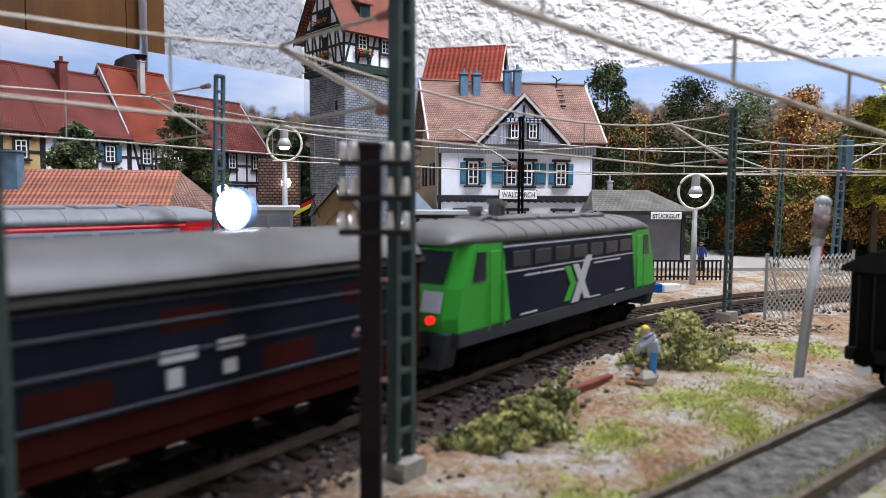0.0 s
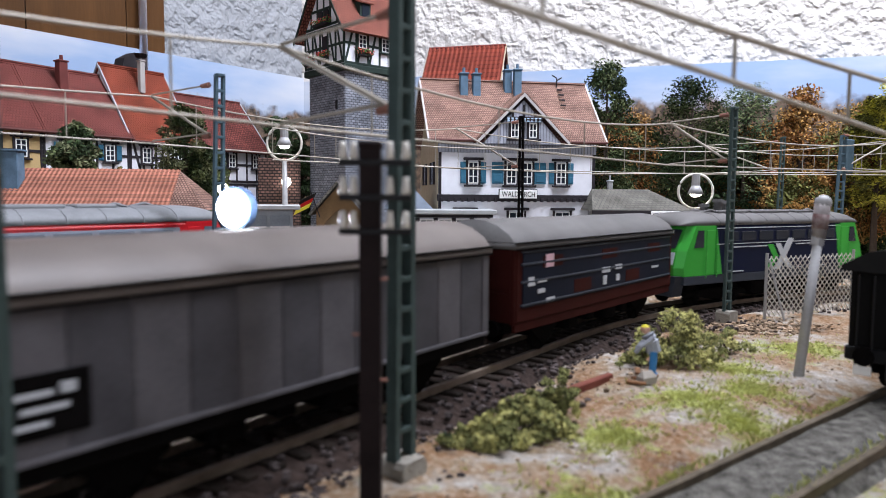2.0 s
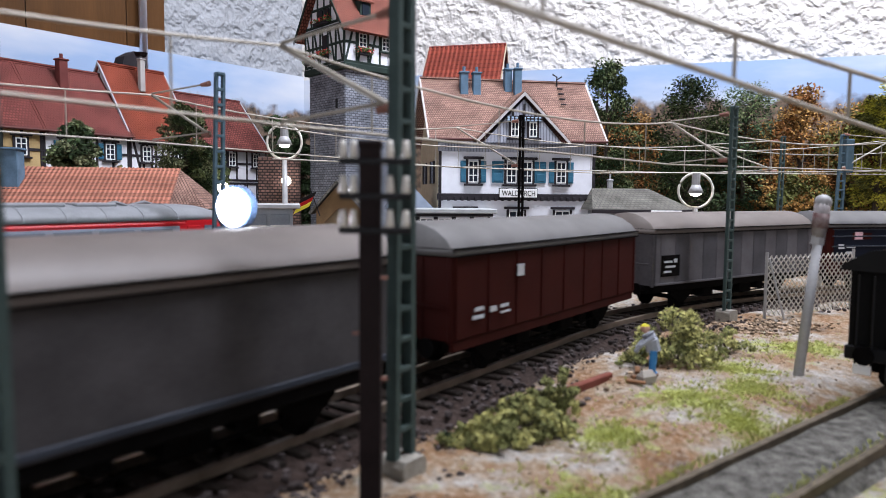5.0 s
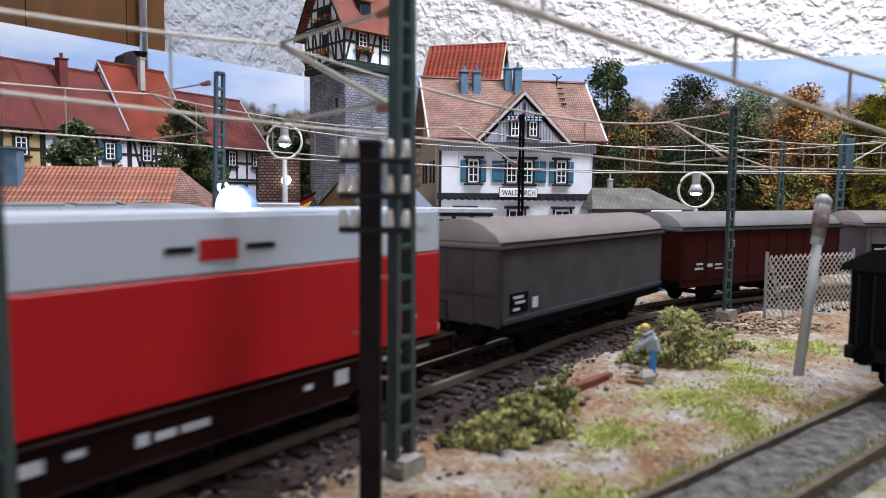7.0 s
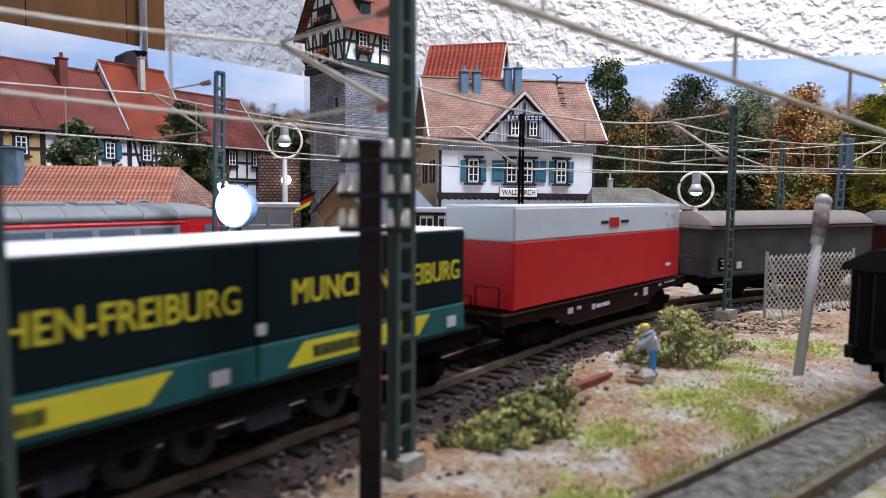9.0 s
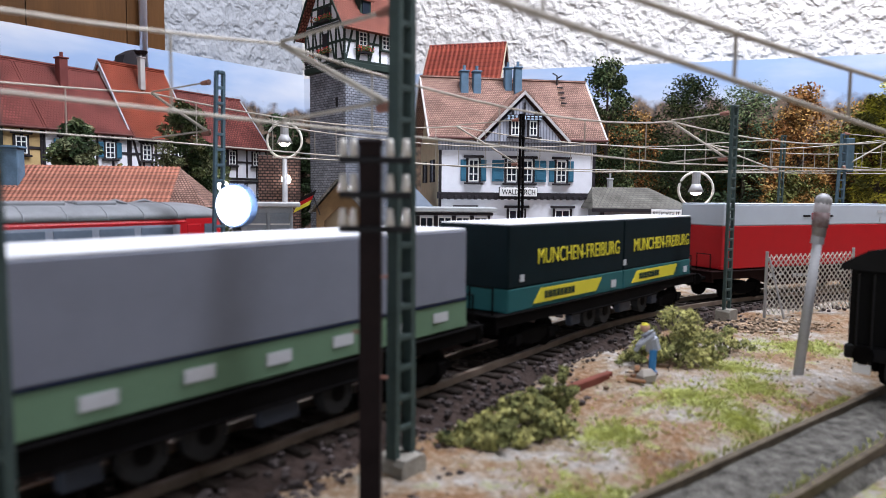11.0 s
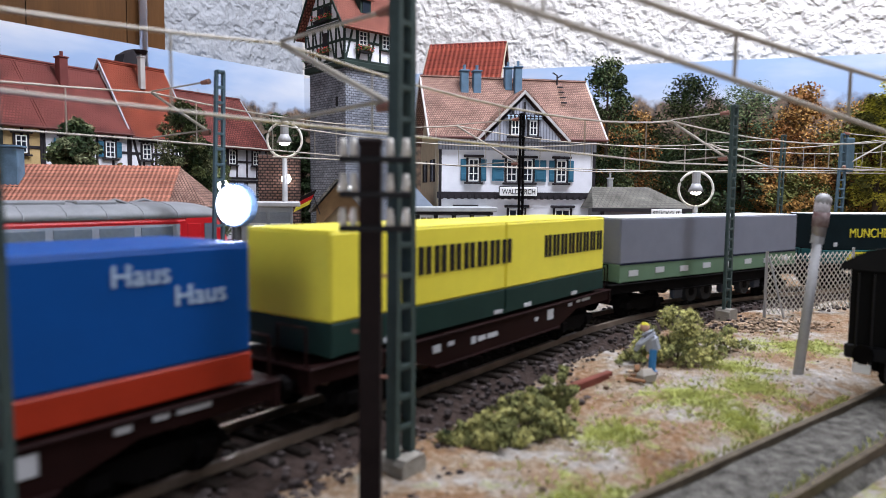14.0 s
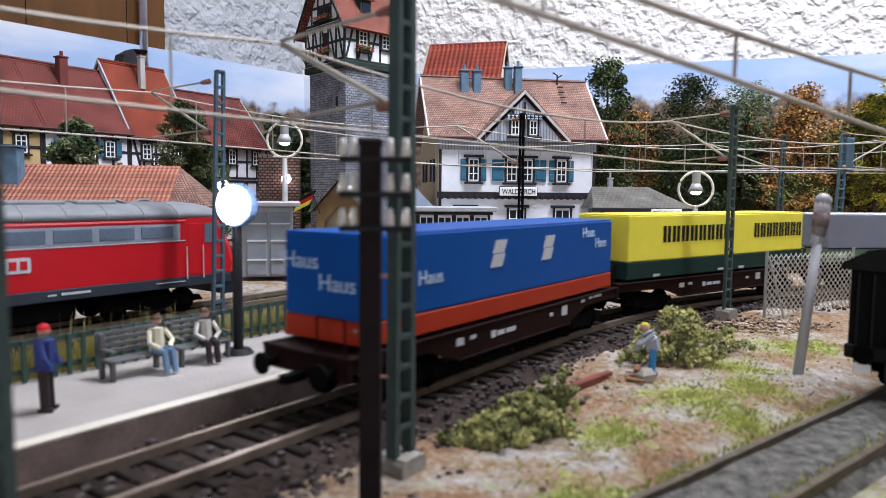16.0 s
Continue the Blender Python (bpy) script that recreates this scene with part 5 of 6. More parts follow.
def ring_lamp(x, y, z0, zc, r, label):
    t = thing("ring_lamp", label, "street lamp", x, y, z0, 0, "ring lamps of the station")
    h = zc - z0
    part("post", M().tube([(0, 0, 0), (0, 0, h - r)], 0.17, 10, 0.13), GALV, t, smooth=True)
    part("ring", M().tube([(r * math.sin(2 * math.pi * i / 30), 0, h - r * math.cos(2 * math.pi * i / 30)) for i in range(31)], 0.07, 6), mat("cream_ring_paint", (0.8, 0.77, 0.68), 0.5), t, smooth=True)
    part("socket", M().tube([(0, 0, h + r), (0, 0, h + 0.25)], 0.22, 10), GALV, t)
    part("shade", M().tube([(0, 0, h + 0.3), (0, 0, h + 0.1), (0, 0, h - 0.15)], 0.22, 12, 0.42), GALV, t, smooth=True)
    part("bulb", M().ball((0, 0, h - 0.15), 0.3, 12, 8, (1, 1, 0.55)), WARMGLOW, t, "lit opal bulb", smooth=True)


ring_lamp(13.6, 37.4, -0.25, 4.72, 0.93, "grey station lamp hung in a cream ring")
ring_lamp(-8.55, 37.4, -0.1, 7.15, 0.93, "tall station lamp hung in a cream ring")
for x, y, z in ((-15.9, 50, 4.8), (-13.6, 60, 5.5)):
    gl = thing("wall_lamp", "small lit globe lamp on a thin arm", "lamp", x, y, 0)
    part("arm", M().tube([(0, 0, 0), (0, 0, z - 0.2)], 0.06, 6), BLACK, gl)
    part("globe", M().ball((0, 0, z), 0.42, 10, 8), WARMGLOW, gl, smooth=True)

# ---- red locomotive waiting on the station line
p, a = back_line(-10.3)
rl = thing("diesel_locomotive", "red diesel locomotive with grey roof standing at the station", "locomotive", p.x, p.y, -0.1, 54)
loco(rl, 15.4, LOCORED, LOCORED, mat("pale_grey_window_band", (0.26, 0.29, 0.34), 0.35), mat("light_grey_roof", (0.21, 0.22, 0.23), 0.45), False)

# ---- branch plank, cart and small clutter
solid("timber_border", M().box(0, 2.1, -0.1, 0.1, -0.2, 0.14, 0.03), mat("red_brown_timber", (0.16, 0.05, 0.035), 0.8, var=0.3), "red-brown timber lying beside the track", "timber", 3.1, 16.8, -0.5, 47)
ct = thing("luggage_cart", "small red luggage cart on the platform", "cart", 12.4, 45.2, 0.0, 0)
part("tray", M().box(-0.75, 0.75, -0.5, 0.5, 0.45, 0.95, 0.04), CONT_RED, ct)
for x in (-0.5, 0.5):
    part("wheel", M().tube([(x, -0.52, 0.22), (x, 0.52, 0.22)], 0.22, 10), BLACK, ct)
sk = thing("parcel", "blue and white parcels on the ground", "parcel", 11.35, 35.8, ground_height(11.35, 35.8), 20)
part("box", M().box(-0.9, -0.1, -0.3, 0.3, 0, 0.45, 0.03), CONT_BLUE, sk)
part("box", M().box(0.0, 1.0, -0.3, 0.35, 0, 0.4, 0.03), WHITE, sk)
rw = thing("warning_post", "red and white striped post", "marker post", 19.9, 36.5, -0.3, 0)
part("lower", M().tube([(0, 0, 0), (0, 0, 1.2)], 0.22, 8), WHITE, rw)
part("upper", M().tube([(0, 0, 1.2), (0, 0, 2.6)], 0.22, 8), CONT_RED, rw)
pk = thing("platform_railing", "dark railing at the far platform", "railing", 11.0, 38.3, -0.2, 3)
for z in (0.15, 1.05):
    part("rail", M().box(0, 4.6, -0.04, 0.04, z, z + 0.09, 0.01), BLACK, pk)
bal = M().box(-0.045, 0.045, -0.03, 0.03, 0.0, 1.15).mesh("baluster", BLACK)
for i in range(20):
    part("baluster", bal, BLACK, pk, at=place(i * 0.24, 0, 0))
solid("station_platform", M().prism([(-6, 42.5), (10, 43.2), (26, 44.0), (26, 60), (-6, 60)], -0.6, 0.0, "z"), PAVE, "pale paved station platform", "platform", kind="structure")

# ---- buildings
TILE_RED = pattern_mat("weathered_red_tiles", "tile", (0.27, 0.078, 0.064), (0.17, 0.047, 0.039), (0.08, 0.024, 0.02), 0.21, 0.25, 0.15, bump=0.8)
TILE_ORANGE = pattern_mat("orange_red_tiles", "tile", (0.36, 0.078, 0.04), (0.24, 0.05, 0.028), (0.11, 0.028, 0.016), 0.21, 0.25, 0.15, bump=0.8)
TILE_BROWN = pattern_mat("pinkish_brown_tiles", "tile", (0.37, 0.225, 0.175), (0.24, 0.135, 0.105), (0.12, 0.07, 0.055), 0.17, 0.2, 0.14, bump=0.8)
TILE_CLAY = mat("clay_pantiles", (0.37, 0.155, 0.105), 0.8, var=0.3, scale=1.0, islands=0.2)
TILE_DEEP = mat("deep_red_pantiles", (0.21, 0.045, 0.028), 0.75, var=0.35, scale=1.0, islands=0.25)
STONE = pattern_mat("grey_squared_stone", "stone", (0.25, 0.265, 0.30), (0.155, 0.168, 0.195), (0.075, 0.08, 0.09), 0.42, 0.21, 0.13, bump=1.0)
RUBBLE = pattern_mat("brown_rubble_stone", "stone", (0.21, 0.12, 0.095), (0.12, 0.075, 0.06), (0.03, 0.022, 0.02), 0.42, 0.25, 0.2, bump=1.0)
ROOFING = pattern_mat("grey_roofing_felt", "tile", (0.15, 0.14, 0.12), (0.11, 0.105, 0.09), (0.07, 0.07, 0.06), 0.3, 0.34, 0.08)
BOARDS = pattern_mat("blue_grey_boards", "board", (0.36, 0.38, 0.44), (0.30, 0.32, 0.37), (0.15, 0.16, 0.19), 0.22, 4.0, 0.006, off=0.0)
for m_ in (TILE_RED, TILE_ORANGE, TILE_BROWN, STONE, RUBBLE, ROOFING, BOARDS):
    UVMATS.add(m_.name)
LIME = mat("white_lime_render", (0.72, 0.73, 0.77), 0.85, var=0.08, bump=0.1)
OCHRE = mat("ochre_render", (0.50, 0.36, 0.17), 0.85, var=0.12, bump=0.3)
BEIGE = mat("beige_render", (0.45, 0.38, 0.27), 0.85, var=0.12, bump=0.3)
GREYWALL = mat("grey_wood_wall", (0.20, 0.20, 0.21), 0.8, var=0.2)
TIMBER = mat("dark_timber", (0.025, 0.022, 0.025), 0.75, var=0.3)
SHUTTER = mat("blue_green_shutter", (0.035, 0.13, 0.20), 0.6, var=0.2)
BLUECHIM = mat("blue_grey_chimney", (0.10, 0.17, 0.24), 0.7, var=0.3)
BRICKRED = mat("dark_red_chimney_brick", (0.14, 0.04, 0.035), 0.8, var=0.3)
FLOWER = mat("red_window_flowers", (0.5, 0.06, 0.05), 0.8, var=0.4, islands=0.5)
PLANT = mat("window_box_greens", (0.06, 0.12, 0.03), 0.85, var=0.5, islands=0.5)
GUTTER = mat("dark_red_gutter", (0.12, 0.05, 0.045), 0.6)


def window(parent, x, z, w, h, y=0.0, shutters=None, surround=None, cols=2, rows=3, head=None):
    """A casement in the front wall: surround, white frame with bars, dark panes, shutters folded back."""
    t = 0.07
    rect = [(-1, -1), (1, -1), (1, 1), (-1, 1)]
    vs = [(x + sx * (w / 2 - e), yy, z + sz * (h / 2 - e)) for yy in (y - 0.09, y - 0.01) for e in (0, t) for sx, sz in rect]
    fs = []
    for j in range(4):
        k = (j + 1) % 4
        fs += [(j, k, 4 + k, 4 + j), (8 + j, 12 + j, 12 + k, 8 + k), (j, 8 + j, 8 + k, k), (4 + j, 4 + k, 12 + k, 12 + j)]
    win = part("window", M().add(vs, fs), WHITE, parent)
    for i in range(1, cols):
        xx = x - w / 2 + w * i / cols
        part("glazing_bar", M().box(xx - 0.035, xx + 0.035, y - 0.08, y - 0.02, z - h / 2, z + h / 2), WHITE, win)
    for i in range(1, rows):
        zz = z - h / 2 + h * i / rows
        part("glazing_bar", M().box(x - w / 2, x + w / 2, y - 0.078, y - 0.022, zz - 0.03, zz + 0.03), WHITE, win)
    part("pane", M().box(x - w / 2 + 0.02, x + w / 2 - 0.02, y - 0.045, y - 0.005, z - h / 2 + 0.02, z + h / 2 - 0.02), DARKGLASS, win)
    if surround:
        for xa in (x - w / 2 - 0.16, x + w / 2):
            part("window_surround", M().box(xa, xa + 0.16, y - 0.06, y, z - h / 2 - 0.1, z + h / 2 + 0.1), surround, win)
        part("window_sill", M().box(x - w / 2 - 0.3, x + w / 2 + 0.3, y - 0.2, y, z - h / 2 - 0.22, z - h / 2 - 0.08, 0.03), surround, win)
        part("window_head", M().box(x - w / 2 - 0.35, x + w / 2 + 0.35, y - 0.22, y, z + h / 2 + 0.12, z + h / 2 + 0.3, 0.04), surround, win)
    if shutters:
        for s in (-1, 1):
            xc = x + s * (w / 2 + 0.16 + w * 0.28)
            sm = M().box(xc - w * 0.27, xc + w * 0.27, y - 0.1, y - 0.02, z - h / 2, z + h / 2, 0.02)
            for zz in (-0.3, 0.3):
                sm.box(xc - w * 0.2, xc + w * 0.2, y - 0.13, y - 0.09, z + zz * h - 0.14 * h, z + zz * h + 0.14 * h, 0.02)
            part("shutter", sm, shutters, win)
    return win


def pantiles(w, y0, z0, y1, z1, x0=0.0, tw=0.3, th=0.4, amp=0.05, x_in=0.0):
    """Wavy tile courses from the eave (y0, z0) up to the ridge (y1, z1); the ends run in by x_in on a hip."""
    m = M()
    run = math.hypot(y1 - y0, z1 - z0)
    n, cols = max(2, int(run / th)), max(4, int(w / tw))
    uy, uz = (y1 - y0) / run, (z1 - z0) / run
    for i in range(n):
        row = []
        for e, lift in ((0, th * 0.12), (1, 0.0)):
            d = (i + e) * run / n
            k = (i + e) / n
            xa, xb = x0 + x_in * k, x0 + w - x_in * k
            for j in range(cols * 3 + 1):
                q = amp * math.sin(2 * math.pi * j / 3) + lift
                row.append((xa + (xb - xa) * j / (cols * 3), y0 + uy * d - uz * q, z0 + uz * d + uy * q))
        c = cols * 3 + 1
        m.add(row, [(j, j + 1, c + j + 1, c + j) for j in range(c - 1)])
    return m


def gable_roof(t, w, depth, eave, ridge, material, over=0.5, side=0.4, verge=WHITE, tile=None, amp=0.09):
    """Two roof planes, ridge along x; verge boards at the ends."""
    mid = depth / 2
    k = (ridge - eave) / mid
    lo = eave - over * k
    a, b = -side, w + side
    front = part("roof", M().slab((a, -over, lo), (b, -over, lo), (b, mid, ridge), (a, mid, ridge), 0.22), material, t)
    part("roof", M().slab((b, depth + over, lo), (a, depth + over, lo), (a, mid, ridge), (b, mid, ridge), 0.22), material, t)
    if tile:
        part("tiles", pantiles(b - a, -over, lo + 0.1, mid, ridge + 0.1, a, 0.4, 0.5, amp), tile, front)
    part("ridge_cap", M().tube([(a, mid, ridge + 0.02), (b, mid, ridge + 0.02)], 0.13, 6), material, t)
    for x in (a, b):
        for y0, y1 in ((-over, mid), (depth + over, mid)):
            part("verge_board", M().prism([(y0, lo - 0.2), (y0, lo + 0.05), (y1, ridge + 0.06), (y1, ridge - 0.2)], x - 0.06, x + 0.06, "x"), verge, t)
    part("gutter", M().tube([(a, -over - 0.06, lo - 0.04), (b, -over - 0.06, lo - 0.04)], 0.09, 6), GUTTER, t)
    return front


def gable_walls(t, w, depth, eave, ridge, material, base=0.0):
    return part("wall", M().prism([(0, base), (depth, base), (depth, eave - 0.25), (depth / 2, ridge - 0.28), (0, eave - 0.25)], 0, w, "x"), material, t)


def beams(t, x0, x1, z0, z1, y=0.0, step=1.05, rows=2, braces=True, seed=1, wood=None):
    """Timber framing on a front wall, each beam a part."""
    r = random.Random(seed)
    wood = wood or TIMBER
    for i in range(rows + 1):
        z = z0 + (z1 - z0) * i / rows
        part("beam", M().box(x0, x1, y - 0.05, y + 0.02, z - 0.1, z + 0.1, 0.015), wood, t)
    n = max(2, round((x1 - x0) / step))
    for i in range(n + 1):
        x = x0 + (x1 - x0) * i / n
        part("beam", M().box(x - 0.09, x + 0.09, y - 0.045, y + 0.02, z0, z1, 0.015), wood, t)
        if braces and i < n and r.random() < 0.55:
            a, b = (x + 0.1, x + step * 0.8) if r.random() < 0.5 else (x + step * 0.8, x + 0.1)
            part("brace", M().prism([(a - 0.09, z0), (a + 0.09, z0), (b + 0.09, z1), (b - 0.09, z1)], y - 0.04, y + 0.02, "y"), wood, t)


def chimney(t, x, y, z0, z1, w=0.55, material=BRICKRED, cap=True):
    c = part("chimney", M().box(x - w / 2, x + w / 2, y - w / 2, y + w / 2, z0, z1, 0.04), material, t)
    part("chimney_cap", M().box(x - w * 0.62, x + w * 0.62, y - w * 0.62, y + w * 0.62, z1, z1 + 0.12, 0.03), material, c)
    if cap:
        part("chimney_pot", M().tube([(x, y, z1 + 0.1), (x, y, z1 + 0.5)], w * 0.2, 8), material, c)


# the station
VERGE = mat("pale_verge_board", (0.5, 0.48, 0.47), 0.7)
st = thing("station_building", "white station house with blue shutters and tiled roof", "station", -0.35, 48, 0, 10)
SW, SD = 11.4, 8.4
gable_walls(st, SW, SD, 8.6, 13.0, LIME)
gable_roof(st, SW, SD, 8.6, 13.0, TILE_BROWN, 0.32, 0.75, VERGE)
part("side_wall", M().prism([(0.05, 0.2), (SD - 0.05, 0.2), (SD - 0.05, 7.8), (SD / 2, 12.6), (0.05, 7.8)], -0.05, 0.0, "x"), BEIGE, st, "beige rendered gable wall")
part("floor_band", M().box(-0.1, SW + 0.1, -0.14, 0.0, 4.05, 4.5, 0.03), TIMBER, st)
for i in range(24):
    part("corbel", M().box(0.1 + i * 0.48, 0.3 + i * 0.48, -0.3, -0.1, 4.0, 4.28, 0.02), TIMBER, st)
part("frieze", M().box(-0.05, SW + 0.05, -0.08, 0.0, 7.4, 8.35), BOARDS, st, "blue-grey boarded frieze")
for x in (0.1, SW - 0.1):
    part("corner_post", M().box(x - 0.1, x + 0.1, -0.06, 0.02, 0.3, 7.4), TIMBER, st)
for x in (2.45, 8.85):
    window(st, x, 6.02, 0.72, 1.5, 0.0, SHUTTER, TIMBER)
for x in (5.2, 6.35):
    window(st, x, 6.02, 0.72, 1.5, 0.0, None, TIMBER)
for x in (4.2, 7.3):
    part("shutter", M().box(x - 0.42, x + 0.42, -0.1, -0.02, 5.27, 6.77, 0.02).box(x - 0.3, x + 0.3, -0.13, -0.09, 5.4, 5.9, 0.02).box(x - 0.3, x + 0.3, -0.13, -0.09, 6.1, 6.6, 0.02), SHUTTER, st)
for x in (1.9, 5.6, 9.0):
    window(st, x, 2.3, 1.1, 2.0, 0.0, None, TIMBER)
for y in (2.2, 5.8):
    wn = part("side_window", M().box(-0.1, -0.03, y - 0.5, y + 0.5, 5.2, 6.8, 0.02), DARKGLASS, st)
    for yy in (y - 0.75, y + 0.75):
        part("shutter", M().box(-0.14, -0.04, yy - 0.22, yy + 0.22, 5.2, 6.8, 0.02), TIMBER, wn)
# cross gable over the middle
gx, gw = 5.85, 3.35
part("gable_wall", M().prism([(gx - gw + 0.5, 8.0), (gx + gw - 0.5, 8.0), (gx, 11.0)], -0.7, 4.2, "y"), BOARDS, st, "boarded blue-grey gable")
for s in (-1, 1):
    a, b = (gx + s * gw, 8.05), (gx, 11.4)
    q = [(a[0], -0.75, a[1]), (b[0], -0.75, b[1]), (b[0], 4.4, b[1]), (a[0], 1.2, a[1])]
    part("gable_roof", M().slab(*(q if s < 0 else q[::-1]), -0.2 if s < 0 else -0.2), TILE_BROWN, st)
    part("verge_board", M().prism([(a[0], a[1] - 0.14), (a[0], a[1] + 0.1), (b[0], b[1] + 0.1), (b[0], b[1] - 0.14)], -0.86, -0.74, "y"), VERGE, st)
for x in (5.2, 6.5):
    window(st, x, 8.95, 0.55, 1.0, -0.71, None, TIMBER, 2, 2)
part("awning", M().box(4.55, 7.15, -0.9, -0.66, 9.75, 9.85, 0.02), TIMBER, st)
for i in range(9):
    part("awning_trim", M().box(4.6 + i * 0.28, 4.8 + i * 0.28, -0.93, -0.88, 9.5, 9.78, 0.03), MARKBLUE, st)
for x in (5.05, 5.85, 6.65):
    part("gable_strut", M().box(x - 0.07, x + 0.07, -0.8, -0.68, 9.85, 10.7 if x == 5.85 else 10.2), TIMBER, st)
for x, y in ((2.4, 3.3), (3.35, 3.3)):
    chimney(st, x, y, 11.2, 13.3, 0.58, BLUECHIM)
for x, y in ((5.8, 3.6), (6.45, 3.2)):
    chimney(st, x, y, 11.4, 13.7, 0.55, BLUECHIM)
for x in (1.8, 9.2):
    part("skylight", M().slab((x, 0.9, 9.35), (x + 0.55, 0.9, 9.35), (x + 0.55, 1.5, 10.05), (x, 1.5, 10.05), 0.1), DARKGLASS, st)
for k in range(4):
    part("roof_ladder", M().box(9.5 + 0.04 * k, 9.95 + 0.04 * k, 2.2 + 0.42 * k - 0.05, 2.2 + 0.42 * k + 0.05, 11.08 + 0.44 * k, 11.2 + 0.44 * k, 0.02), TIMBER, st)
part("lightning_rod", M().tube([(9.75, 3.9, 12.7), (9.75, 3.9, 13.4), (9.4, 3.9, 13.6)], 0.06, 5).tube([(9.75, 3.9, 13.2), (10.15, 3.9, 13.45)], 0.05, 5), TIMBER, st)
sb = part("name_board", M().box(4.25, 6.95, -0.5, -0.4, 4.25, 4.85, 0.02), WHITE, st, "white station name board with black capitals")
part("board_frame", M().box(4.2, 7.0, -0.42, -0.36, 4.2, 4.9, 0.01), BLACK, sb)
words("name_lettering", "WALDKIRCH", 0.36, 2.4, BLACK, sb, place(5.6, -0.51, 4.55))
# low wing and its hipped porch
wg = thing("station_wing", "low flat-roofed station wing with dark windows", "station wing", -3.0, 44.6, 0, 6)
part("wall", M().box(0, 6.2, 0, 3.2, 0, 3.2), LIME, wg)
part("roof", M().box(-0.35, 6.5, -0.4, 3.3, 3.2, 3.5, 0.05), mat("pale_zinc_roof", (0.36, 0.38, 0.38), 0.6, var=0.2), wg)
for i in range(5):
    window(wg, 0.75 + i * 1.18, 2.45, 0.9, 0.85, 0.0, None, TIMBER, 2, 1)
po = thing("porch_annex", "small blue-grey hipped annex beside the station", "annex", -3.6, 47.4, 0, 8)
part("wall", M().box(0, 2.6, 0, 3, 0, 3.6), BEIGE, po)
part("roof", M().loft([[(-0.3, -0.3, 3.5), (2.9, -0.3, 3.5), (2.9, 3.3, 3.5), (-0.3, 3.3, 3.5)], [(0.9, 1.2, 5.3), (1.3, 1.2, 5.3), (1.3, 1.8, 5.3), (0.9, 1.8, 5.3)]]), mat("slate_hip", (0.13, 0.16, 0.20), 0.6, var=0.3), po)
cb = thing("timber_porch", "brown timber porch with an arched opening", "porch", -8.0, 43.6, 0, 4)
part("wall", M().prism([(0, 0), (0.5, 0), (0.5, 2.6), (1.4, 3.5), (2.3, 2.6), (2.3, 0), (2.8, 0), (2.8, 3.4), (1.4, 5.0), (0, 3.4)], 0, 0.4, "y"), mat("brown_porch_wood", (0.22, 0.14, 0.07), 0.75, var=0.3), cb)
part("back", M().box(0.1, 2.7, 0.5, 3.0, 0, 3.4), BEIGE, cb)
for s in (-1, 1):
    q = [(1.4 + s * 1.75, -0.4, 3.1), (1.4, -0.4, 5.15), (1.4, 3.2, 5.15), (1.4 + s * 1.75, 3.2, 3.1)]
    part("roof", M().slab(*(q if s < 0 else q[::-1]), -0.15), ROOFING, cb)
fgp = thing("flag", "black red gold flag on a slanted pole", "flag", -8.3, 43.2, 0, 0)
part("pole", M().tube([(0.6, 0, 3.0), (0.0, -0.1, 4.75)], 0.04, 6), TIMBER, fgp)
for i, c in enumerate((BLACK, CONT_RED, CONT_YELLOW)):
    part("stripe", M().slab((0.42 - 0.16 * i, -0.1, 4.55 - 0.32 * i), (-0.55 - 0.16 * i, -0.2, 4.05 - 0.32 * i), (-0.71 - 0.16 * i, -0.15, 3.75 - 0.32 * i), (0.26 - 0.16 * i, -0.05, 4.25 - 0.32 * i), 0.03), c, fgp)

# goods shed
gs = thing("goods_shed", "grey goods shed with a low felt roof", "shed", 10.2, 47.2, 0, 3)
part("wall", M().box(0.4, 6.2, 0, 6, 0, 3.6), GREYWALL, gs)
part("roof", M().loft([[(-0.2, -0.7, 3.45), (6.9, -0.7, 3.45), (6.9, 6.6, 3.45), (-0.2, 6.6, 3.45)], [(0.6, 2.6, 4.95), (4.7, 2.6, 4.95), (4.7, 3.2, 4.95), (0.6, 3.2, 4.95)]]), ROOFING, gs)
part("fascia", M().box(-0.25, 6.95, -0.76, -0.68, 3.25, 3.5), TIMBER, gs)
part("door", M().box(2.0, 3.8, -0.08, 0.0, 0.3, 2.9, 0.03), BLUECHIM, gs)
for x in (0.5, 6.1):
    part("post", M().box(x - 0.12, x + 0.12, -0.6, -0.4, 0, 3.4), TIMBER, gs)
gb = part("name_board", M().box(3.75, 5.85, -0.85, -0.78, 2.95, 3.45, 0.02), WHITE, gs, "white board with black capitals")
words("name_lettering", "STÜCKGUT", 0.34, 1.85, BLACK, gb, place(4.8, -0.86, 3.2))
chimney(gs, 2.2, 3.6, 4.6, 5.5, 0.35, GALV)

# stone tower with a timbered top storey
TILE_TOWER = pattern_mat("brownish_red_tiles", "tile", (0.32, 0.115, 0.08), (0.21, 0.07, 0.05), (0.08, 0.028, 0.02), 0.26, 0.3, 0.16)
UVMATS.add(TILE_TOWER.name)
TOWERWOOD = mat("dark_green_timber", (0.022, 0.036, 0.03), 0.75, var=0.3)
tw = thing("stone_tower", "grey stone tower with a half-timbered top storey", "tower", -8.2, 58, 0, 42)
part("wall", M().box(0, 5.6, 0, 5.6, 0, 14.8, 0.06), STONE, tw)
part("cornice", M().box(-0.35, 5.95, -0.35, 5.95, 14.7, 15.25, 0.08), TOWERWOOD, tw)
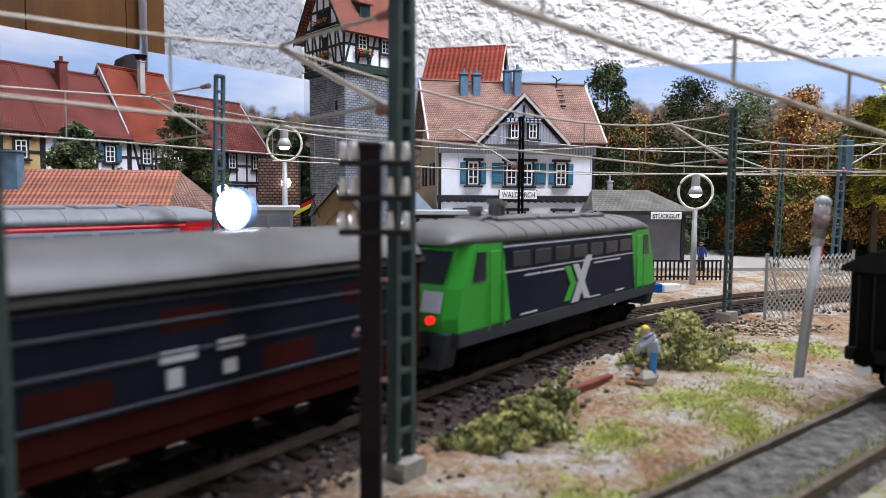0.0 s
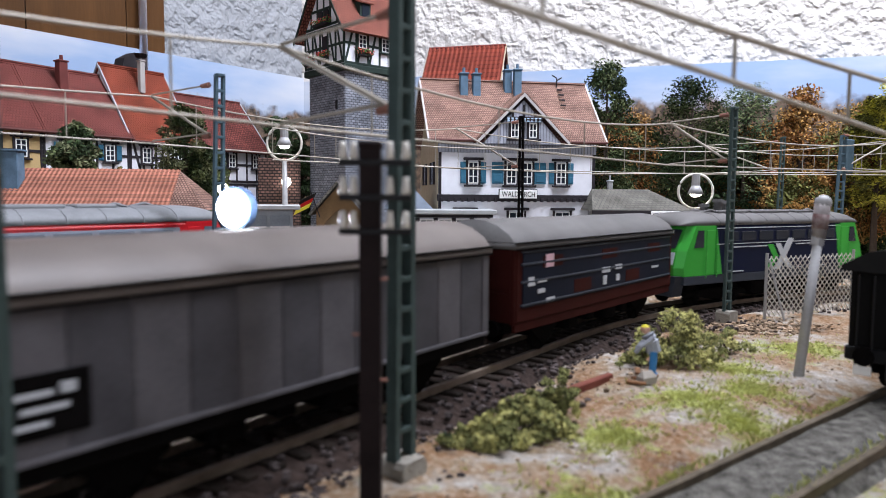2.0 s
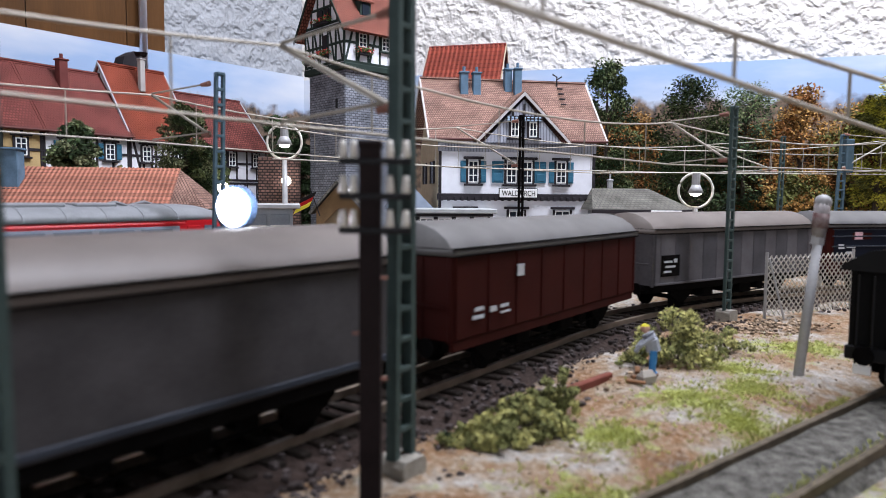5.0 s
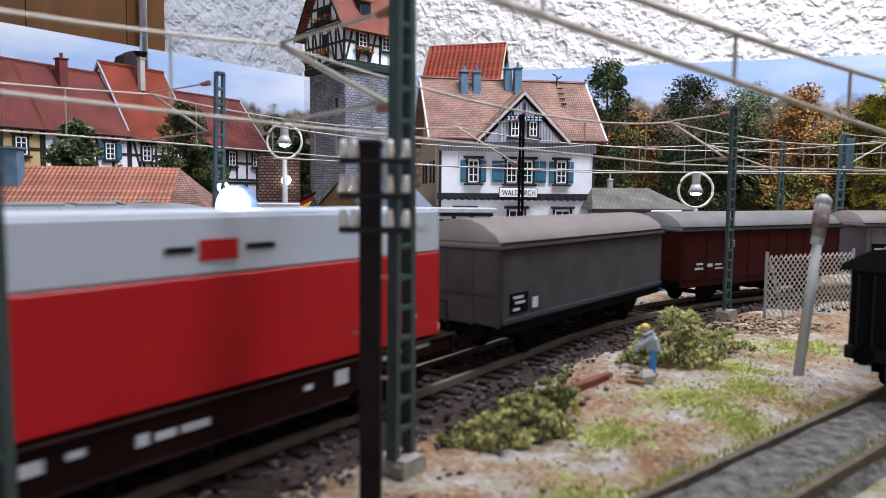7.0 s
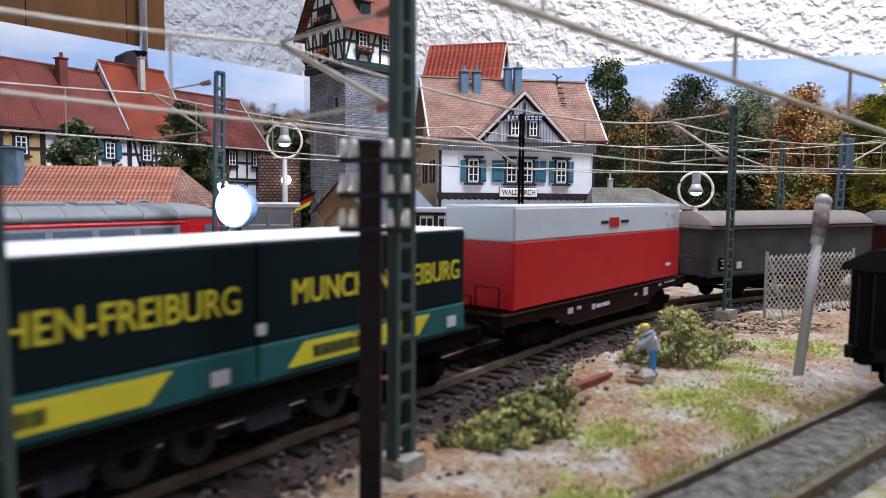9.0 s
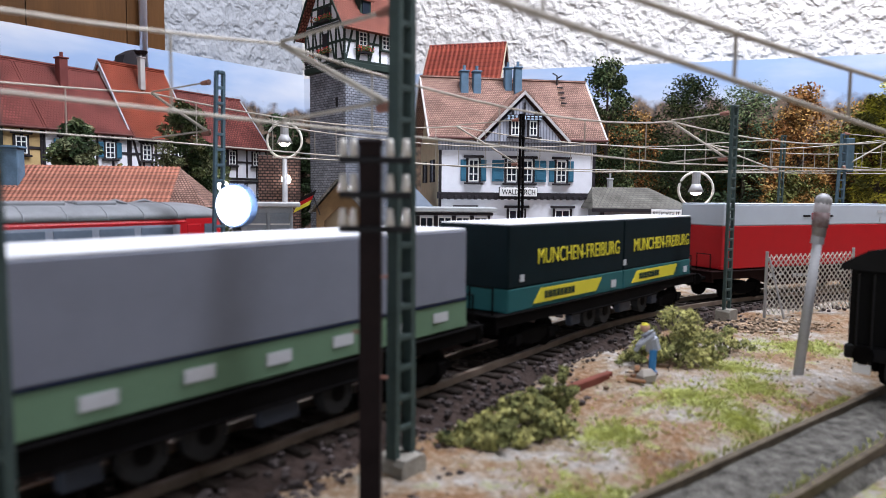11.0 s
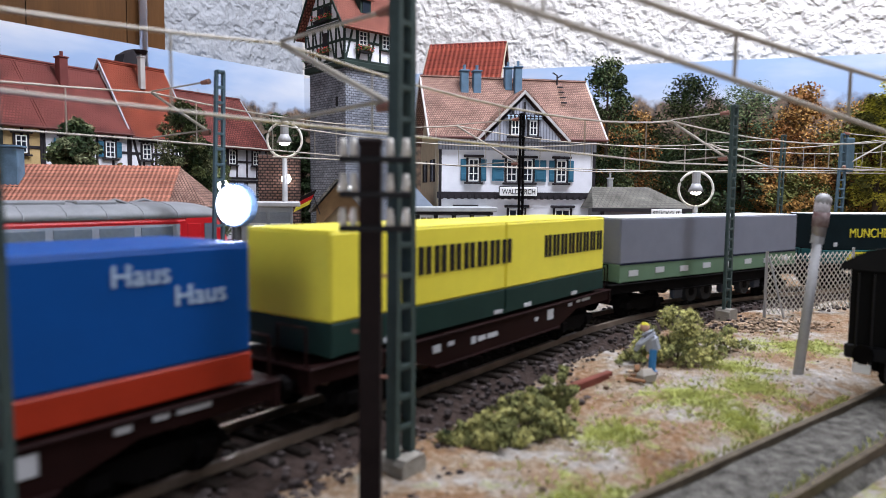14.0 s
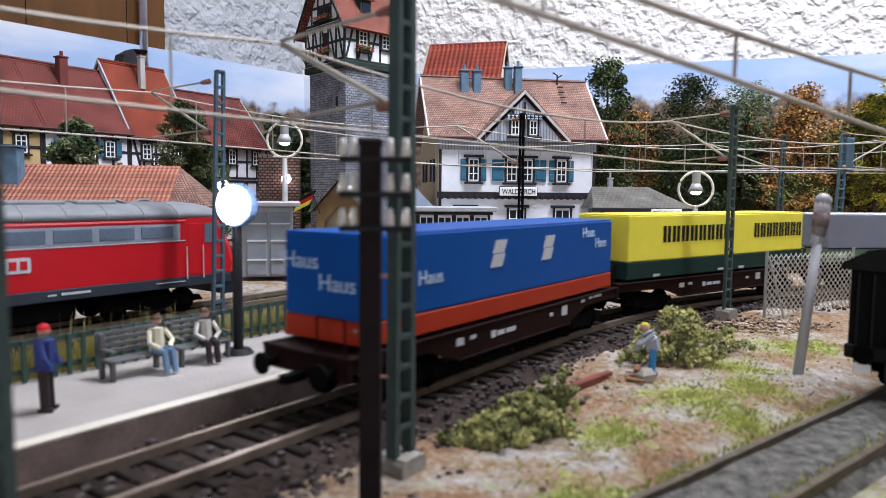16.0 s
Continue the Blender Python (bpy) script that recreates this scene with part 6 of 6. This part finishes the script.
part("top_storey", M().box(-0.2, 5.8, -0.2, 5.8, 15.25, 18.6), LIME, tw)
beams(tw, -0.2, 5.8, 15.35, 18.5, -0.22, 1.2, 2, True, 4, TOWERWOOD)
for i in range(6):
    y = -0.2 + i * 1.2
    part("beam", M().box(-0.27, -0.18, y - 0.1, y + 0.1, 15.3, 18.5), TOWERWOOD, tw)
    if i < 5:
        part("brace", M().add([(-0.26, y + 0.1, 15.4), (-0.26, y + 0.3, 15.4), (-0.26, y + 1.1, 18.4), (-0.26, y + 0.9, 18.4), (-0.18, y + 0.1, 15.4), (-0.18, y + 0.3, 15.4), (-0.18, y + 1.1, 18.4), (-0.18, y + 0.9, 18.4)], [(0, 1, 2, 3), (4, 5, 6, 7), (0, 1, 5, 4), (1, 2, 6, 5), (2, 3, 7, 6), (3, 0, 4, 7)]), TOWERWOOD, tw)
for z in (15.4, 16.9, 18.4):
    part("beam", M().box(-0.28, -0.18, -0.2, 5.8, z - 0.1, z + 0.1), TOWERWOOD, tw)
for x in (1.6, 4.0):
    window(tw, x, 17.2, 0.8, 1.1, -0.24, None, TOWERWOOD)
part("window", M().box(-0.3, -0.2, 2.2, 3.0, 16.6, 17.8), DARKGLASS, tw)
part("slit_window", M().box(-0.06, 0.02, 1.1, 1.35, 11.6, 12.4), BLACK, tw)
part("slit_window", M().box(4.3, 4.55, -0.06, 0.02, 11.5, 12.3), BLACK, tw)
# its roof: the ridge runs back from a half-timbered gable
part("gable_wall", M().prism([(-0.2, 18.6), (5.8, 18.6), (2.8, 23.0)], -0.2, 5.8, "x"), LIME, tw, "half-timbered gable")
for y0 in (-1.0, 6.6):
    q = [(-0.85, y0, 17.75), (6.5, y0, 17.75), (6.5, 2.8, 23.35), (-0.85, 2.8, 23.35)]
    part("roof", M().slab(*(q if y0 < 0 else q[::-1]), 0.22), TILE_TOWER, tw)
    part("verge_board", M().slab(*[(x, y, z) for x, y, z in ((-0.9, y0, 17.5), (-0.9, y0, 17.8), (-0.9, 2.8, 23.4), (-0.9, 2.8, 23.1))], 0.08), TOWERWOOD, tw)
for z in (18.7, 20.1, 21.4):
    e = 3.0 * (23.0 - z) / 4.4 - 0.05
    part("beam", M().box(-0.28, -0.18, 2.8 - e, 2.8 + e, z - 0.1, z + 0.1), TOWERWOOD, tw)
for y in (0.8, 1.8, 2.8, 3.8, 4.8):
    part("beam", M().box(-0.27, -0.18, y - 0.09, y + 0.09, 18.6, 23.0 - abs(y - 2.8) * 1.47 - 0.1), TOWERWOOD, tw)
for y in (2.3, 3.3):
    part("window", M().box(-0.3, -0.2, y - 0.32, y + 0.32, 18.95, 19.95), DARKGLASS, tw)
dm = part("dormer", M().box(1.6, 2.7, 0.1, 2.2, 19.2, 20.6), TOWERWOOD, tw, "small dark dormer")
part("dormer_roof", M().slab((1.4, -0.15, 20.55), (2.9, -0.15, 20.55), (2.9, 2.4, 21.6), (1.4, 2.4, 21.6), 0.14), TILE_TOWER, dm)
part("dormer_window", M().box(1.8, 2.5, 0.04, 0.1, 19.4, 20.4), DARKGLASS, dm)


def leaves(m, c, r, n, size, rnd, flat=0.75):
    for _ in range(n):
        d = Vector((rnd.gauss(0, 1), rnd.gauss(0, 1), rnd.gauss(0, 1))).normalized()
        p = Vector(c) + Vector((d.x, d.y, d.z * flat)) * r * rnd.uniform(0.55, 1.05)
        a = Vector((rnd.gauss(0, 1), rnd.gauss(0, 1), rnd.gauss(0, 1))).normalized()
        b = a.orthogonal().normalized() * size * rnd.uniform(0.5, 1.2)
        a = a * size * rnd.uniform(0.6, 1.3)
        m.add([p - a, p + b * 0.6, p + a, p - b * 0.6], [(0, 1, 2, 3)])


def flower_box(t, x, y, z, w, rnd, along_y=False):
    g, f = M(), M()
    for i in range(5):
        k = (i / 4 - 0.5) * w
        c = (x, y + k, z) if along_y else (x + k, y, z)
        leaves(g, c, 0.4, 40, 0.12, rnd)
        leaves(f, (c[0], c[1], c[2] + 0.08), 0.42, 26, 0.1, rnd)
    bx = part("flower_box", M().box(x - (0.15 if along_y else w / 2), x + (0.15 if along_y else w / 2), y - (w / 2 if along_y else 0.15), y + (w / 2 if along_y else 0.15), z - 0.35, z - 0.1, 0.03), TIMBER, t)
    part("foliage", g, PLANT, bx)
    part("blossom", f, FLOWER, bx)


rnd = random.Random(11)
flower_box(tw, -0.5, 2.6, 16.2, 1.4, rnd, True)
flower_box(tw, -0.5, 4.9, 15.9, 1.0, rnd, True)
flower_box(tw, -0.55, 2.8, 19.0, 2.2, rnd, True)
flower_box(tw, 1.6, -0.5, 16.3, 1.1, rnd)

# house behind the station
hb = thing("village_house", "house with a deep red pantile roof and timbered gable", "house", -2.0, 62, 0, -15, "village houses")
gable_walls(hb, 6.6, 7, 13.2, 18.0, LIME)
gable_roof(hb, 6.6, 7, 13.2, 18.0, TILE_RED, 0.4, 0.3, BEIGE, TILE_DEEP)
for y0, y1 in ((1.2, 3.0), (5.8, 4.0)):
    part("brace", M().prism([(y0, 13.2), (y0 + 0.25, 13.2), (y1 + 0.2, 16.9), (y1, 16.9)], 6.6, 6.7, "x"), TIMBER, hb)

# the row of half-timbered houses, receding along the street
ROW, RH = Vector((-31, 45)), 58.0
RU = Vector((math.cos(radians(RH)), math.sin(radians(RH))))


def row_house(k0, k1, eave, ridge, wall, roof, label, seed, depth=7.5, shutters=None, verge=None):
    p = ROW + RU * k0
    w = k1 - k0
    t = thing("timbered_house", label, "house", p.x, p.y, 0, RH, "timbered houses of the street")
    gable_walls(t, w, depth, eave, ridge, wall)
    gable_roof(t, w, depth, eave, ridge, roof, 0.55, 0.1, verge or mat("grey_verge", (0.38, 0.4, 0.44), 0.7))
    beams(t, 0.1, w - 0.1, 5.6, eave - 0.35, -0.02, 1.25, 2, True, seed)
    beams(t, 0.1, w - 0.1, 2.4, 5.3, -0.02, 1.25, 2, True, seed + 1)
    n = max(1, int(w / 2.6))
    for i in range(n):
        window(t, (i + 0.5) * w / n, 7.5, 0.75, 1.2, -0.06, shutters, TIMBER, 2, 3)
    return t


ha = row_house(-7, 5.0, 9.4, 13.9, OCHRE, TILE_RED, "ochre half-timbered house with weathered red roof", 2, verge=TILE_RED)
ha2 = row_house(5.0, 11.7, 9.4, 13.9, LIME, TILE_RED, "white half-timbered house with weathered red roof", 5, shutters=SHUTTER, verge=TILE_RED)
chimney(ha2, 3.0, 2.6, 12.2, 14.3, 0.65)
hb2 = row_house(11.7, 17.6, 9.4, 14.9, LIME, TILE_ORANGE, "white half-timbered house with orange roof", 8)
chimney(hb2, 2.9, 2.4, 12.8, 15.4, 0.45, mat("pale_chimney", (0.4, 0.38, 0.36), 0.8))
part("stork_nest", M().tube([(2.9, 2.4, 15.7), (2.9, 2.4, 16.0)], 0.4, 10, 0.55), RUSTPOST, hb2)
part("roof_turret", M().prism([(2.0, 14.3), (4.6, 14.3), (4.3, 15.8), (3.4, 16.4), (2.4, 15.8)], 3.9, 5.2, "y"), TIMBER, hb2)
hc = row_house(17.6, 26.2, 9.0, 13.4, LIME, TILE_RED, "white half-timbered house at the street's end", 12)

# shed with pantiles behind the red locomotive
sd = thing("pantile_shed", "low shed with clay pantiles and a brick chimney", "shed", -26.5, 37.0, 0, 8)
part("wall", M().box(0.5, 12.2, 0.3, 6, 0, 3.6), BEIGE, sd)
part("roof", M().loft([[(0, -0.3, 3.5), (13.4, -0.3, 3.5), (13.4, 6.3, 3.5), (0, 6.3, 3.5)], [(0.2, 2.9, 5.75), (11.3, 2.9, 5.75), (11.3, 3.1, 5.75), (0.2, 3.1, 5.75)]]), TILE_BROWN, sd)
part("tiles", pantiles(11.3, -0.35, 3.58, 2.95, 5.85, 0.05, 0.25, 0.33, 0.032), TILE_CLAY, sd)
chimney(sd, 2.6, 1.6, 4.2, 6.7, 0.9, BLUECHIM, False)
# kiosk with grey doors
kk = thing("kiosk", "small grey kiosk with framed doors and flat roof", "kiosk", -10.5, 36, -0.1, 12)
part("wall", M().box(0, 2.6, 0, 2.2, 0, 3.7), mat("pale_grey_kiosk_wall", (0.36, 0.39, 0.42), 0.7, var=0.2), kk)
part("roof", M().box(-0.35, 3.0, -0.4, 2.5, 3.7, 3.95, 0.05), GALV, kk)
for x in (0.75, 1.95):
    d_ = part("door", M().box(x - 0.5, x + 0.5, -0.06, 0.0, 0.1, 3.4, 0.02), mat("grey_kiosk_door", (0.30, 0.34, 0.38), 0.5, var=0.2), kk)
    for z in (0.9, 1.9, 2.8):
        part("door_rail", M().box(x - 0.5, x + 0.5, -0.1, -0.05, z - 0.04, z + 0.04), WHITE, d_)
rb = thing("stone_ruin", "brown rubble stone wall beside the tower", "wall", -16.2, 60.5, 0, 5)
part("wall", M().box(0, 3.6, 0, 1.2, 0, 7.6, 0.1), RUBBLE, rb)

# dark houses among the trees
for x, y, w, e, r in ((22.0, 60.5, 5.2, 3.3, 5.0), (33.0, 56, 4.0, 3.6, 5.4)):
    dh = thing("brick_house", "dark brick house half hidden by trees", "house", x, y, 0, -4, "houses in the wood")
    gable_walls(dh, w, 5, e, r, RUBBLE)
    gable_roof(dh, w, 5, e, r, RUBBLE, 0.3, 0.3, TIMBER)
    for i in range(3):
        for z in (1.4, 3.0):
            window(dh, w * (i + 0.5) / 3, z, 0.7, 1.0, 0.0, None, None, 2, 2)

# ---- trees and bushes
BARK = mat("grey_brown_bark", (0.08, 0.06, 0.045), 0.9, var=0.4, bump=0.5)
LEAF = {
    "dark": mat("dark_green_foliage", (0.03, 0.05, 0.02), 0.8, var=0.5, islands=0.8),
    "green": mat("mid_green_foliage", (0.095, 0.12, 0.05), 0.8, var=0.5, islands=0.8),
    "olive": mat("olive_foliage", (0.10, 0.105, 0.03), 0.8, var=0.5, islands=0.8),
    "pale": mat("grey_green_foliage", (0.17, 0.19, 0.10), 0.8, var=0.5, islands=0.8),
    "rust": mat("rusty_foliage", (0.20, 0.085, 0.025), 0.8, var=0.5, islands=0.75),
    "gold": mat("golden_foliage", (0.27, 0.15, 0.045), 0.8, var=0.5, islands=0.75),
    "lime": mat("yellow_green_foliage", (0.33, 0.31, 0.05), 0.8, var=0.5, islands=0.75),
}


def tree(x, y, z, h, w, kinds, label, seed, clumps=110, per=120, size=0.135, trunk=0.25):
    r = random.Random(seed)
    t = thing("tree", label, "tree", x, y, z, r.uniform(0, 360), "model trees")
    th = h * trunk
    m = M()
    m.tube([(0, 0, -0.2), (0.1, 0, th), (0.0, 0.1, h * 0.6), (0.05, 0, h * 0.85)], 0.05 * h ** 0.5 + 0.1, 7, 0.05)
    part("trunk", m, BARK, t)
    crowns = {k: M() for k in kinds}
    for i in range(clumps):
        a = r.uniform(0, 2 * math.pi)
        k = r.uniform(0.0, 1.0)
        rad = w / 2 * (math.sin(math.pi * min(0.97, 0.18 + 0.8 * k)) ** 0.6) * r.uniform(0.35, 1.0)
        c = Vector((rad * math.cos(a), rad * math.sin(a), th + (h - th) * (0.04 + 0.92 * k)))
        if i % 3 == 0:
            part("limb", M().tube([(0, 0, max(th * 0.7, c.z - rad * 0.8)), c * 0.5 + Vector((0, 0, c.z * 0.45)), c], 0.07, 5, 0.025), BARK, t)
        cr = w * r.uniform(0.11, 0.2)
        kind = kinds[int(r.random() * len(kinds))]
        leaves(crowns[kind], c, cr, per, size, r)
    for k, mm in crowns.items():
        if mm.v:
            part("crown", mm, LEAF[k], t)
    return t


for i, (x, y, h, w, kinds, label) in enumerate((
        (13.3, 57.0, 15.8, 5.0, ("dark", "green"), "tall dark green tree behind the station"),
        (11.2, 60.0, 11.0, 4.0, ("dark", "dark", "green"), "dark green tree beside the station roof"),
        (20.6, 58.0, 14.4, 7.6, ("dark", "green"), "broad dark green tree with gaps"),
        (24.8, 57.5, 13.8, 7.6, ("green", "dark", "dark"), "broad mid green tree"),
        (17.0, 64.0, 12.6, 8.0, ("rust", "rust", "gold"), "rust-brown autumn tree in the wood"),
        (27.6, 54.0, 13.0, 5.6, ("rust", "gold"), "tall golden-brown autumn tree"),
        (31.2, 53.0, 11.6, 7.0, ("gold", "olive", "rust"), "spreading golden autumn tree"),
        (26.6, 51.5, 6.6, 5.0, ("gold", "olive"), "low golden autumn tree"),
        (30.9, 49.5, 12.0, 4.4, ("lime", "olive", "lime"), "yellow-green tree at the layout's edge"),
        (34.6, 52.5, 15.0, 5.2, ("lime", "lime", "green"), "tall yellow-green tree at the edge"),
        (27.0, 61.0, 11.0, 6.5, ("rust", "olive", "gold"), "autumn tree between broad green trees"),
        (34.0, 58.0, 10.5, 6.0, ("rust", "olive"), "rusty autumn tree in the wood"),
        (-22.9, 43.5, 9.0, 3.0, ("green", "pale", "dark"), "green tree before the timbered houses"),
        (-18.2, 49.0, 10.8, 3.8, ("dark", "green", "pale"), "dark tree beside the orange roof"),
        (-17.6, 51.5, 8.2, 3.6, ("green", "green", "dark"), "dark green tree in the street"),
        (-12.9, 63.0, 10.4, 2.6, ("dark",), "dark narrow tree beside the tower"),
        (-17.5, 74.0, 13.0, 5.0, ("dark", "dark"), "dark far trees before the printed sky"),
        (18.5, 55.5, 3.6, 5.0, ("dark", "dark", "green"), "low dark undergrowth at the wood's edge"),
        (23.8, 54.0, 4.0, 5.0, ("dark", "dark", "rust"), "low dark undergrowth at the wood's edge"),
        (28.4, 56.5, 4.2, 5.5, ("dark", "olive"), "low dark undergrowth at the wood's edge"),
        (33.2, 54.0, 4.2, 5.0, ("dark", "olive"), "low dark undergrowth at the wood's edge"),
        (15.0, 68.0, 9.0, 6.5, ("dark", "rust"), "dark undergrowth tree in the wood"),
        (21.0, 66.0, 9.0, 7.0, ("dark", "dark"), "dark tree deep in the wood"),
        (27.5, 63.5, 9.5, 7.0, ("dark", "rust"), "dark tree deep in the wood"),
        (36.0, 64.0, 9.5, 7.0, ("dark", "olive"), "dark tree deep in the wood"),
        (17.5, 69.5, 12.0, 7.5, ("rust", "dark", "rust"), "brown autumn tree deep in the wood"),
        (24.0, 67.5, 10.5, 8.0, ("dark", "dark", "rust"), "dark tree deep in the wood"),
        (31.5, 66.0, 10.5, 8.0, ("dark", "rust"), "dark tree deep in the wood"))):
    tree(x, y, -0.2, h, w, kinds, label, 40 + i, trunk=0.12 if y > 50 else 0.3)


def bush(x, y, z, w, h, kinds, label, seed, n=34, per=44, size=0.07):
    r = random.Random(seed)
    t = thing("bush", label, "bush", x, y, z, 0, "bushes beside the track")
    part("stem", M().tube([(0, 0, -0.15), (0.1, 0, h * 0.5)], 0.05, 5, 0.02).tube([(0.1, 0.1, -0.15), (-0.3, 0, h * 0.5)], 0.04, 5, 0.02), BARK, t)
    crowns = {k: M() for k in kinds}
    for _ in range(n):
        a, k = r.uniform(0, 2 * math.pi), r.random() ** 0.6
        rad = w / 2 * k
        c = (rad * math.cos(a), rad * math.sin(a) * 0.7, r.uniform(0.05, 1.0) * h * (1.05 - 0.75 * k * k))
        leaves(crowns[kinds[int(r.random() * len(kinds))]], c, w * r.uniform(0.07, 0.13), per, size, r)
    for k, mm in crowns.items():
        if mm.v:
            part("foliage", mm, LEAF[k], t)


LEAF["sage"] = mat("sage_foliage", (0.30, 0.285, 0.10), 0.9, var=0.5, islands=0.75)
LEAF["moss"] = mat("moss_foliage", (0.15, 0.155, 0.055), 0.9, var=0.5, islands=0.75)
bush(0.95, 13.5, -0.6, 1.5, 0.5, ("moss", "sage", "moss"), "low olive bush beside the track", 1, 46, 56)
bush(1.85, 14.2, -0.58, 1.7, 0.75, ("sage", "moss", "moss"), "spreading olive green bush", 2, 60, 60)
bush(2.45, 15.2, -0.55, 1.2, 1.15, ("moss", "sage"), "upright olive green bush", 7, 40, 56)
bush(0.1, 13.3, -0.75, 0.9, 0.35, ("moss", "dark"), "small dark weed at the ballast edge", 8, 16, 40)
bush(6.85, 19.9, -0.45, 2.5, 1.55, ("sage", "moss", "sage"), "bushy green shrub behind the worker", 3, 80, 60)
bush(5.6, 19.4, -0.5, 1.2, 1.0, ("moss", "sage"), "small dark shrub beside the worker", 4, 18)
bush(9.0, 21.4, -0.45, 1.5, 0.9, ("sage", "moss"), "low shrub on sandy ground", 5, 18)
bush(-20.5, 44.0, 5.6, 0.9, 0.7, ("gold", "moss"), "small flowering plant above the shed roof", 6, 12)

# grass tufts on the foreground
tf = M()
r_ = random.Random(9)
for gx_, gy_, rr_ in GRASS_CENTRES[:7]:
    for _ in range(700):
        a, k = r_.uniform(0, 2 * math.pi), rr_ * 0.75 * abs(r_.gauss(0, 1))
        x, y = gx_ + k * math.cos(a), gy_ + k * math.sin(a)
        if min(near_line(x, y, line, -20, 30), near_line(x, y, side_line, -10, 15)) < 1.5:
            continue
        z = ground_height(x, y)
        for _ in range(3):
            dx, dy, hh = r_.uniform(-0.1, 0.1), r_.uniform(-0.1, 0.1), r_.uniform(0.03, 0.1)
            tf.add([(x - 0.02, y, z - 0.03), (x + 0.02, y, z - 0.03), (x + dx, y + dy, z + hh)], [(0, 1, 2)])
for _ in range(800):
    k, o = r_.uniform(-7, 8), r_.choice((0.98, 0.98, -0.6)) + r_.gauss(0, 0.07)
    p, a = side_line(k, o)
    for _ in range(2):
        dx, dy, hh = r_.uniform(-0.06, 0.06), r_.uniform(-0.06, 0.06), r_.uniform(0.0, 0.05)
        tf.add([(p.x - 0.02, p.y, -0.5), (p.x + 0.02, p.y, -0.5), (p.x + dx, p.y + dy, -0.42 + hh)], [(0, 1, 2)])
solid("grass_tufts", tf, mat("fresh_scatter_grass", (0.44, 0.46, 0.15), 0.9, var=0.3, islands=0.4), "short yellow-green grass tufts on sand", "grass", kind="stuff")
for k, (x, y, a, w) in enumerate(((5.0, 17.9, 20, 0.8), (5.25, 18.25, 75, 0.6), (4.75, 17.5, -30, 0.5))):
    solid("plank_scrap", M().box(0, w, -0.07, 0.07, 0.0, 0.07, 0.015), mat("weathered_plank", (0.20, 0.10, 0.05), 0.85, var=0.3), "short weathered plank on the sand", "plank", x, y, ground_height(x, y) + 0.02, a, "planks beside the worker")
solid("tool_bag", M().loft([[(-0.22, -0.12, 0), (0.22, -0.12, 0), (0.22, 0.12, 0), (-0.22, 0.12, 0)], [(-0.24, -0.13, 0.18), (0.24, -0.13, 0.18), (0.24, 0.13, 0.18), (-0.24, 0.13, 0.18)], [(-0.16, -0.03, 0.32), (0.16, -0.03, 0.32), (0.16, 0.03, 0.32), (-0.16, 0.03, 0.32)]]), mat("pale_canvas", (0.34, 0.31, 0.27), 0.85, var=0.2), "pale canvas bag on the sand beside the worker", "bag", 5.3, 17.6, ground_height(5.3, 17.6), 30)
sc = M()
for _ in range(2200):
    x, y = r_.uniform(0.0, 17), r_.uniform(8.5, 27)
    if min(near_line(x, y, line, -20, 30), near_line(x, y, side_line, -10, 15)) < 1.9:
        continue
    rr = r_.uniform(0.015, 0.05) * (1.8 if r_.random() < 0.03 else 1)
    sc.ball((x, y, ground_height(x, y) + rr * 0.3), rr, 5, 3, (1, r_.uniform(0.6, 1.2), 0.7))
for _ in range(700):
    x, y = r_.gauss(12.4, 1.1), r_.gauss(26.6, 0.7)
    rr = r_.uniform(0.03, 0.1)
    sc.ball((x, y, ground_height(x, y) + rr * 0.4), rr, 5, 3, (1, r_.uniform(0.5, 1.2), 0.6))
solid("loose_stones", sc, mat("loose_ground_stones", (0.30, 0.22, 0.15), 0.95, var=0.4, islands=0.7), "loose crumbs of stone and earth on the ground", "stones", kind="stuff")

cr = M()
for _ in range(700):
    p, a = line(r_.uniform(-16, 5), -1.7 - abs(r_.gauss(0, 0.55)))
    rr = r_.uniform(0.02, 0.075)
    cr.ball((p.x, p.y, ground_height(p.x, p.y) + rr * 0.35), rr, 4, 3, (1, r_.uniform(0.5, 1.4), r_.uniform(0.5, 1.0)))
solid("ballast_crumbs", cr, GRAVEL, "dark ballast crumbs spilled beside the track", "stones", kind="stuff")

# ---- above the left board: wooden cupboard front and a chrome pipe on the wall
cw = CORNER + off_l
cp = thing("wooden_cupboard", "varnished brown plank front on the wall", "cupboard", 0, 0, 0)
for k0, k1 in ((17.6, 21.5), (21.6, 30.5), (30.6, 41.5), (41.6, 60)):
    part("plank", upright(wall_run(cw + LEFT * k0 + Vector((0.787, -0.617)) * 0.5, LEFT, k1 - k0, 0.45), 17.0, 60), WOOD, cp)
pp = cw + LEFT * 20.3 + Vector((0.787, -0.617)) * 1.3
pt = thing("chrome_pipe", "bright chrome pipe in front of the planks", "pipe", pp.x, pp.y, 0)
part("pipe", M().tube([(0, 0, 16), (0, 0, 60)], 0.38, 14), mat("polished_chrome", (0.85, 0.85, 0.9), 0.38, 0.8, var=0.05), pt, smooth=True)

motions()
